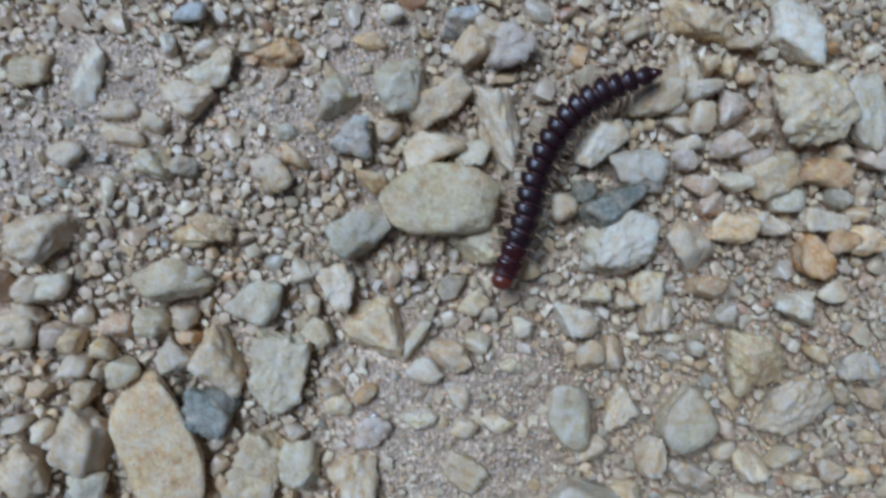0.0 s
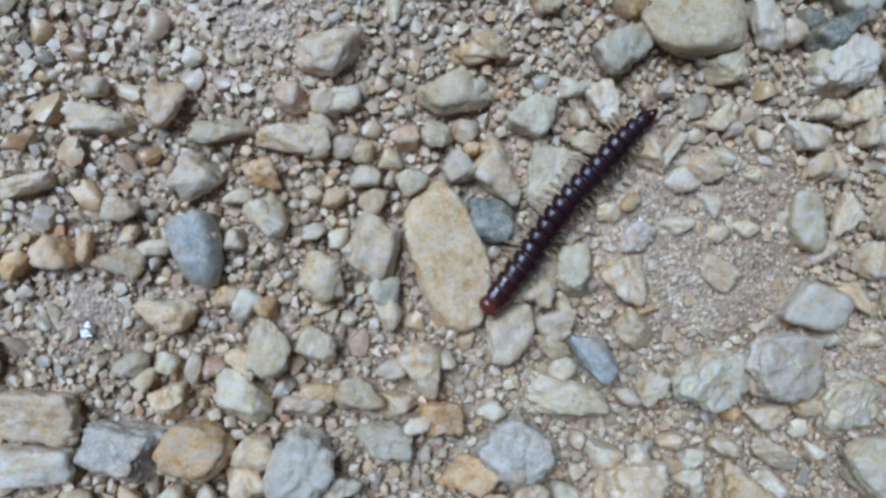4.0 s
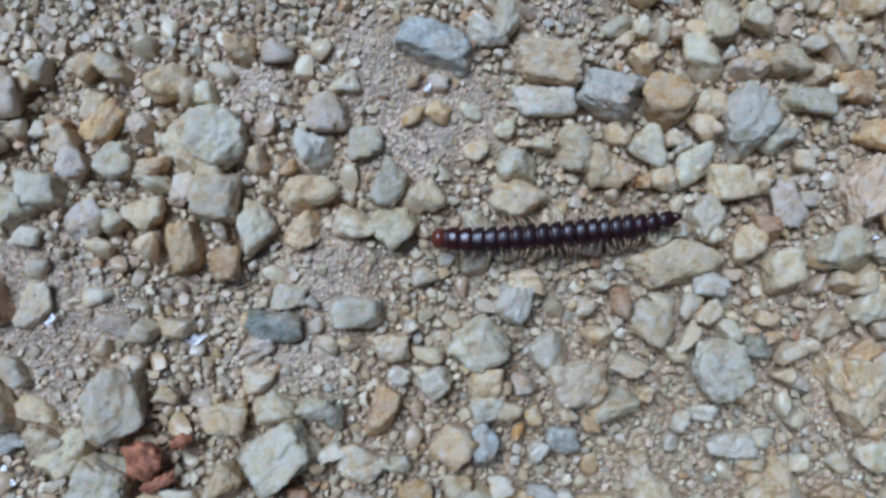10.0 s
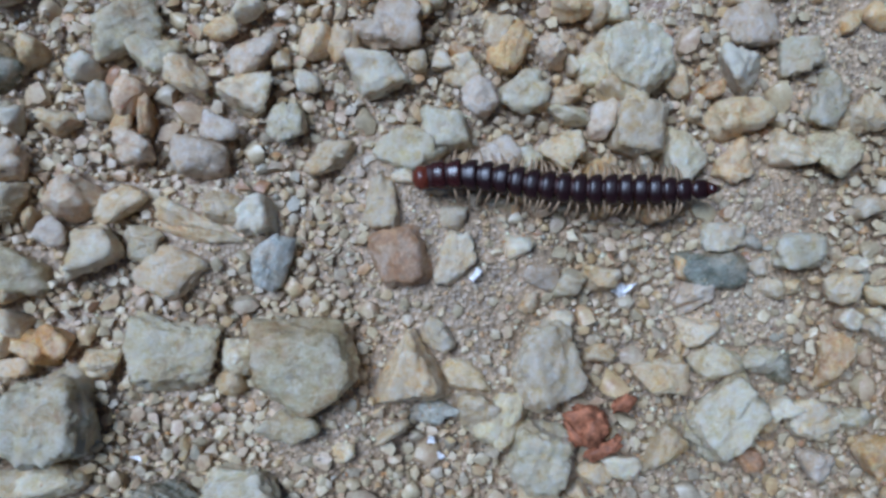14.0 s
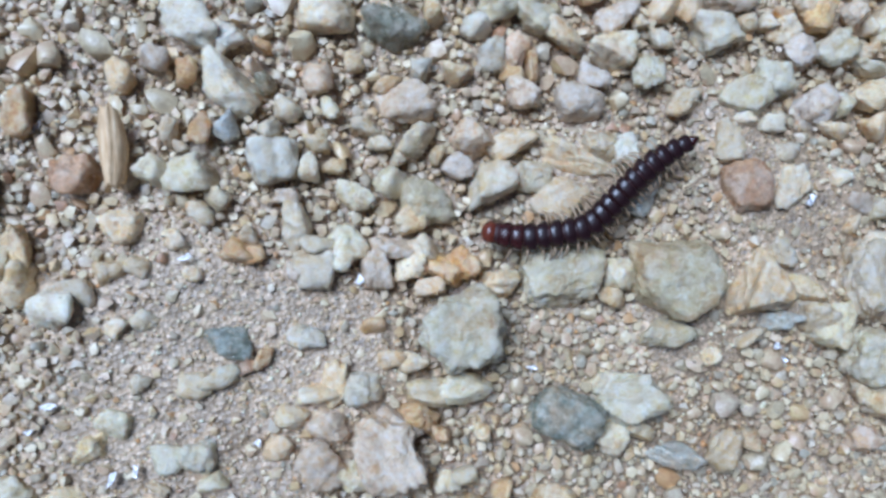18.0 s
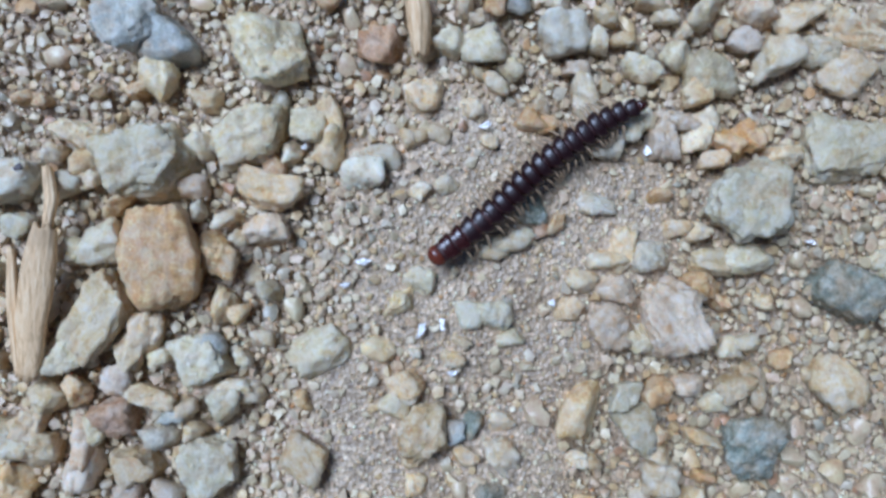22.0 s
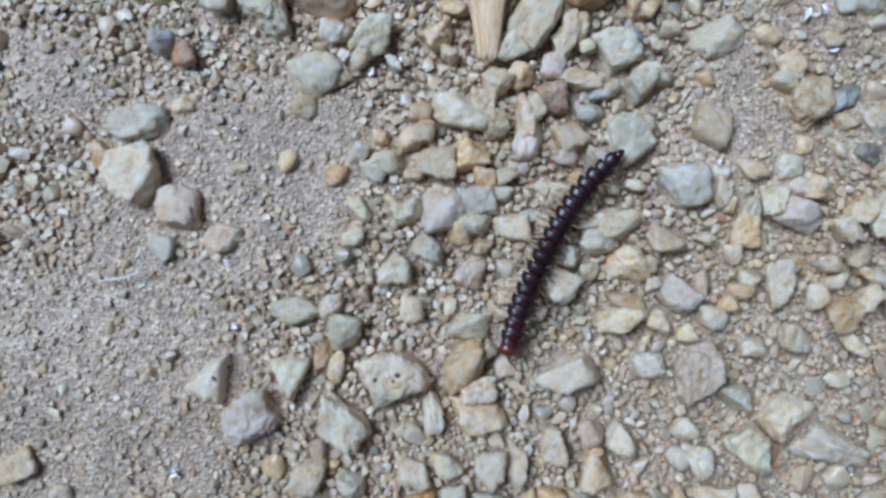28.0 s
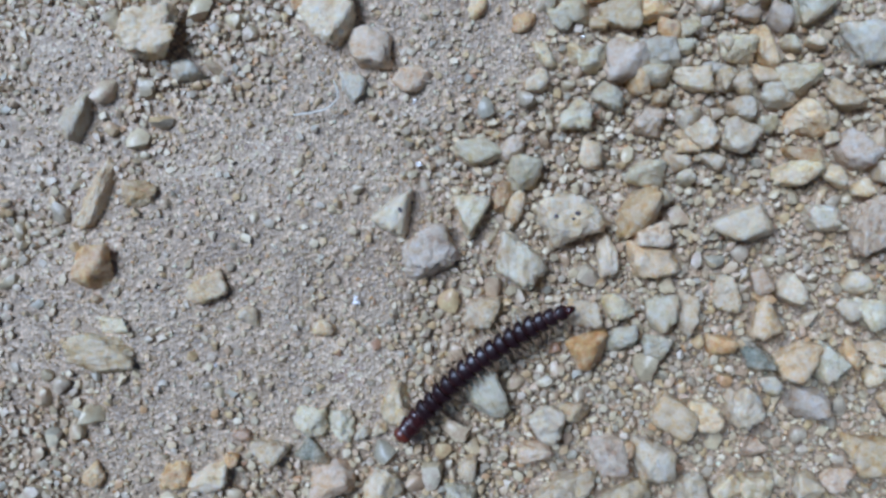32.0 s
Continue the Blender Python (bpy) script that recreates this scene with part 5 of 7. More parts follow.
stone("w", 2.8, -66.3, 2.5, 1.8, -20)
stone("y", -2.6, -64.4, 1.6, 1.5, -1)
stone("y", 6.1, -64.5, 1.6, 2.5, 58)
stone("g", 8.2, -68.8, 2.2, 2.1, -2)
stone("y", 7.1, -70.9, 2.8, 1.8, -2)
stone("c", -3.2, -72.1, 3.2, 3.1, -2)
stone("w", 11.6, -71.0, 1.7, 1.6, -2)
stone("g", 15.5, -71.1, 2.2, 1.6, -39)
stone("o", 14.9, -74.0, 3.4, 2.1, -21)
stone("c", -3.4, -70.3, 2.1, 1.5, -2)
stone("c", -4.2, -61.8, 2.1, 3.2, 59)
stone("y", -6.9, -65.8, 2.1, 2.1, -1)
stone("b", -10.5, -68.3, 3.1, 2.5, -2)
stone("w", -60.9, -34.8, 2.9, 2.4, 31)
stone("y", -56.7, -36.8, 1.7, 1.7, 0)
stone("g", -55.7, -35.6, 2.4, 2.5, 0)
stone("y", -65.6, -35.1, 2.1, 1.7, 0)
stone("w", -69.6, -36.3, 2.8, 2.2, 0)
stone("y", -67.3, -40.1, 1.4, 1.7, -1)
stone("w", -65.5, -41.9, 2.1, 1.9, -1)
stone("o", -53.9, -40.5, 1.9, 1.9, -1)
stone("c", -51.2, -38.6, 3.0, 1.9, 59)
stone("p", -52.8, -43.7, 2.9, 2.7, -32)
stone("w", -55.4, -40.7, 1.7, 1.5, -1)
stone("c", -49.4, -35.3, 2.9, 2.5, 0)
stone("y", -51.4, -35.1, 3.0, 2.2, 30)
stone("p", -47.1, -40.3, 2.4, 3.0, -1)
stone("c", -45.2, -41.6, 1.5, 1.4, -1)
stone("c", -43.1, -37.4, 2.2, 2.5, 0)
stone("w", -40.1, -35.6, 2.5, 1.5, -21)
stone("g", -67.2, -45.0, 2.8, 2.9, -1)
stone("p", -72.0, -44.9, 2.7, 2.4, -1)
stone("g", -49.5, -48.7, 2.4, 2.4, -1)
stone("y", -44.9, -63.5, 2.4, 1.5, -2)
stone("c", -56.8, -61.3, 2.8, 2.9, -2)
stone("c", -50.1, -59.4, 1.9, 1.7, -2)
stone("g", -46.7, -58.0, 2.9, 2.2, -2)
stone("c", -47.5, -60.7, 2.2, 1.5, -2)
stone("w", -46.2, -75.4, 2.1, 2.9, 58)
stone("p", -42.6, -76.6, 2.4, 1.9, -3)
stone("w", -47.1, -73.9, 1.9, 1.9, -3)
stone("c", -45.7, -72.6, 2.9, 1.9, -3)
stone("g", -71.5, -61.9, 2.7, 2.8, -2)
stone("y", -72.4, -63.7, 2.3, 1.9, -2)
stone("c", -37.8, -57.4, 1.5, 2.0, -2)
stone("w", -21.9, -62.9, 3.0, 3.6, -62)
stone("c", -10.0, -65.9, 1.9, 1.5, -2)
stone("y", -7.9, -67.0, 2.1, 1.5, -22)
stone("g", -26.3, -69.9, 2.5, 1.5, -3)
stone("g", -8.9, -76.0, 2.7, 1.5, -3)
stone("y", -22.0, -76.5, 2.3, 2.0, -42)
stone("y", -25.5, -76.3, 1.5, 2.5, 77)
stone("g", -23.5, -77.7, 3.6, 2.4, -3)
stone("g", -32.1, -77.2, 3.0, 2.5, 26)
stone("y", -7.4, -77.1, 3.6, 2.6, -52)
stone("g", -19.7, -72.5, 3.1, 3.0, -3)
stone("w", -102.4, -40.3, 2.5, 3.3, -64)
stone("p", -107.9, -41.8, 2.4, 2.1, -2)
stone("p", -100.3, -42.7, 1.6, 1.5, -2)
stone("d", -99.4, -44.1, 1.7, 1.5, -2)
stone("b", -102.8, -47.6, 2.2, 2.6, -3)
stone("c", -107.0, -47.6, 2.3, 1.6, 59)
stone("w", -106.3, -48.9, 1.4, 1.2, -3)
stone("o", -99.4, -41.0, 1.4, 1.2, -2)
stone("w", -97.8, -46.3, 2.0, 2.5, 68)
stone("p", -95.2, -44.0, 2.5, 2.6, -2)
stone("g", -94.3, -46.5, 1.7, 2.0, -3)
stone("w", -99.4, -47.8, 2.1, 1.5, -3)
stone("y", -91.6, -48.2, 2.6, 1.5, -3)
stone("c", -92.1, -42.8, 1.7, 1.8, -2)
stone("c", -89.6, -44.7, 2.6, 1.5, 18)
stone("w", -86.7, -43.7, 1.8, 2.0, -2)
stone("c", -89.9, -38.8, 1.6, 2.7, -74)
stone("w", -81.7, -40.2, 2.5, 2.3, -43)
stone("c", -83.6, -44.0, 2.7, 2.0, -2)
stone("w", -80.6, -42.7, 2.3, 2.8, -2)
stone("y", -94.4, -51.3, 1.9, 1.7, 37)
stone("g", -93.1, -53.8, 3.4, 2.2, -24)
stone("w", -90.6, -49.3, 2.2, 1.8, -3)
stone("w", -89.2, -50.9, 1.3, 1.3, -3)
stone("g", -90.0, -52.9, 2.6, 2.6, -34)
stone("y", -85.9, -50.9, 1.5, 1.8, -3)
stone("g", -108.5, -50.7, 2.4, 2.4, 49)
stone("p", -98.5, -53.4, 2.5, 1.3, -4)
stone("g", -95.7, -49.3, 2.1, 1.3, -3)
stone("g", -76.4, -39.6, 3.8, 2.8, -1)
stone("y", -71.5, -37.8, 2.4, 1.9, -1)
stone("c", -64.8, -38.9, 2.5, 2.7, -1)
stone("p", -60.7, -38.3, 3.1, 2.4, -1)
stone("p", -78.3, -46.0, 2.8, 2.8, -2)
stone("c", -53.8, -41.7, 3.1, 2.5, -2)
stone("c", -57.3, -40.6, 1.5, 2.0, -1)
stone("g", -49.3, -43.5, 3.8, 2.9, 25)
stone("c", -46.6, -50.8, 2.2, 2.5, -3)
stone("c", -44.0, -40.7, 2.5, 2.0, -1)
stone("g", -43.6, -42.0, 3.3, 3.0, -2)
stone("c", -50.6, -50.6, 3.0, 1.5, -32)
stone("c", -55.5, -52.3, 2.0, 2.5, 63)
stone("w", -56.3, -49.9, 2.6, 1.9, -3)
stone("w", -58.8, -49.3, 2.0, 1.4, -3)
stone("w", -50.6, -54.8, 1.9, 2.6, -64)
stone("p", -49.0, -57.5, 3.1, 2.0, -13)
stone("c", -44.0, -57.9, 3.3, 2.0, -4)
stone("c", -72.2, -50.9, 2.8, 2.8, -3)
stone("g", -42.2, -44.0, 2.2, 4.2, 52)
stone("w", -96.2, -57.4, 1.7, 2.9, -84)
stone("p", -90.4, -58.3, 2.4, 3.9, 66)
stone("w", -87.6, -58.5, 2.2, 2.6, 26)
stone("g", -94.2, -58.0, 3.4, 3.8, -45)
stone("w", -109.7, -62.4, 1.9, 1.6, 27)
stone("w", -107.2, -56.2, 2.3, 1.9, -4)
stone("g", -104.5, -67.2, 3.2, 2.0, -6)
stone("g", -97.2, -60.1, 2.1, 1.7, -5)
stone("c", -87.6, -61.6, 2.6, 1.7, -5)
stone("c", -99.1, -70.6, 2.4, 2.5, 56)
stone("p", -96.3, -71.7, 2.4, 3.4, 56)
stone("y", -84.4, -73.5, 1.3, 1.3, -7)
stone("w", -110.3, -67.0, 1.9, 1.4, 26)
stone("o", -101.2, -57.9, 1.8, 1.5, -4)
stone("g", -68.5, -67.2, 2.7, 4.2, -64)
stone("c", -60.8, -68.2, 1.2, 2.9, -75)
stone("y", -71.1, -75.0, 2.8, 1.8, -7)
stone("c", -61.7, -76.6, 2.0, 2.0, -7)
stone("y", -50.2, -73.9, 4.0, 2.7, -34)
stone("y", -64.4, -69.5, 1.9, 1.8, -6)
stone("g", -73.9, -75.1, 2.8, 3.1, -7)
stone("c", -54.6, -67.1, 2.9, 3.5, 52)
stone("p", -51.2, -77.8, 3.1, 2.3, -7)
stone("o", -142.6, -53.2, 2.0, 1.4, -3)
stone("o", -141.3, -53.5, 1.4, 1.3, -3)
stone("y", -136.9, -53.1, 1.4, 1.3, -3)
stone("o", -133.7, -53.1, 1.8, 1.6, -3)
stone("c", -138.7, -56.2, 3.6, 2.3, -34)
stone("c", -140.7, -57.7, 1.8, 1.6, -4)
stone("y", -138.2, -58.6, 2.1, 2.3, -4)
stone("c", -138.1, -60.2, 2.3, 1.6, -4)
stone("g", -140.0, -60.5, 2.1, 3.0, 76)
stone("y", -135.5, -61.8, 2.1, 3.7, -64)
stone("g", -139.4, -65.7, 2.3, 2.3, -4)
stone("p", -129.9, -61.2, 2.5, 1.9, -4)
stone("w", -129.8, -63.1, 1.6, 1.9, -4)
stone("w", -129.0, -58.0, 2.1, 2.3, 41)
stone("y", -128.5, -54.3, 2.5, 2.1, -3)
stone("g", -120.3, -56.7, 3.3, 3.3, -4)
stone("w", -121.9, -58.9, 2.3, 1.9, 26)
stone("w", -126.5, -65.5, 1.6, 1.4, -4)
stone("g", -124.5, -69.9, 2.3, 1.9, -4)
stone("y", -126.9, -71.6, 1.9, 1.6, -4)
stone("o", -153.9, -65.8, 2.2, 1.8, -4)
stone("c", -151.6, -67.1, 1.4, 1.3, -4)
stone("g", -146.3, -66.8, 2.7, 2.3, -34)
stone("g", -143.8, -63.3, 2.7, 2.3, -24)
stone("y", -145.6, -69.4, 2.7, 1.8, -4)
stone("b", -128.9, -73.8, 1.6, 2.1, 66)
stone("g", -126.7, -74.9, 1.4, 1.4, -4)
stone("c", -125.2, -73.6, 1.9, 1.4, -4)
stone("b", -132.6, -79.1, 2.1, 1.4, -4)
stone("c", -131.4, -78.7, 1.8, 1.9, -4)
stone("g", -130.8, -80.6, 1.6, 1.6, -4)
stone("p", -133.5, -85.5, 2.8, 2.3, -34)
stone("g", -132.3, -88.0, 2.1, 1.9, -4)
stone("c", -130.0, -88.1, 1.4, 2.1, 56)
stone("p", -136.6, -84.8, 2.8, 1.8, -4)
stone("y", -138.7, -87.5, 1.8, 2.3, -4)
stone("g", -142.2, -86.2, 2.3, 1.8, -4)
stone("b", -140.2, -90.1, 2.3, 1.4, -5)
stone("c", -135.2, -91.0, 2.8, 1.9, -5)
stone("c", -138.9, -91.1, 2.7, 2.8, -5)
stone("c", -143.6, -79.2, 2.7, 2.8, -4)
stone("y", -149.7, -79.2, 2.3, 1.8, -4)
stone("y", -149.6, -81.1, 2.3, 2.1, -4)
stone("g", -154.6, -84.4, 2.7, 2.3, -4)
stone("g", -145.7, -90.1, 3.6, 2.8, -5)
stone("k", -122.0, -87.8, 2.3, 1.9, -4)
stone("y", -146.4, -73.9, 1.8, 1.8, -4)
stone("g", -140.5, -73.9, 3.7, 3.2, 56)
stone("g", -133.1, -74.4, 1.8, 1.6, -4)
stone("y", -112.0, -58.6, 2.3, 2.1, -4)
stone("c", -109.9, -58.0, 2.3, 1.9, -44)
stone("w", -106.1, -59.0, 1.9, 1.4, -4)
stone("c", -105.1, -54.3, 2.1, 1.9, -3)
stone("o", -102.3, -57.8, 2.8, 2.4, -33)
stone("y", -88.3, -55.8, 3.4, 2.4, 16)
stone("o", -92.5, -64.3, 2.4, 1.4, -4)
stone("c", -91.2, -67.0, 1.9, 2.4, -64)
stone("c", -89.3, -67.6, 1.7, 2.4, 76)
stone("g", -88.5, -70.0, 3.4, 2.4, -4)
stone("c", -97.1, -69.2, 1.9, 3.3, 76)
stone("g", -106.3, -67.6, 2.6, 2.1, -4)
stone("p", -91.1, -72.4, 4.1, 2.6, -24)
stone("o", -87.8, -73.4, 1.9, 1.4, -24)
stone("c", -100.5, -73.0, 2.4, 2.1, -4)
stone("g", -108.3, -72.9, 2.8, 2.3, -4)
stone("p", -98.3, -59.4, 1.9, 1.4, -64)
stone("w", -114.5, -59.8, 2.8, 2.3, -4)
stone("w", -111.8, -62.6, 1.6, 1.6, 56)
stone("c", -101.5, -56.4, 1.7, 1.6, -3)
stone("c", -109.4, -75.2, 1.7, 1.4, -4)
stone("g", -105.4, -75.0, 2.4, 1.9, -4)
stone("g", -115.1, -79.7, 1.9, 2.8, 76)
stone("w", -113.9, -79.3, 1.6, 1.2, -4)
stone("g", -116.0, -75.2, 2.8, 2.3, -4)
stone("w", -113.2, -75.6, 1.2, 1.0, -4)
stone("c", -109.6, -84.1, 2.1, 1.9, -4)
stone("o", -93.8, -80.1, 1.9, 2.9, -74)
stone("p", -91.1, -79.8, 1.9, 2.6, -74)
stone("o", -94.3, -83.4, 1.9, 2.1, -4)
stone("c", -94.1, -85.3, 2.2, 2.1, -4)
stone("y", -90.5, -84.1, 1.4, 3.4, 76)
stone("o", -90.4, -87.4, 1.7, 1.3, -4)
stone("g", -91.3, -89.7, 2.9, 2.9, 35)
stone("c", -100.6, -85.0, 2.1, 1.4, -14)
stone("c", -99.4, -85.3, 1.7, 1.2, -24)
stone("c", -100.4, -89.0, 1.9, 1.9, -4)
stone("g", -99.0, -90.1, 2.9, 2.4, -4)
stone("g", -100.6, -91.4, 2.4, 2.4, -5)
stone("g", -105.9, -92.4, 2.9, 2.8, -34)
stone("g", -108.7, -92.6, 3.3, 2.8, -5)
stone("d", -107.9, -87.5, 2.8, 2.3, -4)
stone("c", -105.7, -90.0, 2.1, 1.6, -4)
stone("y", -112.8, -90.4, 2.8, 3.8, 56)
stone("c", -119.2, -88.0, 1.9, 3.3, 71)
stone("g", -115.5, -87.9, 2.8, 2.3, -4)
stone("c", -92.2, -94.9, 3.4, 2.4, -24)
stone("p", -86.7, -92.0, 3.4, 3.8, -34)
stone("g", -90.1, -93.2, 2.9, 2.4, -5)
stone("g", -88.8, -81.4, 2.9, 2.1, 16)
stone("g", -86.1, -76.8, 2.2, 1.7, -4)
stone("y", -87.3, -80.1, 2.1, 3.4, -64)
stone("p", -102.9, -90.7, 2.9, 2.4, -5)
stone("g", -96.4, -80.4, 2.9, 2.4, -4)
stone("g", -95.2, -75.7, 2.9, 2.4, -4)
stone("g", -156.0, -82.4, 2.3, 2.3, -7)
stone("y", -150.8, -84.9, 2.1, 1.6, -7)
stone("g", -142.6, -87.8, 1.9, 1.6, -7)
stone("g", -153.1, -87.9, 2.3, 2.3, -7)
stone("p", -149.5, -89.3, 2.3, 1.9, -7)
stone("c", -137.6, -91.8, 2.1, 2.4, -7)
stone("w", -134.0, -93.2, 3.8, 2.8, -7)
stone("c", -141.5, -96.5, 2.8, 3.3, -57)
stone("g", -135.3, -95.9, 1.9, 1.9, -7)
stone("c", -129.6, -95.7, 1.9, 1.9, -7)
stone("c", -129.3, -97.6, 1.7, 1.7, -7)
stone("c", -123.7, -94.0, 1.9, 1.4, -7)
stone("c", -121.5, -95.7, 2.1, 1.9, -7)
stone("g", -120.0, -98.1, 2.2, 2.2, -7)
stone("c", -122.4, -100.4, 2.1, 1.9, 13)
stone("y", -116.3, -97.3, 2.4, 1.9, -7)
stone("c", -112.7, -97.3, 1.9, 2.9, 64)
stone("c", -112.2, -99.3, 2.9, 1.7, 8)
stone("y", -109.2, -98.7, 1.9, 1.4, -7)
stone("c", -109.5, -101.1, 2.0, 2.9, -66)
stone("c", -110.9, -105.3, 2.9, 1.9, -27)
stone("c", -107.8, -99.4, 1.9, 2.4, 54)
stone("y", -121.2, -91.0, 1.4, 1.7, -7)
stone("p", -114.6, -89.9, 2.4, 1.9, -7)
stone("g", -110.7, -94.2, 2.9, 2.9, -7)
stone("g", -107.3, -94.1, 2.4, 2.9, -7)
stone("c", -120.5, -104.5, 2.4, 2.2, -7)
stone("c", -116.6, -104.1, 2.9, 2.9, -7)
stone("g", -143.4, -100.6, 1.9, 1.9, -7)
stone("c", -148.3, -87.1, 2.3, 1.9, -7)
stone("c", 9.8, -12.4, 2.4, 1.9, 0)
stone("g", 11.4, -10.3, 2.8, 2.1, 1)
stone("y", 12.9, -14.3, 2.0, 2.1, 0)
stone("g", 15.1, -14.9, 2.0, 1.7, 0)
stone("c", 10.7, -17.9, 2.0, 1.7, 0)
stone("c", 10.9, -21.2, 1.6, 1.7, 0)
stone("g", 16.8, -16.6, 2.5, 2.1, 31)
stone("g", 18.8, -12.8, 2.5, 2.5, 31)
stone("p", 16.3, -13.2, 2.5, 2.1, 0)
stone("o", 21.7, -14.0, 1.5, 1.1, 0)
stone("g", 22.1, -9.5, 2.1, 2.1, 1)
stone("y", 21.3, -12.7, 2.1, 2.1, 0)
stone("c", 12.5, -0.2, 2.1, 2.8, 81)
stone("g", 18.8, 2.1, 1.7, 2.1, 62)
stone("g", 28.6, 1.9, 1.9, 1.7, 22)
stone("c", 17.1, 6.0, 1.2, 2.1, -60)
stone("y", 35.3, -1.8, 1.7, 2.6, 81)
stone("c", 30.9, -11.4, 1.3, 1.7, 1)
stone("g", 31.6, -13.5, 1.7, 2.6, 61)
stone("w", 31.3, -8.8, 1.3, 1.3, 1)
stone("p", 38.6, -8.7, 1.5, 1.7, 1)
stone("y", 35.3, -18.3, 2.2, 1.7, 0)
stone("g", 33.2, -19.1, 2.1, 1.7, 0)
stone("c", 29.8, -21.3, 1.7, 1.3, 0)
stone("c", 56.1, 10.8, 2.3, 1.8, 31)
stone("c", 53.1, 10.9, 1.8, 1.8, 2)
stone("y", 65.2, 10.0, 1.3, 2.8, -84)
stone("y", 62.5, 8.1, 1.6, 1.8, 2)
stone("y", 63.9, 8.0, 1.4, 2.0, 2)
stone("c", 61.4, 5.9, 2.0, 3.7, 86)
stone("c", 65.3, 7.3, 1.6, 1.3, 2)
stone("c", 59.6, 4.7, 2.1, 1.8, 2)
stone("w", 59.8, 3.4, 2.3, 2.0, 2)
stone("w", 60.8, 1.6, 2.3, 1.6, 1)
stone("p", 60.6, 0.5, 2.8, 1.8, 1)
stone("p", 66.3, 0.9, 2.8, 1.4, 30)
stone("g", 64.5, -1.2, 2.5, 2.0, 30)
stone("p", 61.7, -1.5, 2.0, 2.3, 40)
stone("p", 62.7, -3.0, 2.3, 2.0, 1)
stone("w", 66.2, -4.5, 1.9, 1.8, 1)
stone("y", 73.8, 1.3, 1.6, 2.1, 81)
stone("p", 76.2, 0.9, 1.8, 2.8, 60)
stone("g", 68.7, -2.7, 2.8, 1.8, 1)
stone("g", 73.4, -2.4, 1.9, 1.8, 1)
stone("c", 74.9, -3.7, 1.9, 1.4, 1)
stone("o", 73.5, -6.0, 2.4, 2.3, -18)
stone("c", 44.5, 9.9, 2.2, 3.5, 61)
stone("g", 43.3, 0.7, 2.6, 2.2, 1)
stone("d", 52.2, -2.3, 2.0, 1.8, 1)
stone("g", 53.2, -6.3, 2.2, 2.2, 60)
stone("o", 62.4, -9.7, 1.8, 2.8, 81)
stone("g", 57.5, -9.8, 2.7, 2.7, 1)
stone("c", 55.5, -11.1, 1.3, 1.6, 60)
stone("g", 53.3, -10.3, 1.8, 2.3, 81)
stone("w", 63.8, -12.0, 2.1, 1.6, 20)
stone("c", 73.1, -10.1, 2.8, 2.0, -19)
stone("w", 61.5, -14.7, 1.3, 1.4, 60)
stone("y", 71.8, -15.1, 1.9, 1.6, 0)
stone("y", 73.7, -18.3, 1.8, 2.1, 81)
stone("c", 76.6, -18.7, 1.9, 1.8, 0)
stone("g", 43.5, -11.3, 1.8, 2.6, -59)
stone("c", 44.8, -12.1, 1.5, 1.3, 0)
stone("c", 47.5, -13.0, 2.0, 1.8, 0)
stone("g", 44.0, -14.3, 2.2, 1.8, 0)
stone("g", 46.6, -16.1, 2.2, 1.5, 0)
stone("g", 42.8, -24.4, 3.6, 2.6, -30)
stone("p", 63.9, -21.0, 2.1, 1.8, 0)
stone("c", 64.0, -23.0, 2.1, 1.6, 19)
stone("c", 72.9, -24.6, 2.4, 2.0, 0)
stone("c", 74.8, -25.1, 2.9, 1.6, 0)
stone("y", 70.6, -25.5, 1.4, 2.4, 81)
stone("c", 53.0, -22.7, 2.3, 2.2, 0)
stone("y", -25.7, -24.3, 6.5, 4.3, 0, "", (90, 0, 270, 190))
stone("g", -17.9, -22.7, 4.9, 3.8, 90, "", (30, 120, 210, 300))
stone("g", 35.7, -59.8, 5.1, 4.6, 90, "", (90, 20, 310, 230, 160))
stone("g", 31.3, -62.8, 5.4, 4.1, 0, "", (95, 330, 250, 180))
stone("c", 35.1, -42.5, 5.9, 5.4, 0, "", (90, 350, 260, 180))
stone("g", -72.3, -72.5, 6.5, 4.7, 0, "", (100, 20, 300, 220, 170))
stone("w", -101.2, -98.1, 5.2, 3.8, 0, "", (80, 20, 270, 190))
stone("o", -79.1, -44.1, 2.0, 1.8, 0, "", ())
stone("o", -77.3, -43.9, 3.0, 1.0, 90, "", (0, 90, 180, 270))


def inclusion(x, y, size):
    """A dark mineral grain that sits in the top of the stone lying at x, y (mm)."""
    host = min(STONES, key=lambda s: math.hypot(s.location.x - x * MM, s.location.y - y * MM) - 0.4 * max(s.dimensions.x, s.dimensions.y))
    at = host.matrix_world.inverted() @ Vector((x * MM, y * MM, 0))
    up = min((v for v in host.data.vertices if v.co.z > 0), key=lambda v: math.hypot(v.co.x - at.x, v.co.y - at.y))
    v = chip(2, 6, 0.7, 0.05) * np.array([size * 0.3, size * 0.24, 0.10])
    ob = new("dark_inclusion", mesh_from("dark_inclusion", v * MM, BALL[2][1], M_SPOT))
    ob.parent = host
    ob.location = up.co + up.normal * 0.02 * MM
    ob.rotation_mode = "QUATERNION"
    ob.rotation_quaternion = up.normal.to_track_quat("Z", "Y")
    tagged(ob, "small dark mineral inclusion")


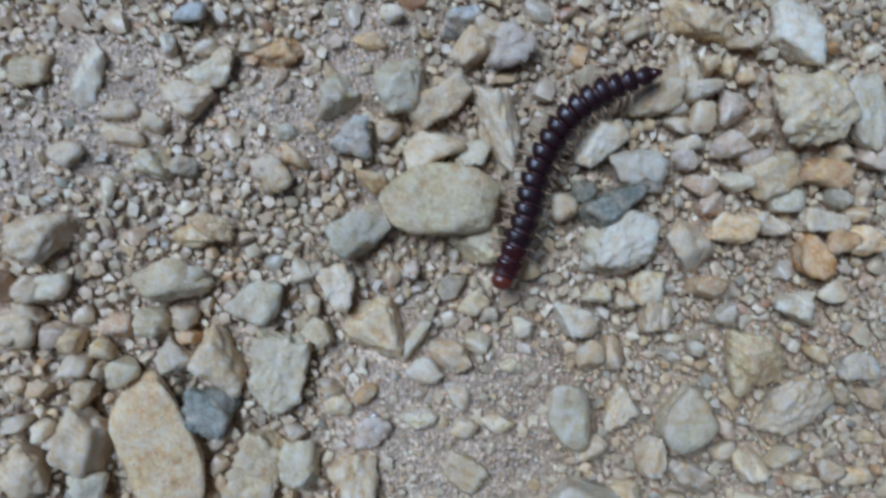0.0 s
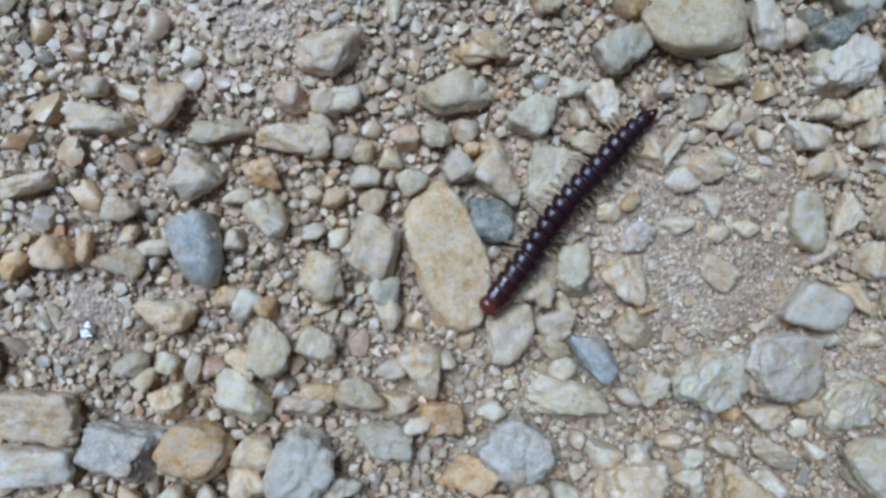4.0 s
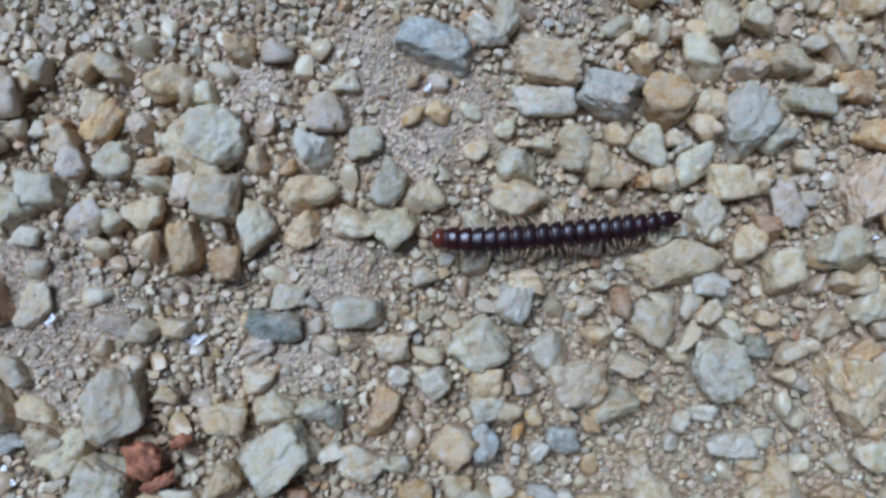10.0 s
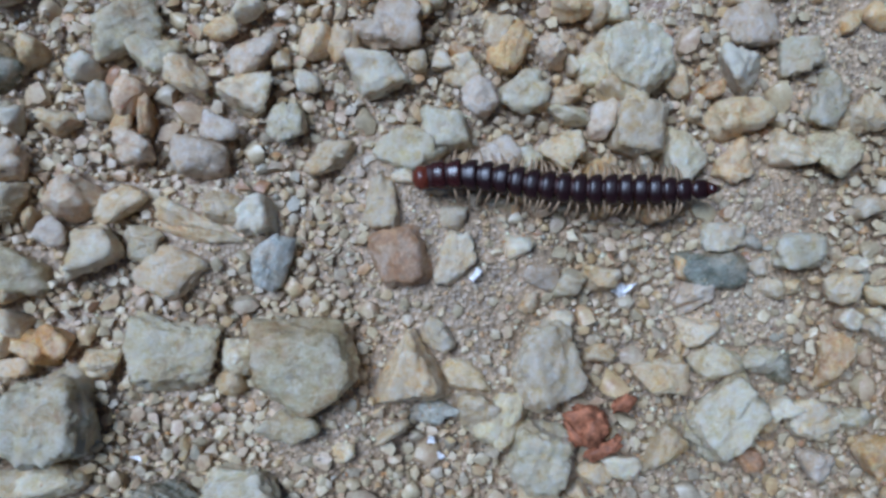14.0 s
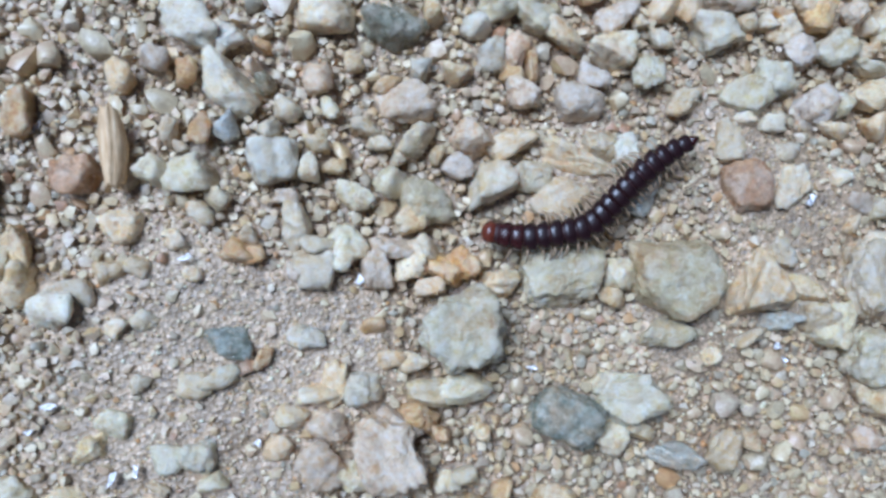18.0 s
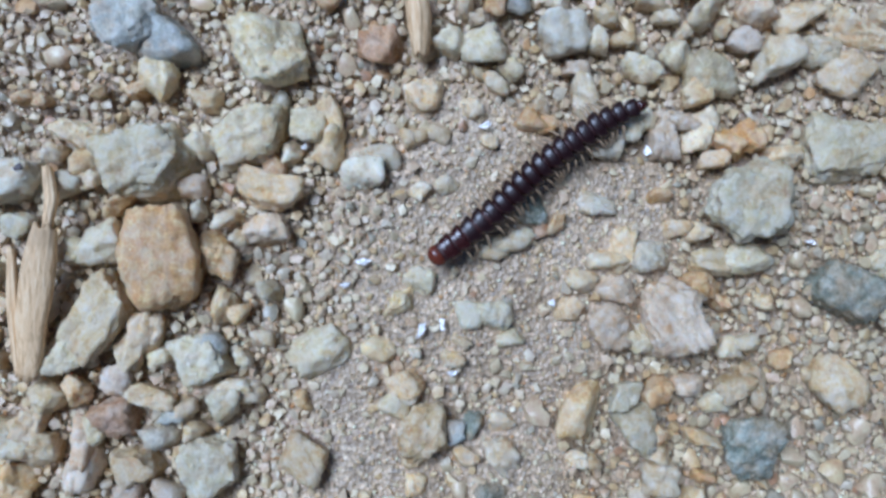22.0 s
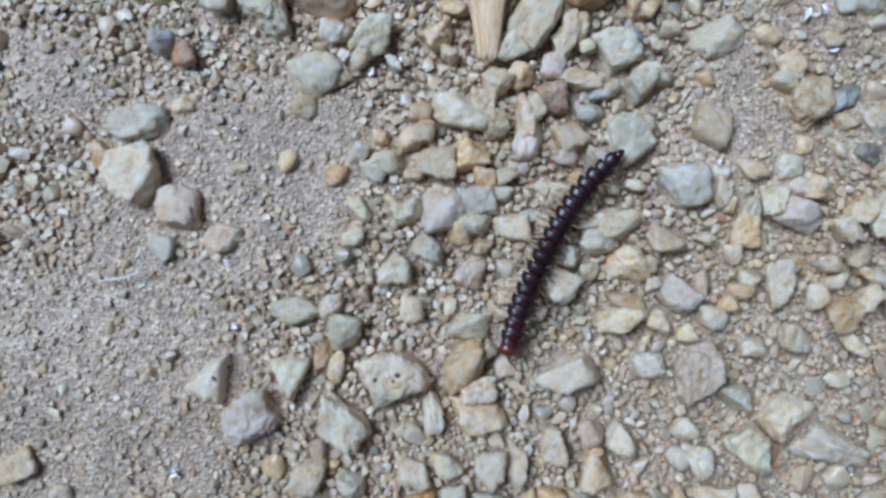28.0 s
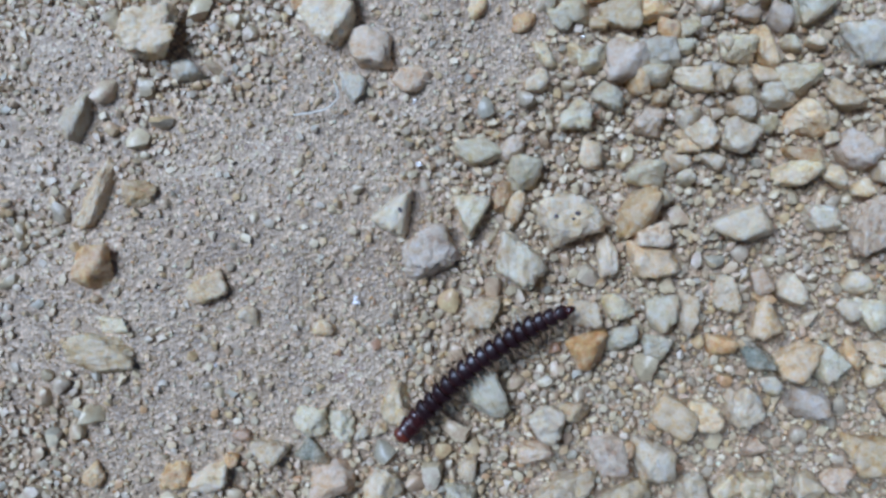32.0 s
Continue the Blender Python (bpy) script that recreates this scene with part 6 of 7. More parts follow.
inclusion(-142.9, -59.3, 1.15)
inclusion(-171.2, -102.1, 0.94)
inclusion(-170.3, -101.6, 0.73)
inclusion(-154.4, -103.8, 0.93)
inclusion(-156.5, -104.0, 0.74)
inclusion(-154.8, -104.2, 0.63)
inclusion(-41.6, -52.6, 0.77)

# ---- the smaller gravel and grit between them ----
STRIP = [(37, -7), (30, -10), (13, -17), (10, -22), (4, -40), (-5, -48), (-20, -55), (-34, -58), (-55, -53), (-72, -52), (-92, -61), (-110, -64), (-125, -73), (-140, -80), (-148, -95), (-162, -108)]


def scatter(name, label, mat, sizes, tries, cuts, planes, count, keep, seed, fill=0.9, lift=0.0):
    """Fills the gaps between the stones already lying, largest first, and joins the pieces into one mesh."""
    r = np.random.default_rng(seed)
    cell = 3.0
    grid = {}
    for x, y, rad, a, b, th in PLACED:
        for i in range(int((x - a - 3) // cell), int((x + a + 3) // cell) + 1):
            for j in range(int((y - a - 3) // cell), int((y + a + 3) // cell) + 1):
                grid.setdefault((i, j), []).append((x, y, a, b, math.cos(th), math.sin(th)))
    strip = np.array(STRIP, float)
    put = []
    for size in sizes:
        n = 0
        xy = np.stack([r.uniform(-225, 95, tries), r.uniform(-160, 42, tries)], 1)
        d = np.abs(xy[:, None] - strip[None]) / np.array([47.0, 29.0])
        d = np.maximum(d[:, :, 0], d[:, :, 1]).min(1)
        p = np.clip((1.25 - d) / 0.22, 0, 1)
        inside = p > 0
        xy, p = xy[inside], p[inside]
        p *= 1 - (1 - keep) * BARE_MAP[(xy[:, 1] + 198).astype(int), (xy[:, 0] + 272).astype(int)]
        ok = r.uniform(size=len(p)) < p
        for x, y in xy[ok]:
            s = size * r.uniform(0.8, 1.2)
            rad = s / 2
            free = True
            for ox, oy, a, b, c, w in grid.get((int(x // cell), int(y // cell)), ()):
                dx, dy = x - ox, y - oy
                u, v = (dx * c + dy * w) / (a + rad * fill), (-dx * w + dy * c) / (b + rad * fill)
                if u * u + v * v < 1:
                    free = False
                    break
            if not free:
                continue
            for i in range(int((x - rad - 1.3) // cell), int((x + rad + 1.3) // cell) + 1):
                for j in range(int((y - rad - 1.3) // cell), int((y + rad + 1.3) // cell) + 1):
                    grid.setdefault((i, j), []).append((x, y, rad * 0.9, rad * 0.9, 1.0, 0.0))
            put.append((x, y, s))
            n += 1
            if n >= count:
                break
    moulds = [chip(cuts, planes, 0.42, 0.04 if cuts > 1 else 0.0, (), 15.0) for _ in range(24)]
    face = BALL[cuts][1]
    nv = len(BALL[cuts][0])
    V = np.empty((len(put) * nv, 3))
    for k, (x, y, s) in enumerate(put):
        m = moulds[int(r.integers(24))]
        a = r.uniform(0, 6.283)
        sx, sy, sz = s / 2 * r.uniform(0.9, 1.25), s / 2 * r.uniform(0.75, 1.0), s / 2 * r.uniform(0.6, 0.95)
        px, py, pz = m[:, 0] * sx, m[:, 1] * sy, m[:, 2] * sz
        ta = r.uniform(-0.35, 0.35)
        px, pz = px * math.cos(ta) - pz * math.sin(ta), px * math.sin(ta) + pz * math.cos(ta)
        z = swell(x, y) / MM + lift * r.uniform(0.0, 1.0) * (1 - bareness(x, y)) + sz * r.uniform(-0.05, 0.55)
        V[k * nv:(k + 1) * nv] = np.stack([x + px * math.cos(a) - py * math.sin(a), y + px * math.sin(a) + py * math.cos(a), z + pz], 1)
    F = (face[None] + (np.arange(len(put)) * nv)[:, None, None]).reshape(-1, 3)
    me = mesh_from(name, V * MM, F, mat, cuts > 1)
    me.set_sharp_from_angle(angle=radians(38))
    tagged(new(name, me), label, "gravel", kind="stuff")
    for x, y, s in put:
        PLACED.append((x, y, s / 2, s / 2, s / 2, 0.0))


scatter("fine_gravel", "fine mixed gravel of cream, grey and tan chips", M_GRAVEL, (2.2, 1.7, 1.3), 60000, 2, 8, 480, 0.01, 5, 0.88, 0.7)
scatter("coarse_grit", "coarse sandy grit between the gravel stones", M_GRIT, (0.95, 0.7, 0.52, 0.4), 200000, 1, 7, 14000, 0.06, 6, 0.60, 1.0)


OCT_V = np.array([(1, 0, 0), (-1, 0, 0), (0, 1, 0), (0, -1, 0), (0, 0, 1), (0, 0, -1)], float)
OCT_F = np.array([(0, 2, 4), (2, 1, 4), (1, 3, 4), (3, 0, 4), (2, 0, 5), (1, 2, 5), (3, 1, 5), (0, 3, 5)])


def grains(name, label, at, s, r):
    """Angular grains of half-size s round the places at (mm), each turned at random, joined into one mesh."""
    n = len(at)
    q = r.normal(size=(n, 4))
    q /= np.linalg.norm(q, axis=1)[:, None]
    w, x, y, z = q.T
    R = np.stack([np.stack([1 - 2 * (y * y + z * z), 2 * (x * y - z * w), 2 * (x * z + y * w)], 1),
                  np.stack([2 * (x * y + z * w), 1 - 2 * (x * x + z * z), 2 * (y * z - x * w)], 1),
                  np.stack([2 * (x * z - y * w), 2 * (y * z + x * w), 1 - 2 * (x * x + y * y)], 1)], 1)
    body = OCT_V[None] * (s[:, None] * r.uniform(0.7, 1.25, (n, 3)))[:, None, :]
    V = np.einsum("nij,nkj->nki", R, body) + at[:, None, :]
    F = (OCT_F[None] + (np.arange(n) * 6)[:, None, None]).reshape(-1, 3)
    tagged(new(name, mesh_from(name, V.reshape(-1, 3) * MM, F, M_GRAIN, False)), label, "sand", kind="stuff")


def scatter_grains():
    """Single coarse sand grains strewn over everything that is bare."""
    r = np.random.default_rng(21)
    n = 200000
    strip = np.array(STRIP, float)
    xy = np.stack([r.uniform(-215, 88, n), r.uniform(-150, 32, n)], 1)
    d = np.abs(xy[:, None] - strip[None]) / np.array([44.0, 27.0])
    xy = xy[np.maximum(d[:, :, 0], d[:, :, 1]).min(1) < 1.1]
    n = len(xy)
    s = 0.10 + 0.30 * r.power(0.8, n) * r.uniform(0.4, 1, n)
    s *= 1 - 0.3 * BARE_MAP[(xy[:, 1] + 198).astype(int), (xy[:, 0] + 272).astype(int)]
    h = np.array([swell(a, b) for a, b in xy]) / MM
    grains("sand_grains", "loose coarse sand grains of mixed colours", np.concatenate([xy, (h + s * 0.15)[:, None]], 1), s, r)


def dust_stones():
    """Fine grains that cling to the upper faces of the stones, in patches."""
    r = np.random.default_rng(22)
    at = []
    for ob in STONES:
        m = np.array(ob.matrix_world)
        v = np.array([p.co[:] for p in ob.data.vertices if p.normal.z > 0.0])
        w = (v @ m[:3, :3].T + m[:3, 3]) / MM
        size = max(ob.dimensions.x, ob.dimensions.y) / MM
        k = int(r.uniform(1.0, 4.0) * size * size)
        if not len(w) or not k:
            continue
        mid = w[r.integers(len(w))]
        near = np.exp(-((w[:, :2] - mid[:2]) ** 2).sum(1) / (0.35 * size) ** 2) + 0.12 + 1.5 * np.exp(-np.abs(w[:, 2] + 0.3) / 0.5)
        pick = w[r.choice(len(w), k, p=near / near.sum())]
        at.append(pick + r.normal(size=pick.shape) * (0.10, 0.10, 0.0))
    at = np.concatenate(at)
    grains("clinging_grains", "fine pale sand grains clinging to the stones", at, 0.035 + 0.075 * r.power(0.8, len(at)) * r.uniform(0.3, 1, len(at)), r)


scatter_grains()
dust_stones()

# ---- mica, straw, husks and fibres ----


def part(name, bm, mat, parent=None, label=""):
    me = bpy.data.meshes.new(name)
    bm.to_mesh(me)
    bm.free()
    for m in mat if isinstance(mat, (list, tuple)) else [mat]:
        me.materials.append(m)
    me.shade_smooth()
    ob = new(name, me)
    if parent:
        ob.parent = parent
    return tagged(ob, label) if label else ob


def mica_flake(x, y, size, tilt, turn):
    """A thin six-sided cleavage plate that stands out of the sand."""
    bm = bmesh.new()
    n = 4 + turn % 3
    wear = [0.80 + 0.42 * math.sin(i * 2.3 + x) for i in range(n)]
    ring = [(math.cos(6.283 * i / n) * size * 0.62 * w, math.sin(6.283 * i / n) * size * 0.44 * w) for i, w in enumerate(wear)]
    lo = [bm.verts.new((a * MM, b * MM, -0.05 * MM)) for a, b in ring]
    hi = [bm.verts.new((a * 0.93 * MM, b * 0.93 * MM, 0.05 * MM)) for a, b in ring]
    bm.faces.new(lo[::-1])
    bm.faces.new(hi)
    for i in range(n):
        bm.faces.new((lo[i], lo[(i + 1) % n], hi[(i + 1) % n], hi[i]))
    ob = part("mica_flake", bm, M_MICA)
    ob.data.shade_flat()
    ob.matrix_world = pose(x * MM, y * MM, swell(x, y) + MM * 0.85, -5 - 0.3 * tilt, -18 + 0.25 * tilt, 0) @ pose(0, 0, 0, 0, 0, turn)
    tagged(ob, "glinting silvery mica flake among sand grains", "mica flake", group="mica flakes")


mica_flake(-7.4, -27.5, 0.87, 32, 15)
mica_flake(11.9, -9.4, 0.65, 8, 42)
mica_flake(35.8, -19.8, 0.73, 8, 144)
mica_flake(-7.6, -28.0, 1.10, 35, 104)
mica_flake(21.1, -50.2, 0.81, 3, 16)
mica_flake(23.3, -51.0, 0.74, 14, 77)
mica_flake(-14.0, -25.7, 0.46, 25, 86)
mica_flake(-42.3, -58.9, 1.57, 12, 28)
mica_flake(-57.9, -69.1, 1.05, 28, 132)
mica_flake(-4.8, -76.6, 1.46, 3, 20)
mica_flake(-22.2, -36.7, 1.05, 19, 70)
mica_flake(-79.0, -41.8, 1.58, 35, 93)
mica_flake(-54.0, -57.0, 1.07, 17, 77)
mica_flake(-43.0, -58.8, 1.55, 27, 105)
mica_flake(-46.5, -65.3, 0.68, 8, 132)
mica_flake(-79.6, -68.9, 0.97, 30, 172)
mica_flake(-117.2, -46.6, 1.29, 31, 51)
mica_flake(-110.8, -73.5, 0.90, 14, 116)
mica_flake(-95.4, -38.3, 1.44, 26, 125)
mica_flake(-57.3, -70.5, 0.74, 35, 52)
mica_flake(-116.7, -68.0, 1.23, 37, 0)
mica_flake(-118.3, -69.8, 0.82, 4, 175)
mica_flake(-151.6, -74.1, 1.23, 37, 53)
mica_flake(-112.5, -73.8, 1.13, 7, 56)
mica_flake(-97.6, -94.5, 1.07, 3, 160)
mica_flake(-101.8, -72.3, 0.99, 27, 105)
mica_flake(-93.2, -60.7, 1.00, 11, 84)
mica_flake(-120.9, -58.4, 0.82, 9, 139)
mica_flake(-106.3, -57.8, 0.98, 20, 5)
mica_flake(-151.3, -73.9, 0.92, 11, 127)
mica_flake(-110.2, -77.4, 0.89, 11, 16)
mica_flake(-122.1, -86.8, 0.81, 25, 118)
mica_flake(-167.3, -79.2, 0.49, 21, 167)
mica_flake(-169.5, -91.7, 0.56, 37, 37)
mica_flake(-154.1, -74.8, 0.94, 25, 113)
mica_flake(-156.4, -73.1, 1.03, 11, 53)
mica_flake(-169.4, -97.9, 0.77, 20, 133)
mica_flake(-176.3, -110.8, 0.68, 13, 129)
mica_flake(-152.5, -86.3, 0.60, 26, 39)
mica_flake(-176.3, -111.2, 0.81, 16, 149)
mica_flake(-190.7, -116.8, 0.55, 34, 118)


def mica_dust():
    """Specks of mica too small to count, each a thin plate."""
    r = np.random.default_rng(31)
    n = 9000
    xy = np.stack([r.uniform(-205, 80, n), r.uniform(-142, 26, n)], 1)
    d = np.abs(xy[:, None] - np.array(STRIP, float)[None]) / np.array([44.0, 27.0])
    xy = xy[np.maximum(d[:, :, 0], d[:, :, 1]).min(1) < 1.1]
    V, F = [], []
    for x, y in xy:
        s = r.uniform(0.03, 0.09)
        a, b, c = r.normal(size=3) * (0.3, 0.3, 3)
        m = Euler((a - 0.18, b - 0.24, c)).to_matrix()
        k = len(V)
        for u, w, h in ((-1, -0.7, -0.06), (1, -0.8, -0.06), (0.9, 0.7, -0.06), (-0.8, 0.9, -0.06), (-1, -0.7, 0.06), (1, -0.8, 0.06), (0.9, 0.7, 0.06), (-0.8, 0.9, 0.06)):
            p = m @ Vector((u * s, w * s, h * s * 2))
            V.append(((x + p.x) * MM, (y + p.y) * MM, swell(x, y) + (p.z + r.uniform(0.3, 1.1)) * MM))
        F += [(k + 3, k + 2, k + 1, k), (k + 4, k + 5, k + 6, k + 7)] + [(k + i, k + (i + 1) % 4, k + 4 + (i + 1) % 4, k + 4 + i) for i in range(4)]
    me = bpy.data.meshes.new("mica_dust")
    me.from_pydata(V, [], F)
    me.materials.append(M_MICA)
    tagged(new("mica_dust", me), "tiny glinting mica specks in the sand", "mica", kind="stuff")


mica_dust()


def blade(points, width, thick, twist=0.0, ribs=5, sag=0.25):
    """A strip of dry stalk along points (mm): a shallow gutter with lengthwise ribs and some thickness."""
    bm = bmesh.new()
    pts = [Vector(p) for p in points]
    n, m = 26, 11
    rows = {1: [], -1: []}
    for i in range(n):
        u = i / (n - 1) * (len(pts) - 1)
        k = min(int(u), len(pts) - 2)
        c = pts[k].lerp(pts[k + 1], u - k)
        d = (pts[k + 1] - pts[k]).normalized()
        side = Vector((-d.y, d.x, 0)).normalized()
        up = d.cross(side) * (1 if d.cross(side).z > 0 else -1)
        a = twist * (i / (n - 1) - 0.5)
        side, up = side * math.cos(a) + up * math.sin(a), up * math.cos(a) - side * math.sin(a)
        w = width * (0.55 + 0.45 * math.sin(math.pi * min(max(i / (n - 1) * 0.9 + 0.08, 0), 1)))
        for s in (1, -1):
            row = []
            for j in range(m):
                v = j / (m - 1) * 2 - 1
                rag = 0.10 * width * math.sin(j * 5.1 + i * 0.9) * (1 if i in (0, n - 1) else 0.12)
                h = sag * width * (v * v - 0.5) * -1 + 0.05 * width * math.cos(v * ribs * math.pi) + s * thick / 2
                row.append(bm.verts.new((c + side * v * w / 2 + up * h + d * rag) * MM))
            rows[s].append(row)
    for i in range(n - 1):
        for j in range(m - 1):
            bm.faces.new((rows[1][i][j], rows[1][i][j + 1], rows[1][i + 1][j + 1], rows[1][i + 1][j]))
            bm.faces.new((rows[-1][i][j], rows[-1][i + 1][j], rows[-1][i + 1][j + 1], rows[-1][i][j + 1]))
        for j, q in ((0, 1), (m - 1, -1)):
            f = (rows[1][i][j], rows[1][i + 1][j], rows[-1][i + 1][j], rows[-1][i][j])
            bm.faces.new(f if q > 0 else f[::-1])
    for i in (0, n - 1):
        for j in range(m - 1):
            bm.faces.new((rows[1][i][j], rows[-1][i][j], rows[-1][i][j + 1], rows[1][i][j + 1]))
    bmesh.ops.recalc_face_normals(bm, faces=bm.faces)
    return bm


def fibre(name, points, radius, mat, parent=None):
    """A thin round thread along points (mm)."""
    bm = bmesh.new()
    pts = [Vector(p) for p in points]
    fine = []
    for i in range(len(pts) - 1):
        p0, p1, p2, p3 = pts[max(i - 1, 0)], pts[i], pts[i + 1], pts[min(i + 2, len(pts) - 1)]
        for k in range(6):
            t = k / 6
            fine.append(0.5 * (2 * p1 + (p2 - p0) * t + (2 * p0 - 5 * p1 + 4 * p2 - p3) * t * t + (3 * p1 - p0 - 3 * p2 + p3) * t ** 3))
    fine.append(pts[-1])
    rings = []
    for i, p in enumerate(fine):
        d = (fine[min(i + 1, len(fine) - 1)] - fine[max(i - 1, 0)]).normalized()
        s = d.orthogonal().normalized()
        q = d.cross(s)
        r = radius * (1 - 0.5 * i / len(fine))
        rings.append([bm.verts.new((p + (s * math.cos(a) + q * math.sin(a)) * r) * MM) for a in (0, 1.047, 2.094, 3.142, 4.189, 5.236)])
    for a, b in zip(rings, rings[1:]):
        for i in range(6):
            bm.faces.new((a[i], a[(i + 1) % 6], b[(i + 1) % 6], b[i]))
    bm.faces.new(rings[0][::-1])
    bm.faces.new(rings[-1])
    return part(name, bm, mat, parent)


def crumb(size, seed):
    r = np.random.default_rng(seed)
    bm = bmesh.new()
    bmesh.ops.create_icosphere(bm, subdivisions=3, radius=1)
    for v in bm.verts:
        c = v.co.copy()
        k = 1 + 0.55 * noise.noise(c * 1.7 + Vector((seed, 0, 0))) + 0.3 * noise.noise(c * 5 + Vector((0, seed, 0)))
        v.co = Vector((c.x * size[0], c.y * size[1], c.z * size[2])) * k * MM / 2
    return bm


straw = new("dry_straw")
tagged(straw, "split pale dry straw fragment lying on gravel", "straw")
part("stalk", blade([(-140.7, -63.7, 2.2), (-141.4, -66.9, 2.3), (-142.2, -70.5, 2.2), (-142.9, -75.3, 1.7)], 2.6, 0.25, 0.5), M_STRAW, straw)
part("torn_strip", blade([(-143.6, -65.2, 1.6), (-143.7, -69.5, 1.7), (-143.6, -75.1, 1.4)], 0.9, 0.2, -0.6, 3), M_STRAW, straw)
part("tip", blade([(-140.5, -59.1, 1.7), (-140.2, -61.5, 1.9), (-140.7, -64.4, 2.1)], 1.0, 0.3, 0.3, 3), M_STRAW, straw)
stick = tagged(part("dry_stick", blade([(-111.2, -46.0, 1.3), (-111.0, -48.9, 1.5), (-111.1, -52.0, 1.2)], 2.0, 0.9, 0.2, 3, 0.4), M_STRAW), "short pale dry stick piece lying in gravel", "stick")
tagged(fibre("root_fibre", [(-181.6, -92.3, 0.9), (-179.3, -92.2, 1.3), (-177.7, -91.8, 1.6), (-176.9, -90.8, 1.8), (-177.2, -89.4, 1.9)], 0.12, M_FIBRE), "thin pale curved root fibre on sand", "fibre")
tagged(fibre("root_fibre", [(-65.3, -55.2, 0.7), (-64.0, -54.5, 1.1), (-62.9, -53.6, 1.4)], 0.10, M_TWIG), "thin brown straight twig fibre on sand", "fibre")
husk = new("seed_husk")
tagged(husk, "crumbled reddish brown seed husk between stones", "seed husk")
for i, (x, y, long, wide, high, turn) in enumerate(((-46.6, -68.2, 3.0, 2.2, 1.5, 15), (-45.8, -69.0, 2.4, 1.9, 1.7, 70), (-47.0, -69.2, 2.2, 1.6, 1.2, 120), (-46.1, -67.7, 2.6, 1.0, 1.3, -20),
        (-43.3, -67.2, 1.5, 1.2, 1.4, 30), (-43.9, -67.5, 1.0, 0.7, 1.0, 80), (-45.3, -70.6, 2.6, 1.0, 1.4, 18), (-44.5, -70.3, 1.6, 1.0, 1.5, 40),
        (-45.9, -71.0, 1.4, 0.9, 1.1, -10), (-47.5, -70.0, 1.3, 0.9, 1.0, 60))):
    husk_piece = part("husk_piece", crumb((long, wide, high * 0.7), 3 + i), M_HUSK, husk)
    husk_piece.matrix_world = pose(x * MM, y * MM, (high - 0.55) * MM, 12 - 7 * (i % 4), -10 + 8 * (i % 3), turn)


# ---- the millipede ----
RINGS = 20
LENGTH = 22.0
BACK = 2.35  # height of the body's middle line, mm


def ring_mesh(width, length, front, taper_rear=1.0):
    """One body ring, forward along +x: a narrow collar in front, a swollen glossy rear half with keeled sides."""
    bm = bmesh.new()
    around = 28
    prof = [(0.62, 0.52, 1), (0.52, 0.57, 1), (0.42, 0.60, 1), (0.35, 0.62, 1), (0.29, 0.74, 0), (0.20, 0.85, 0), (0.08, 0.915, 0), (-0.05, 0.95, 0), (-0.18, 0.98, 0),
            (-0.28, 0.995, 0), (-0.36, 1.0, 0), (-0.43, 0.97, 0), (-0.48, 0.88, 0), (-0.50, 0.74, 0), (-0.44, 0.56, 1)]
    rows = []
    for x, r, c in prof:
        r = max(r, front)
        row = []
        for i in range(around):
            a = 6.28318 * i / around
            keel = 1 + (0.16 if not c else 0.0) * abs(math.cos(a)) ** 6
            k = r * (taper_rear + (1 - taper_rear) * (x + 0.5))
            co, si = math.cos(a), math.sin(a)
            y = math.copysign(abs(co) ** 0.8, co) * keel * k * width / 2
            z = math.copysign(abs(si) ** 0.8, si) * k * width / 2 * (0.70 if si > 0 else 0.62)
            row.append(bm.verts.new((x * length * MM - 0.12 * length * MM * (not c) * abs(math.cos(a)) ** 6, y * MM, z * MM)))
        rows.append((row, c))
    for (a, c), (b, e) in zip(rows, rows[1:]):
        for i in range(around):
            f = bm.faces.new((a[i], a[(i + 1) % around], b[(i + 1) % around], b[i]))
            f.material_index = 1 if (c and e) or abs(math.cos(6.28318 * (i + 0.5) / around)) > 0.95 else 0
    bm.faces.new(rows[0][0])
    bm.faces.new(rows[-1][0][::-1])
    bmesh.ops.recalc_face_normals(bm, faces=bm.faces)
    return bm


def leg_mesh(side):
    """A jointed leg that starts at the origin, goes out and up a little, then down to the ground."""
    bm = bmesh.new()
    path = [(0, 0, 0, 0.11), (0.02, 0.38, -0.02, 0.105), (0.05, 0.70, 0.04, 0.095), (0.08, 1.04, -0.10, 0.08), (0.10, 1.28, -0.40, 0.064), (0.12, 1.42, -0.82, 0.044), (0.12, 1.47, -1.06, 0.016)]
    rows = []
    for x, y, z, r in path:
        rows.append([bm.verts.new((x * MM + math.cos(a) * r * MM, side * y * MM, z * MM + math.sin(a) * r * MM)) for a in (0, 1.047, 2.094, 3.142, 4.189, 5.236)])
    for a, b in zip(rows, rows[1:]):
        for i in range(6):
            bm.faces.new((a[i], a[(i + 1) % 6], b[(i + 1) % 6], b[i]))
    bm.faces.new(rows[0][::-1])
    bm.faces.new(rows[-1])
    bmesh.ops.recalc_face_normals(bm, faces=bm.faces)
    return bm


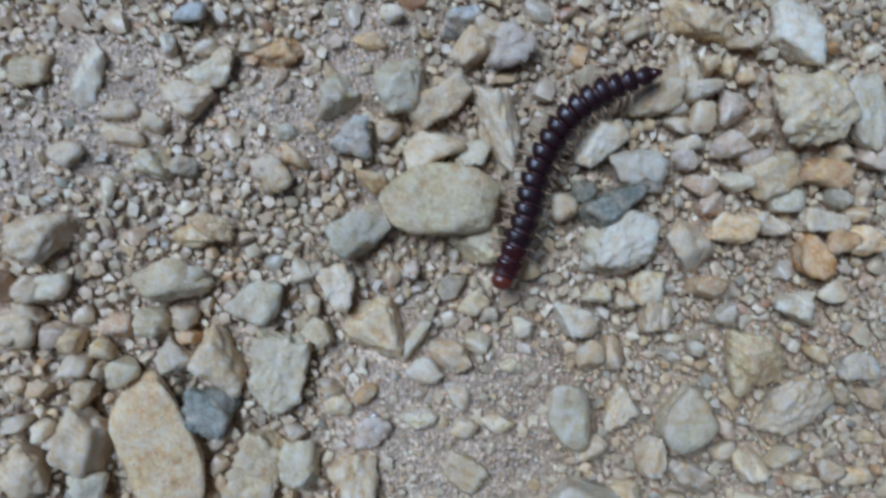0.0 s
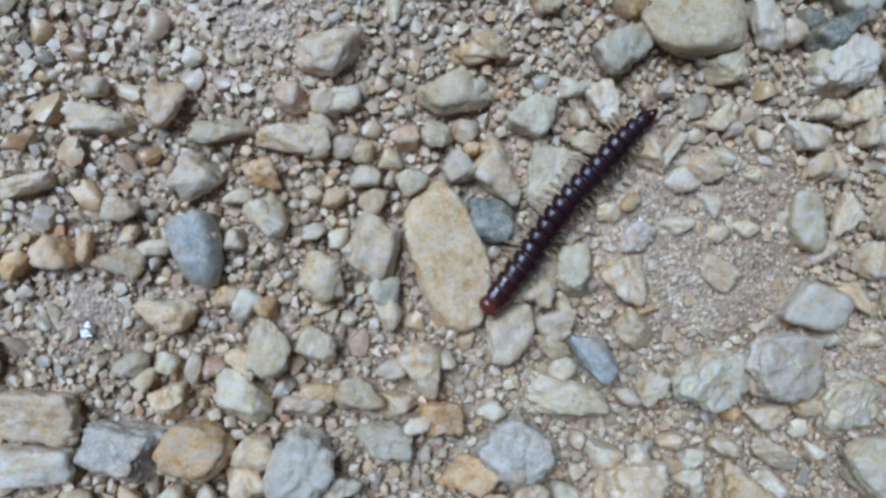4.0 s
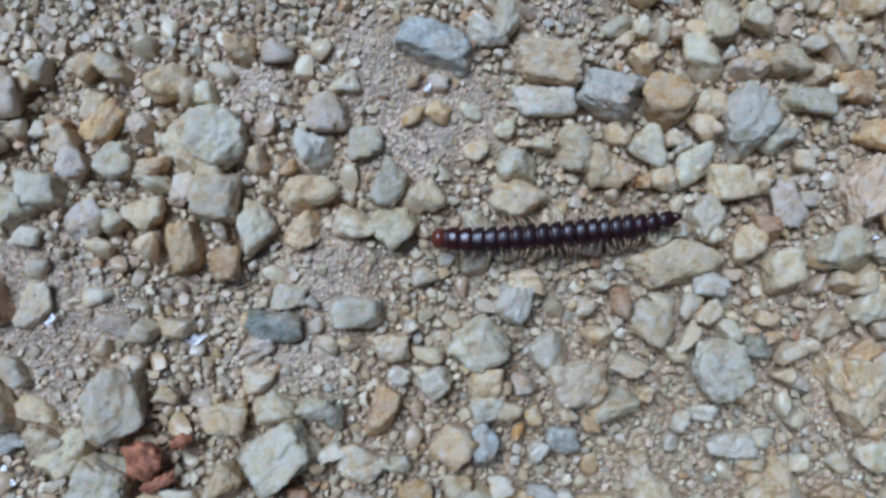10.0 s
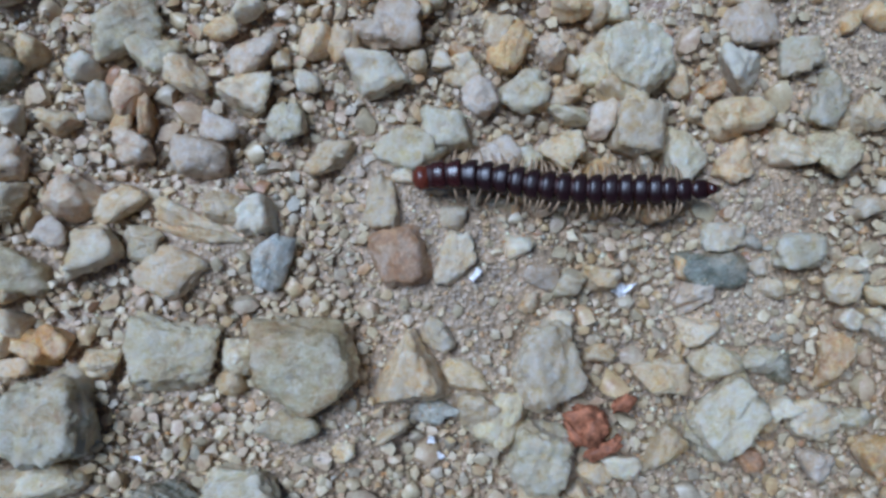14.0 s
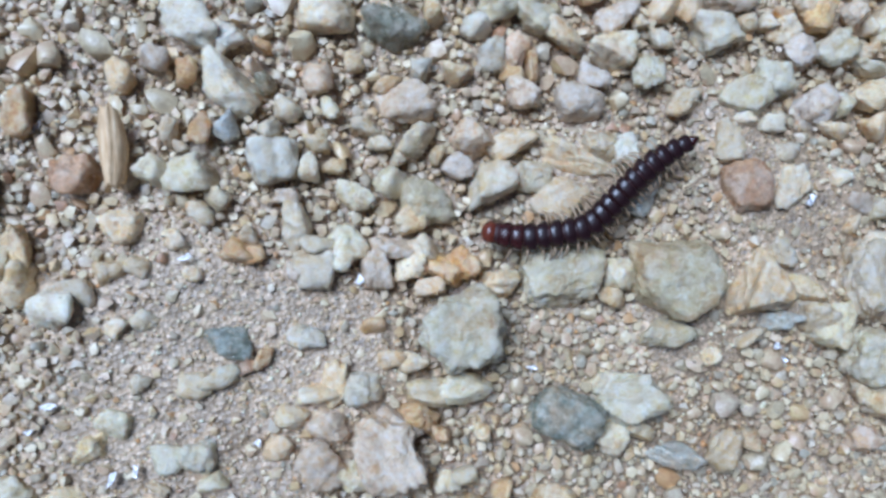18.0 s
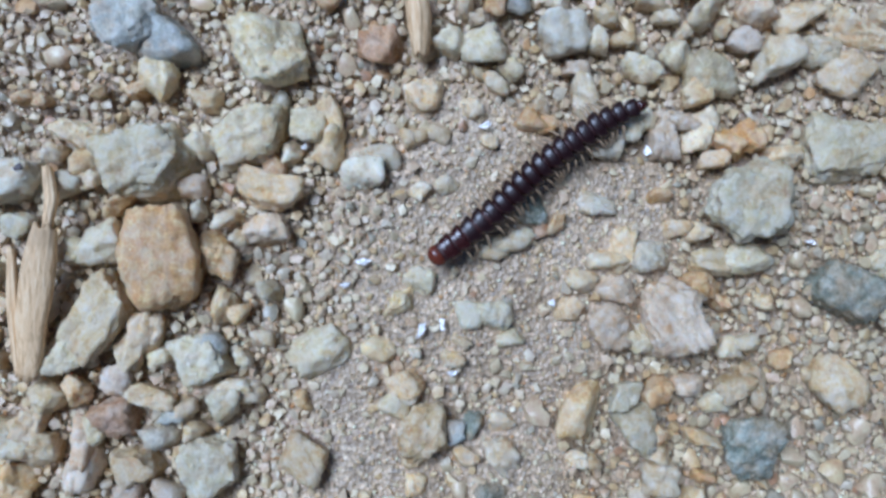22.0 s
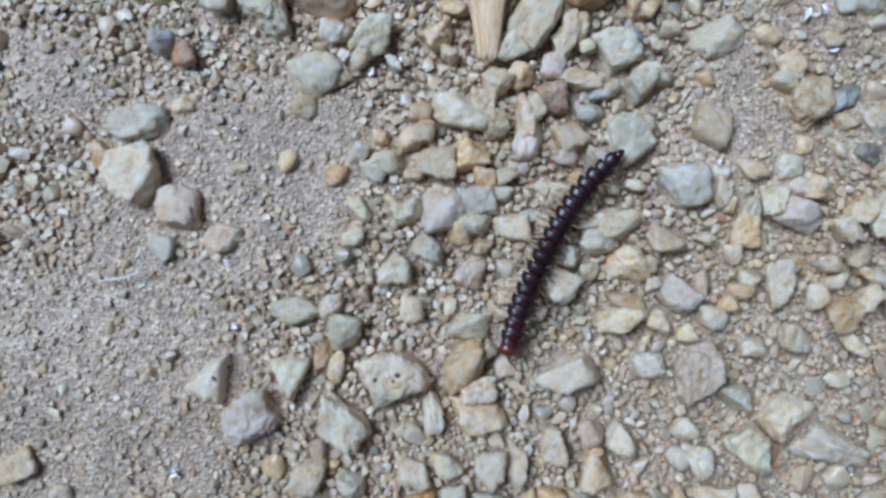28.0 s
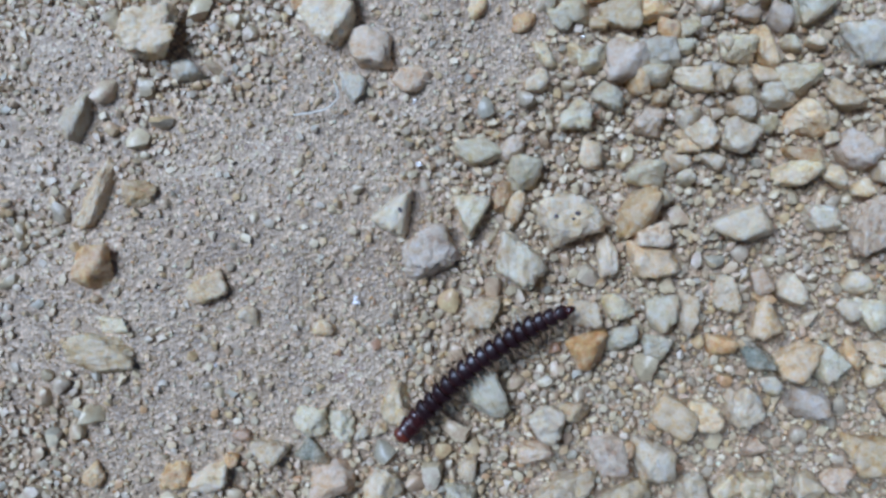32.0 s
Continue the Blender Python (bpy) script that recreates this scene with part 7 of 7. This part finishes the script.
def build_millipede():
    root = new("millipede")
    root.empty_display_size = 0.003
    tagged(root, "dark purplish brown glossy millipede crawling over gravel", "millipede")
    pieces, legs = [], []
    pitch = LENGTH / RINGS
    mesh_leg = {}
    for s in (1, -1):
        me = bpy.data.meshes.new("leg")
        b = leg_mesh(s)
        b.to_mesh(me)
        b.free()
        me.materials.append(M_LEG)
        me.shade_smooth()
        mesh_leg[s] = me
    for k in range(RINGS):
        if k == 0:
            bm = bmesh.new()
            bmesh.ops.create_uvsphere(bm, u_segments=24, v_segments=16, radius=0.5 * MM)
            for v in bm.verts:
                x, y, z = v.co
                v.co = (x * 1.5 * (0.85 if x > 0 else 1.25), y * 1.80 * (1 - 0.12 * max(x / MM, 0)), z * 1.3 - 0.10 * MM * max(x / MM, 0))
            ob = part("head", bm, M_HEAD, root, "orange-brown rounded head")
            for s in (1, -1):
                fibre("antenna", [(0.40, 0.34 * s, -0.1), (0.72, 0.58 * s, -0.15), (0.92, 0.72 * s, -0.45), (1.0, 0.76 * s, -0.9)], 0.06, M_LEG, ob)
                e = bmesh.new()
                bmesh.ops.create_icosphere(e, subdivisions=2, radius=0.10 * MM)
                eye = part("eye_patch", e, M_RING, ob)
                eye.location = (0.28 * MM, 0.66 * s * MM, 0.26 * MM)
        elif k == RINGS - 1:
            bm = bmesh.new()
            bmesh.ops.create_cone(bm, cap_ends=True, segments=24, radius1=0.60 * MM, radius2=0.22 * MM, depth=1.0 * MM)
            bmesh.ops.rotate(bm, verts=bm.verts, matrix=Matrix.Rotation(radians(-90), 3, "Y"))
            bmesh.ops.bevel(bm, geom=[e for e in bm.edges], offset=0.05 * MM, segments=2, affect="EDGES", clamp_overlap=True)
            ob = part("tail_spike", bm, M_FRONT, root, "pointed reddish tail end")
        else:
            wide = 1.97 * min(1.0, 0.90 + 0.035 * k) * (1.0 if k < 15 else (1.0, 0.95, 0.87, 0.74)[k - 15])
            tone = M_FRONT if k <= 2 else M_RING
            ob = part("body_ring", ring_mesh(wide, pitch * 1.02, (0.0, 0.90, 0.85, 0.80, 0.76, 0.72)[k] if k < 6 else 0.0, 0.86 if k >= 16 else 1.0), (tone, M_COLLAR), root, "reddish brown front ring" if k <= 2 else "")
            pairs = 0 if k == 1 else 1 if k <= 4 else 0 if k >= 18 else 2
            for q in range(pairs):
                for s in (1, -1):
                    leg = new("leg", mesh_leg[s])
                    leg.parent = ob
                    at = Vector(((0.22 - 0.44 * q if pairs == 2 else 0.0) * pitch, s * 0.30 * wide, -0.22 * wide)) * MM
                    legs.append((leg, at, s, k * 2 + q))
        pieces.append(ob)
    return root, pieces, legs


MILLIPEDE, PIECES, LEGS = build_millipede()


def along(points, n):
    """n places at even steps along a smooth line through points, and the way there."""
    fine = []
    for i in range(len(points) - 1):
        p0, p1, p2, p3 = points[max(i - 1, 0)], points[i], points[i + 1], points[min(i + 2, len(points) - 1)]
        for k in range(10):
            t = k / 10
            fine.append(0.5 * (2 * p1 + (p2 - p0) * t + (2 * p0 - 5 * p1 + 4 * p2 - p3) * t * t + (3 * p1 - p0 - 3 * p2 + p3) * t ** 3))
    fine.append(points[-1].copy())
    at = [0.0]
    for a, b in zip(fine, fine[1:]):
        at.append(at[-1] + (b - a).length)
    out = []
    for k in range(n):
        s = at[-1] * (k + 0.5) / n
        i = next(j for j in range(1, len(at)) if at[j] >= s)
        out.append(fine[i - 1].lerp(fine[i], (s - at[i - 1]) / max(at[i] - at[i - 1], 1e-9)))
    return out


def motions():
    """The body follows its track; each ring turns along it, and the legs swing in waves that run forward."""
    roots, rows = [], [[] for _ in PIECES]
    for t, points in sorted(CURVES.items()):
        places = along(points, RINGS)
        mid = places[RINGS // 2]
        ahead = places[RINGS // 2 - 3] - places[RINGS // 2 + 3]
        base = pose(mid.x * MM, mid.y * MM, 0, 0, 0, math.degrees(math.atan2(ahead.y, ahead.x)))
        roots.append((t, base))
        back = base.inverted()
        for k, p in enumerate(places):
            d = places[max(k - 1, 0)] - places[min(k + 1, RINGS - 1)]
            z = BACK + 0.22 * math.sin(p.x * 0.55 + p.y * 0.35) + (-0.25 if k == 0 else 0)
            nod = -6 * math.cos(p.x * 0.55 + p.y * 0.35) if 0 < k < RINGS - 1 else 0
            rows[k].append((t, back @ pose(p.x * MM, p.y * MM, z * MM, 0, nod, math.degrees(math.atan2(d.y, d.x)))))
    walk(MILLIPEDE, roots)
    for ob, r in zip(PIECES, rows):
        walk(ob, r)
    for leg, at, s, order in LEGS:
        r = []
        for i in range(129):
            t = i * 0.25
            a = 6.28318 * (t / 1.1 + order / 9.0 + (0.5 if s < 0 else 0))
            r.append((t, Matrix.Translation(at) @ pose(0, 0, 0, 7 * s * max(math.cos(a), 0), 0, 20 * math.sin(a))))
        walk(leg, r)


motions()
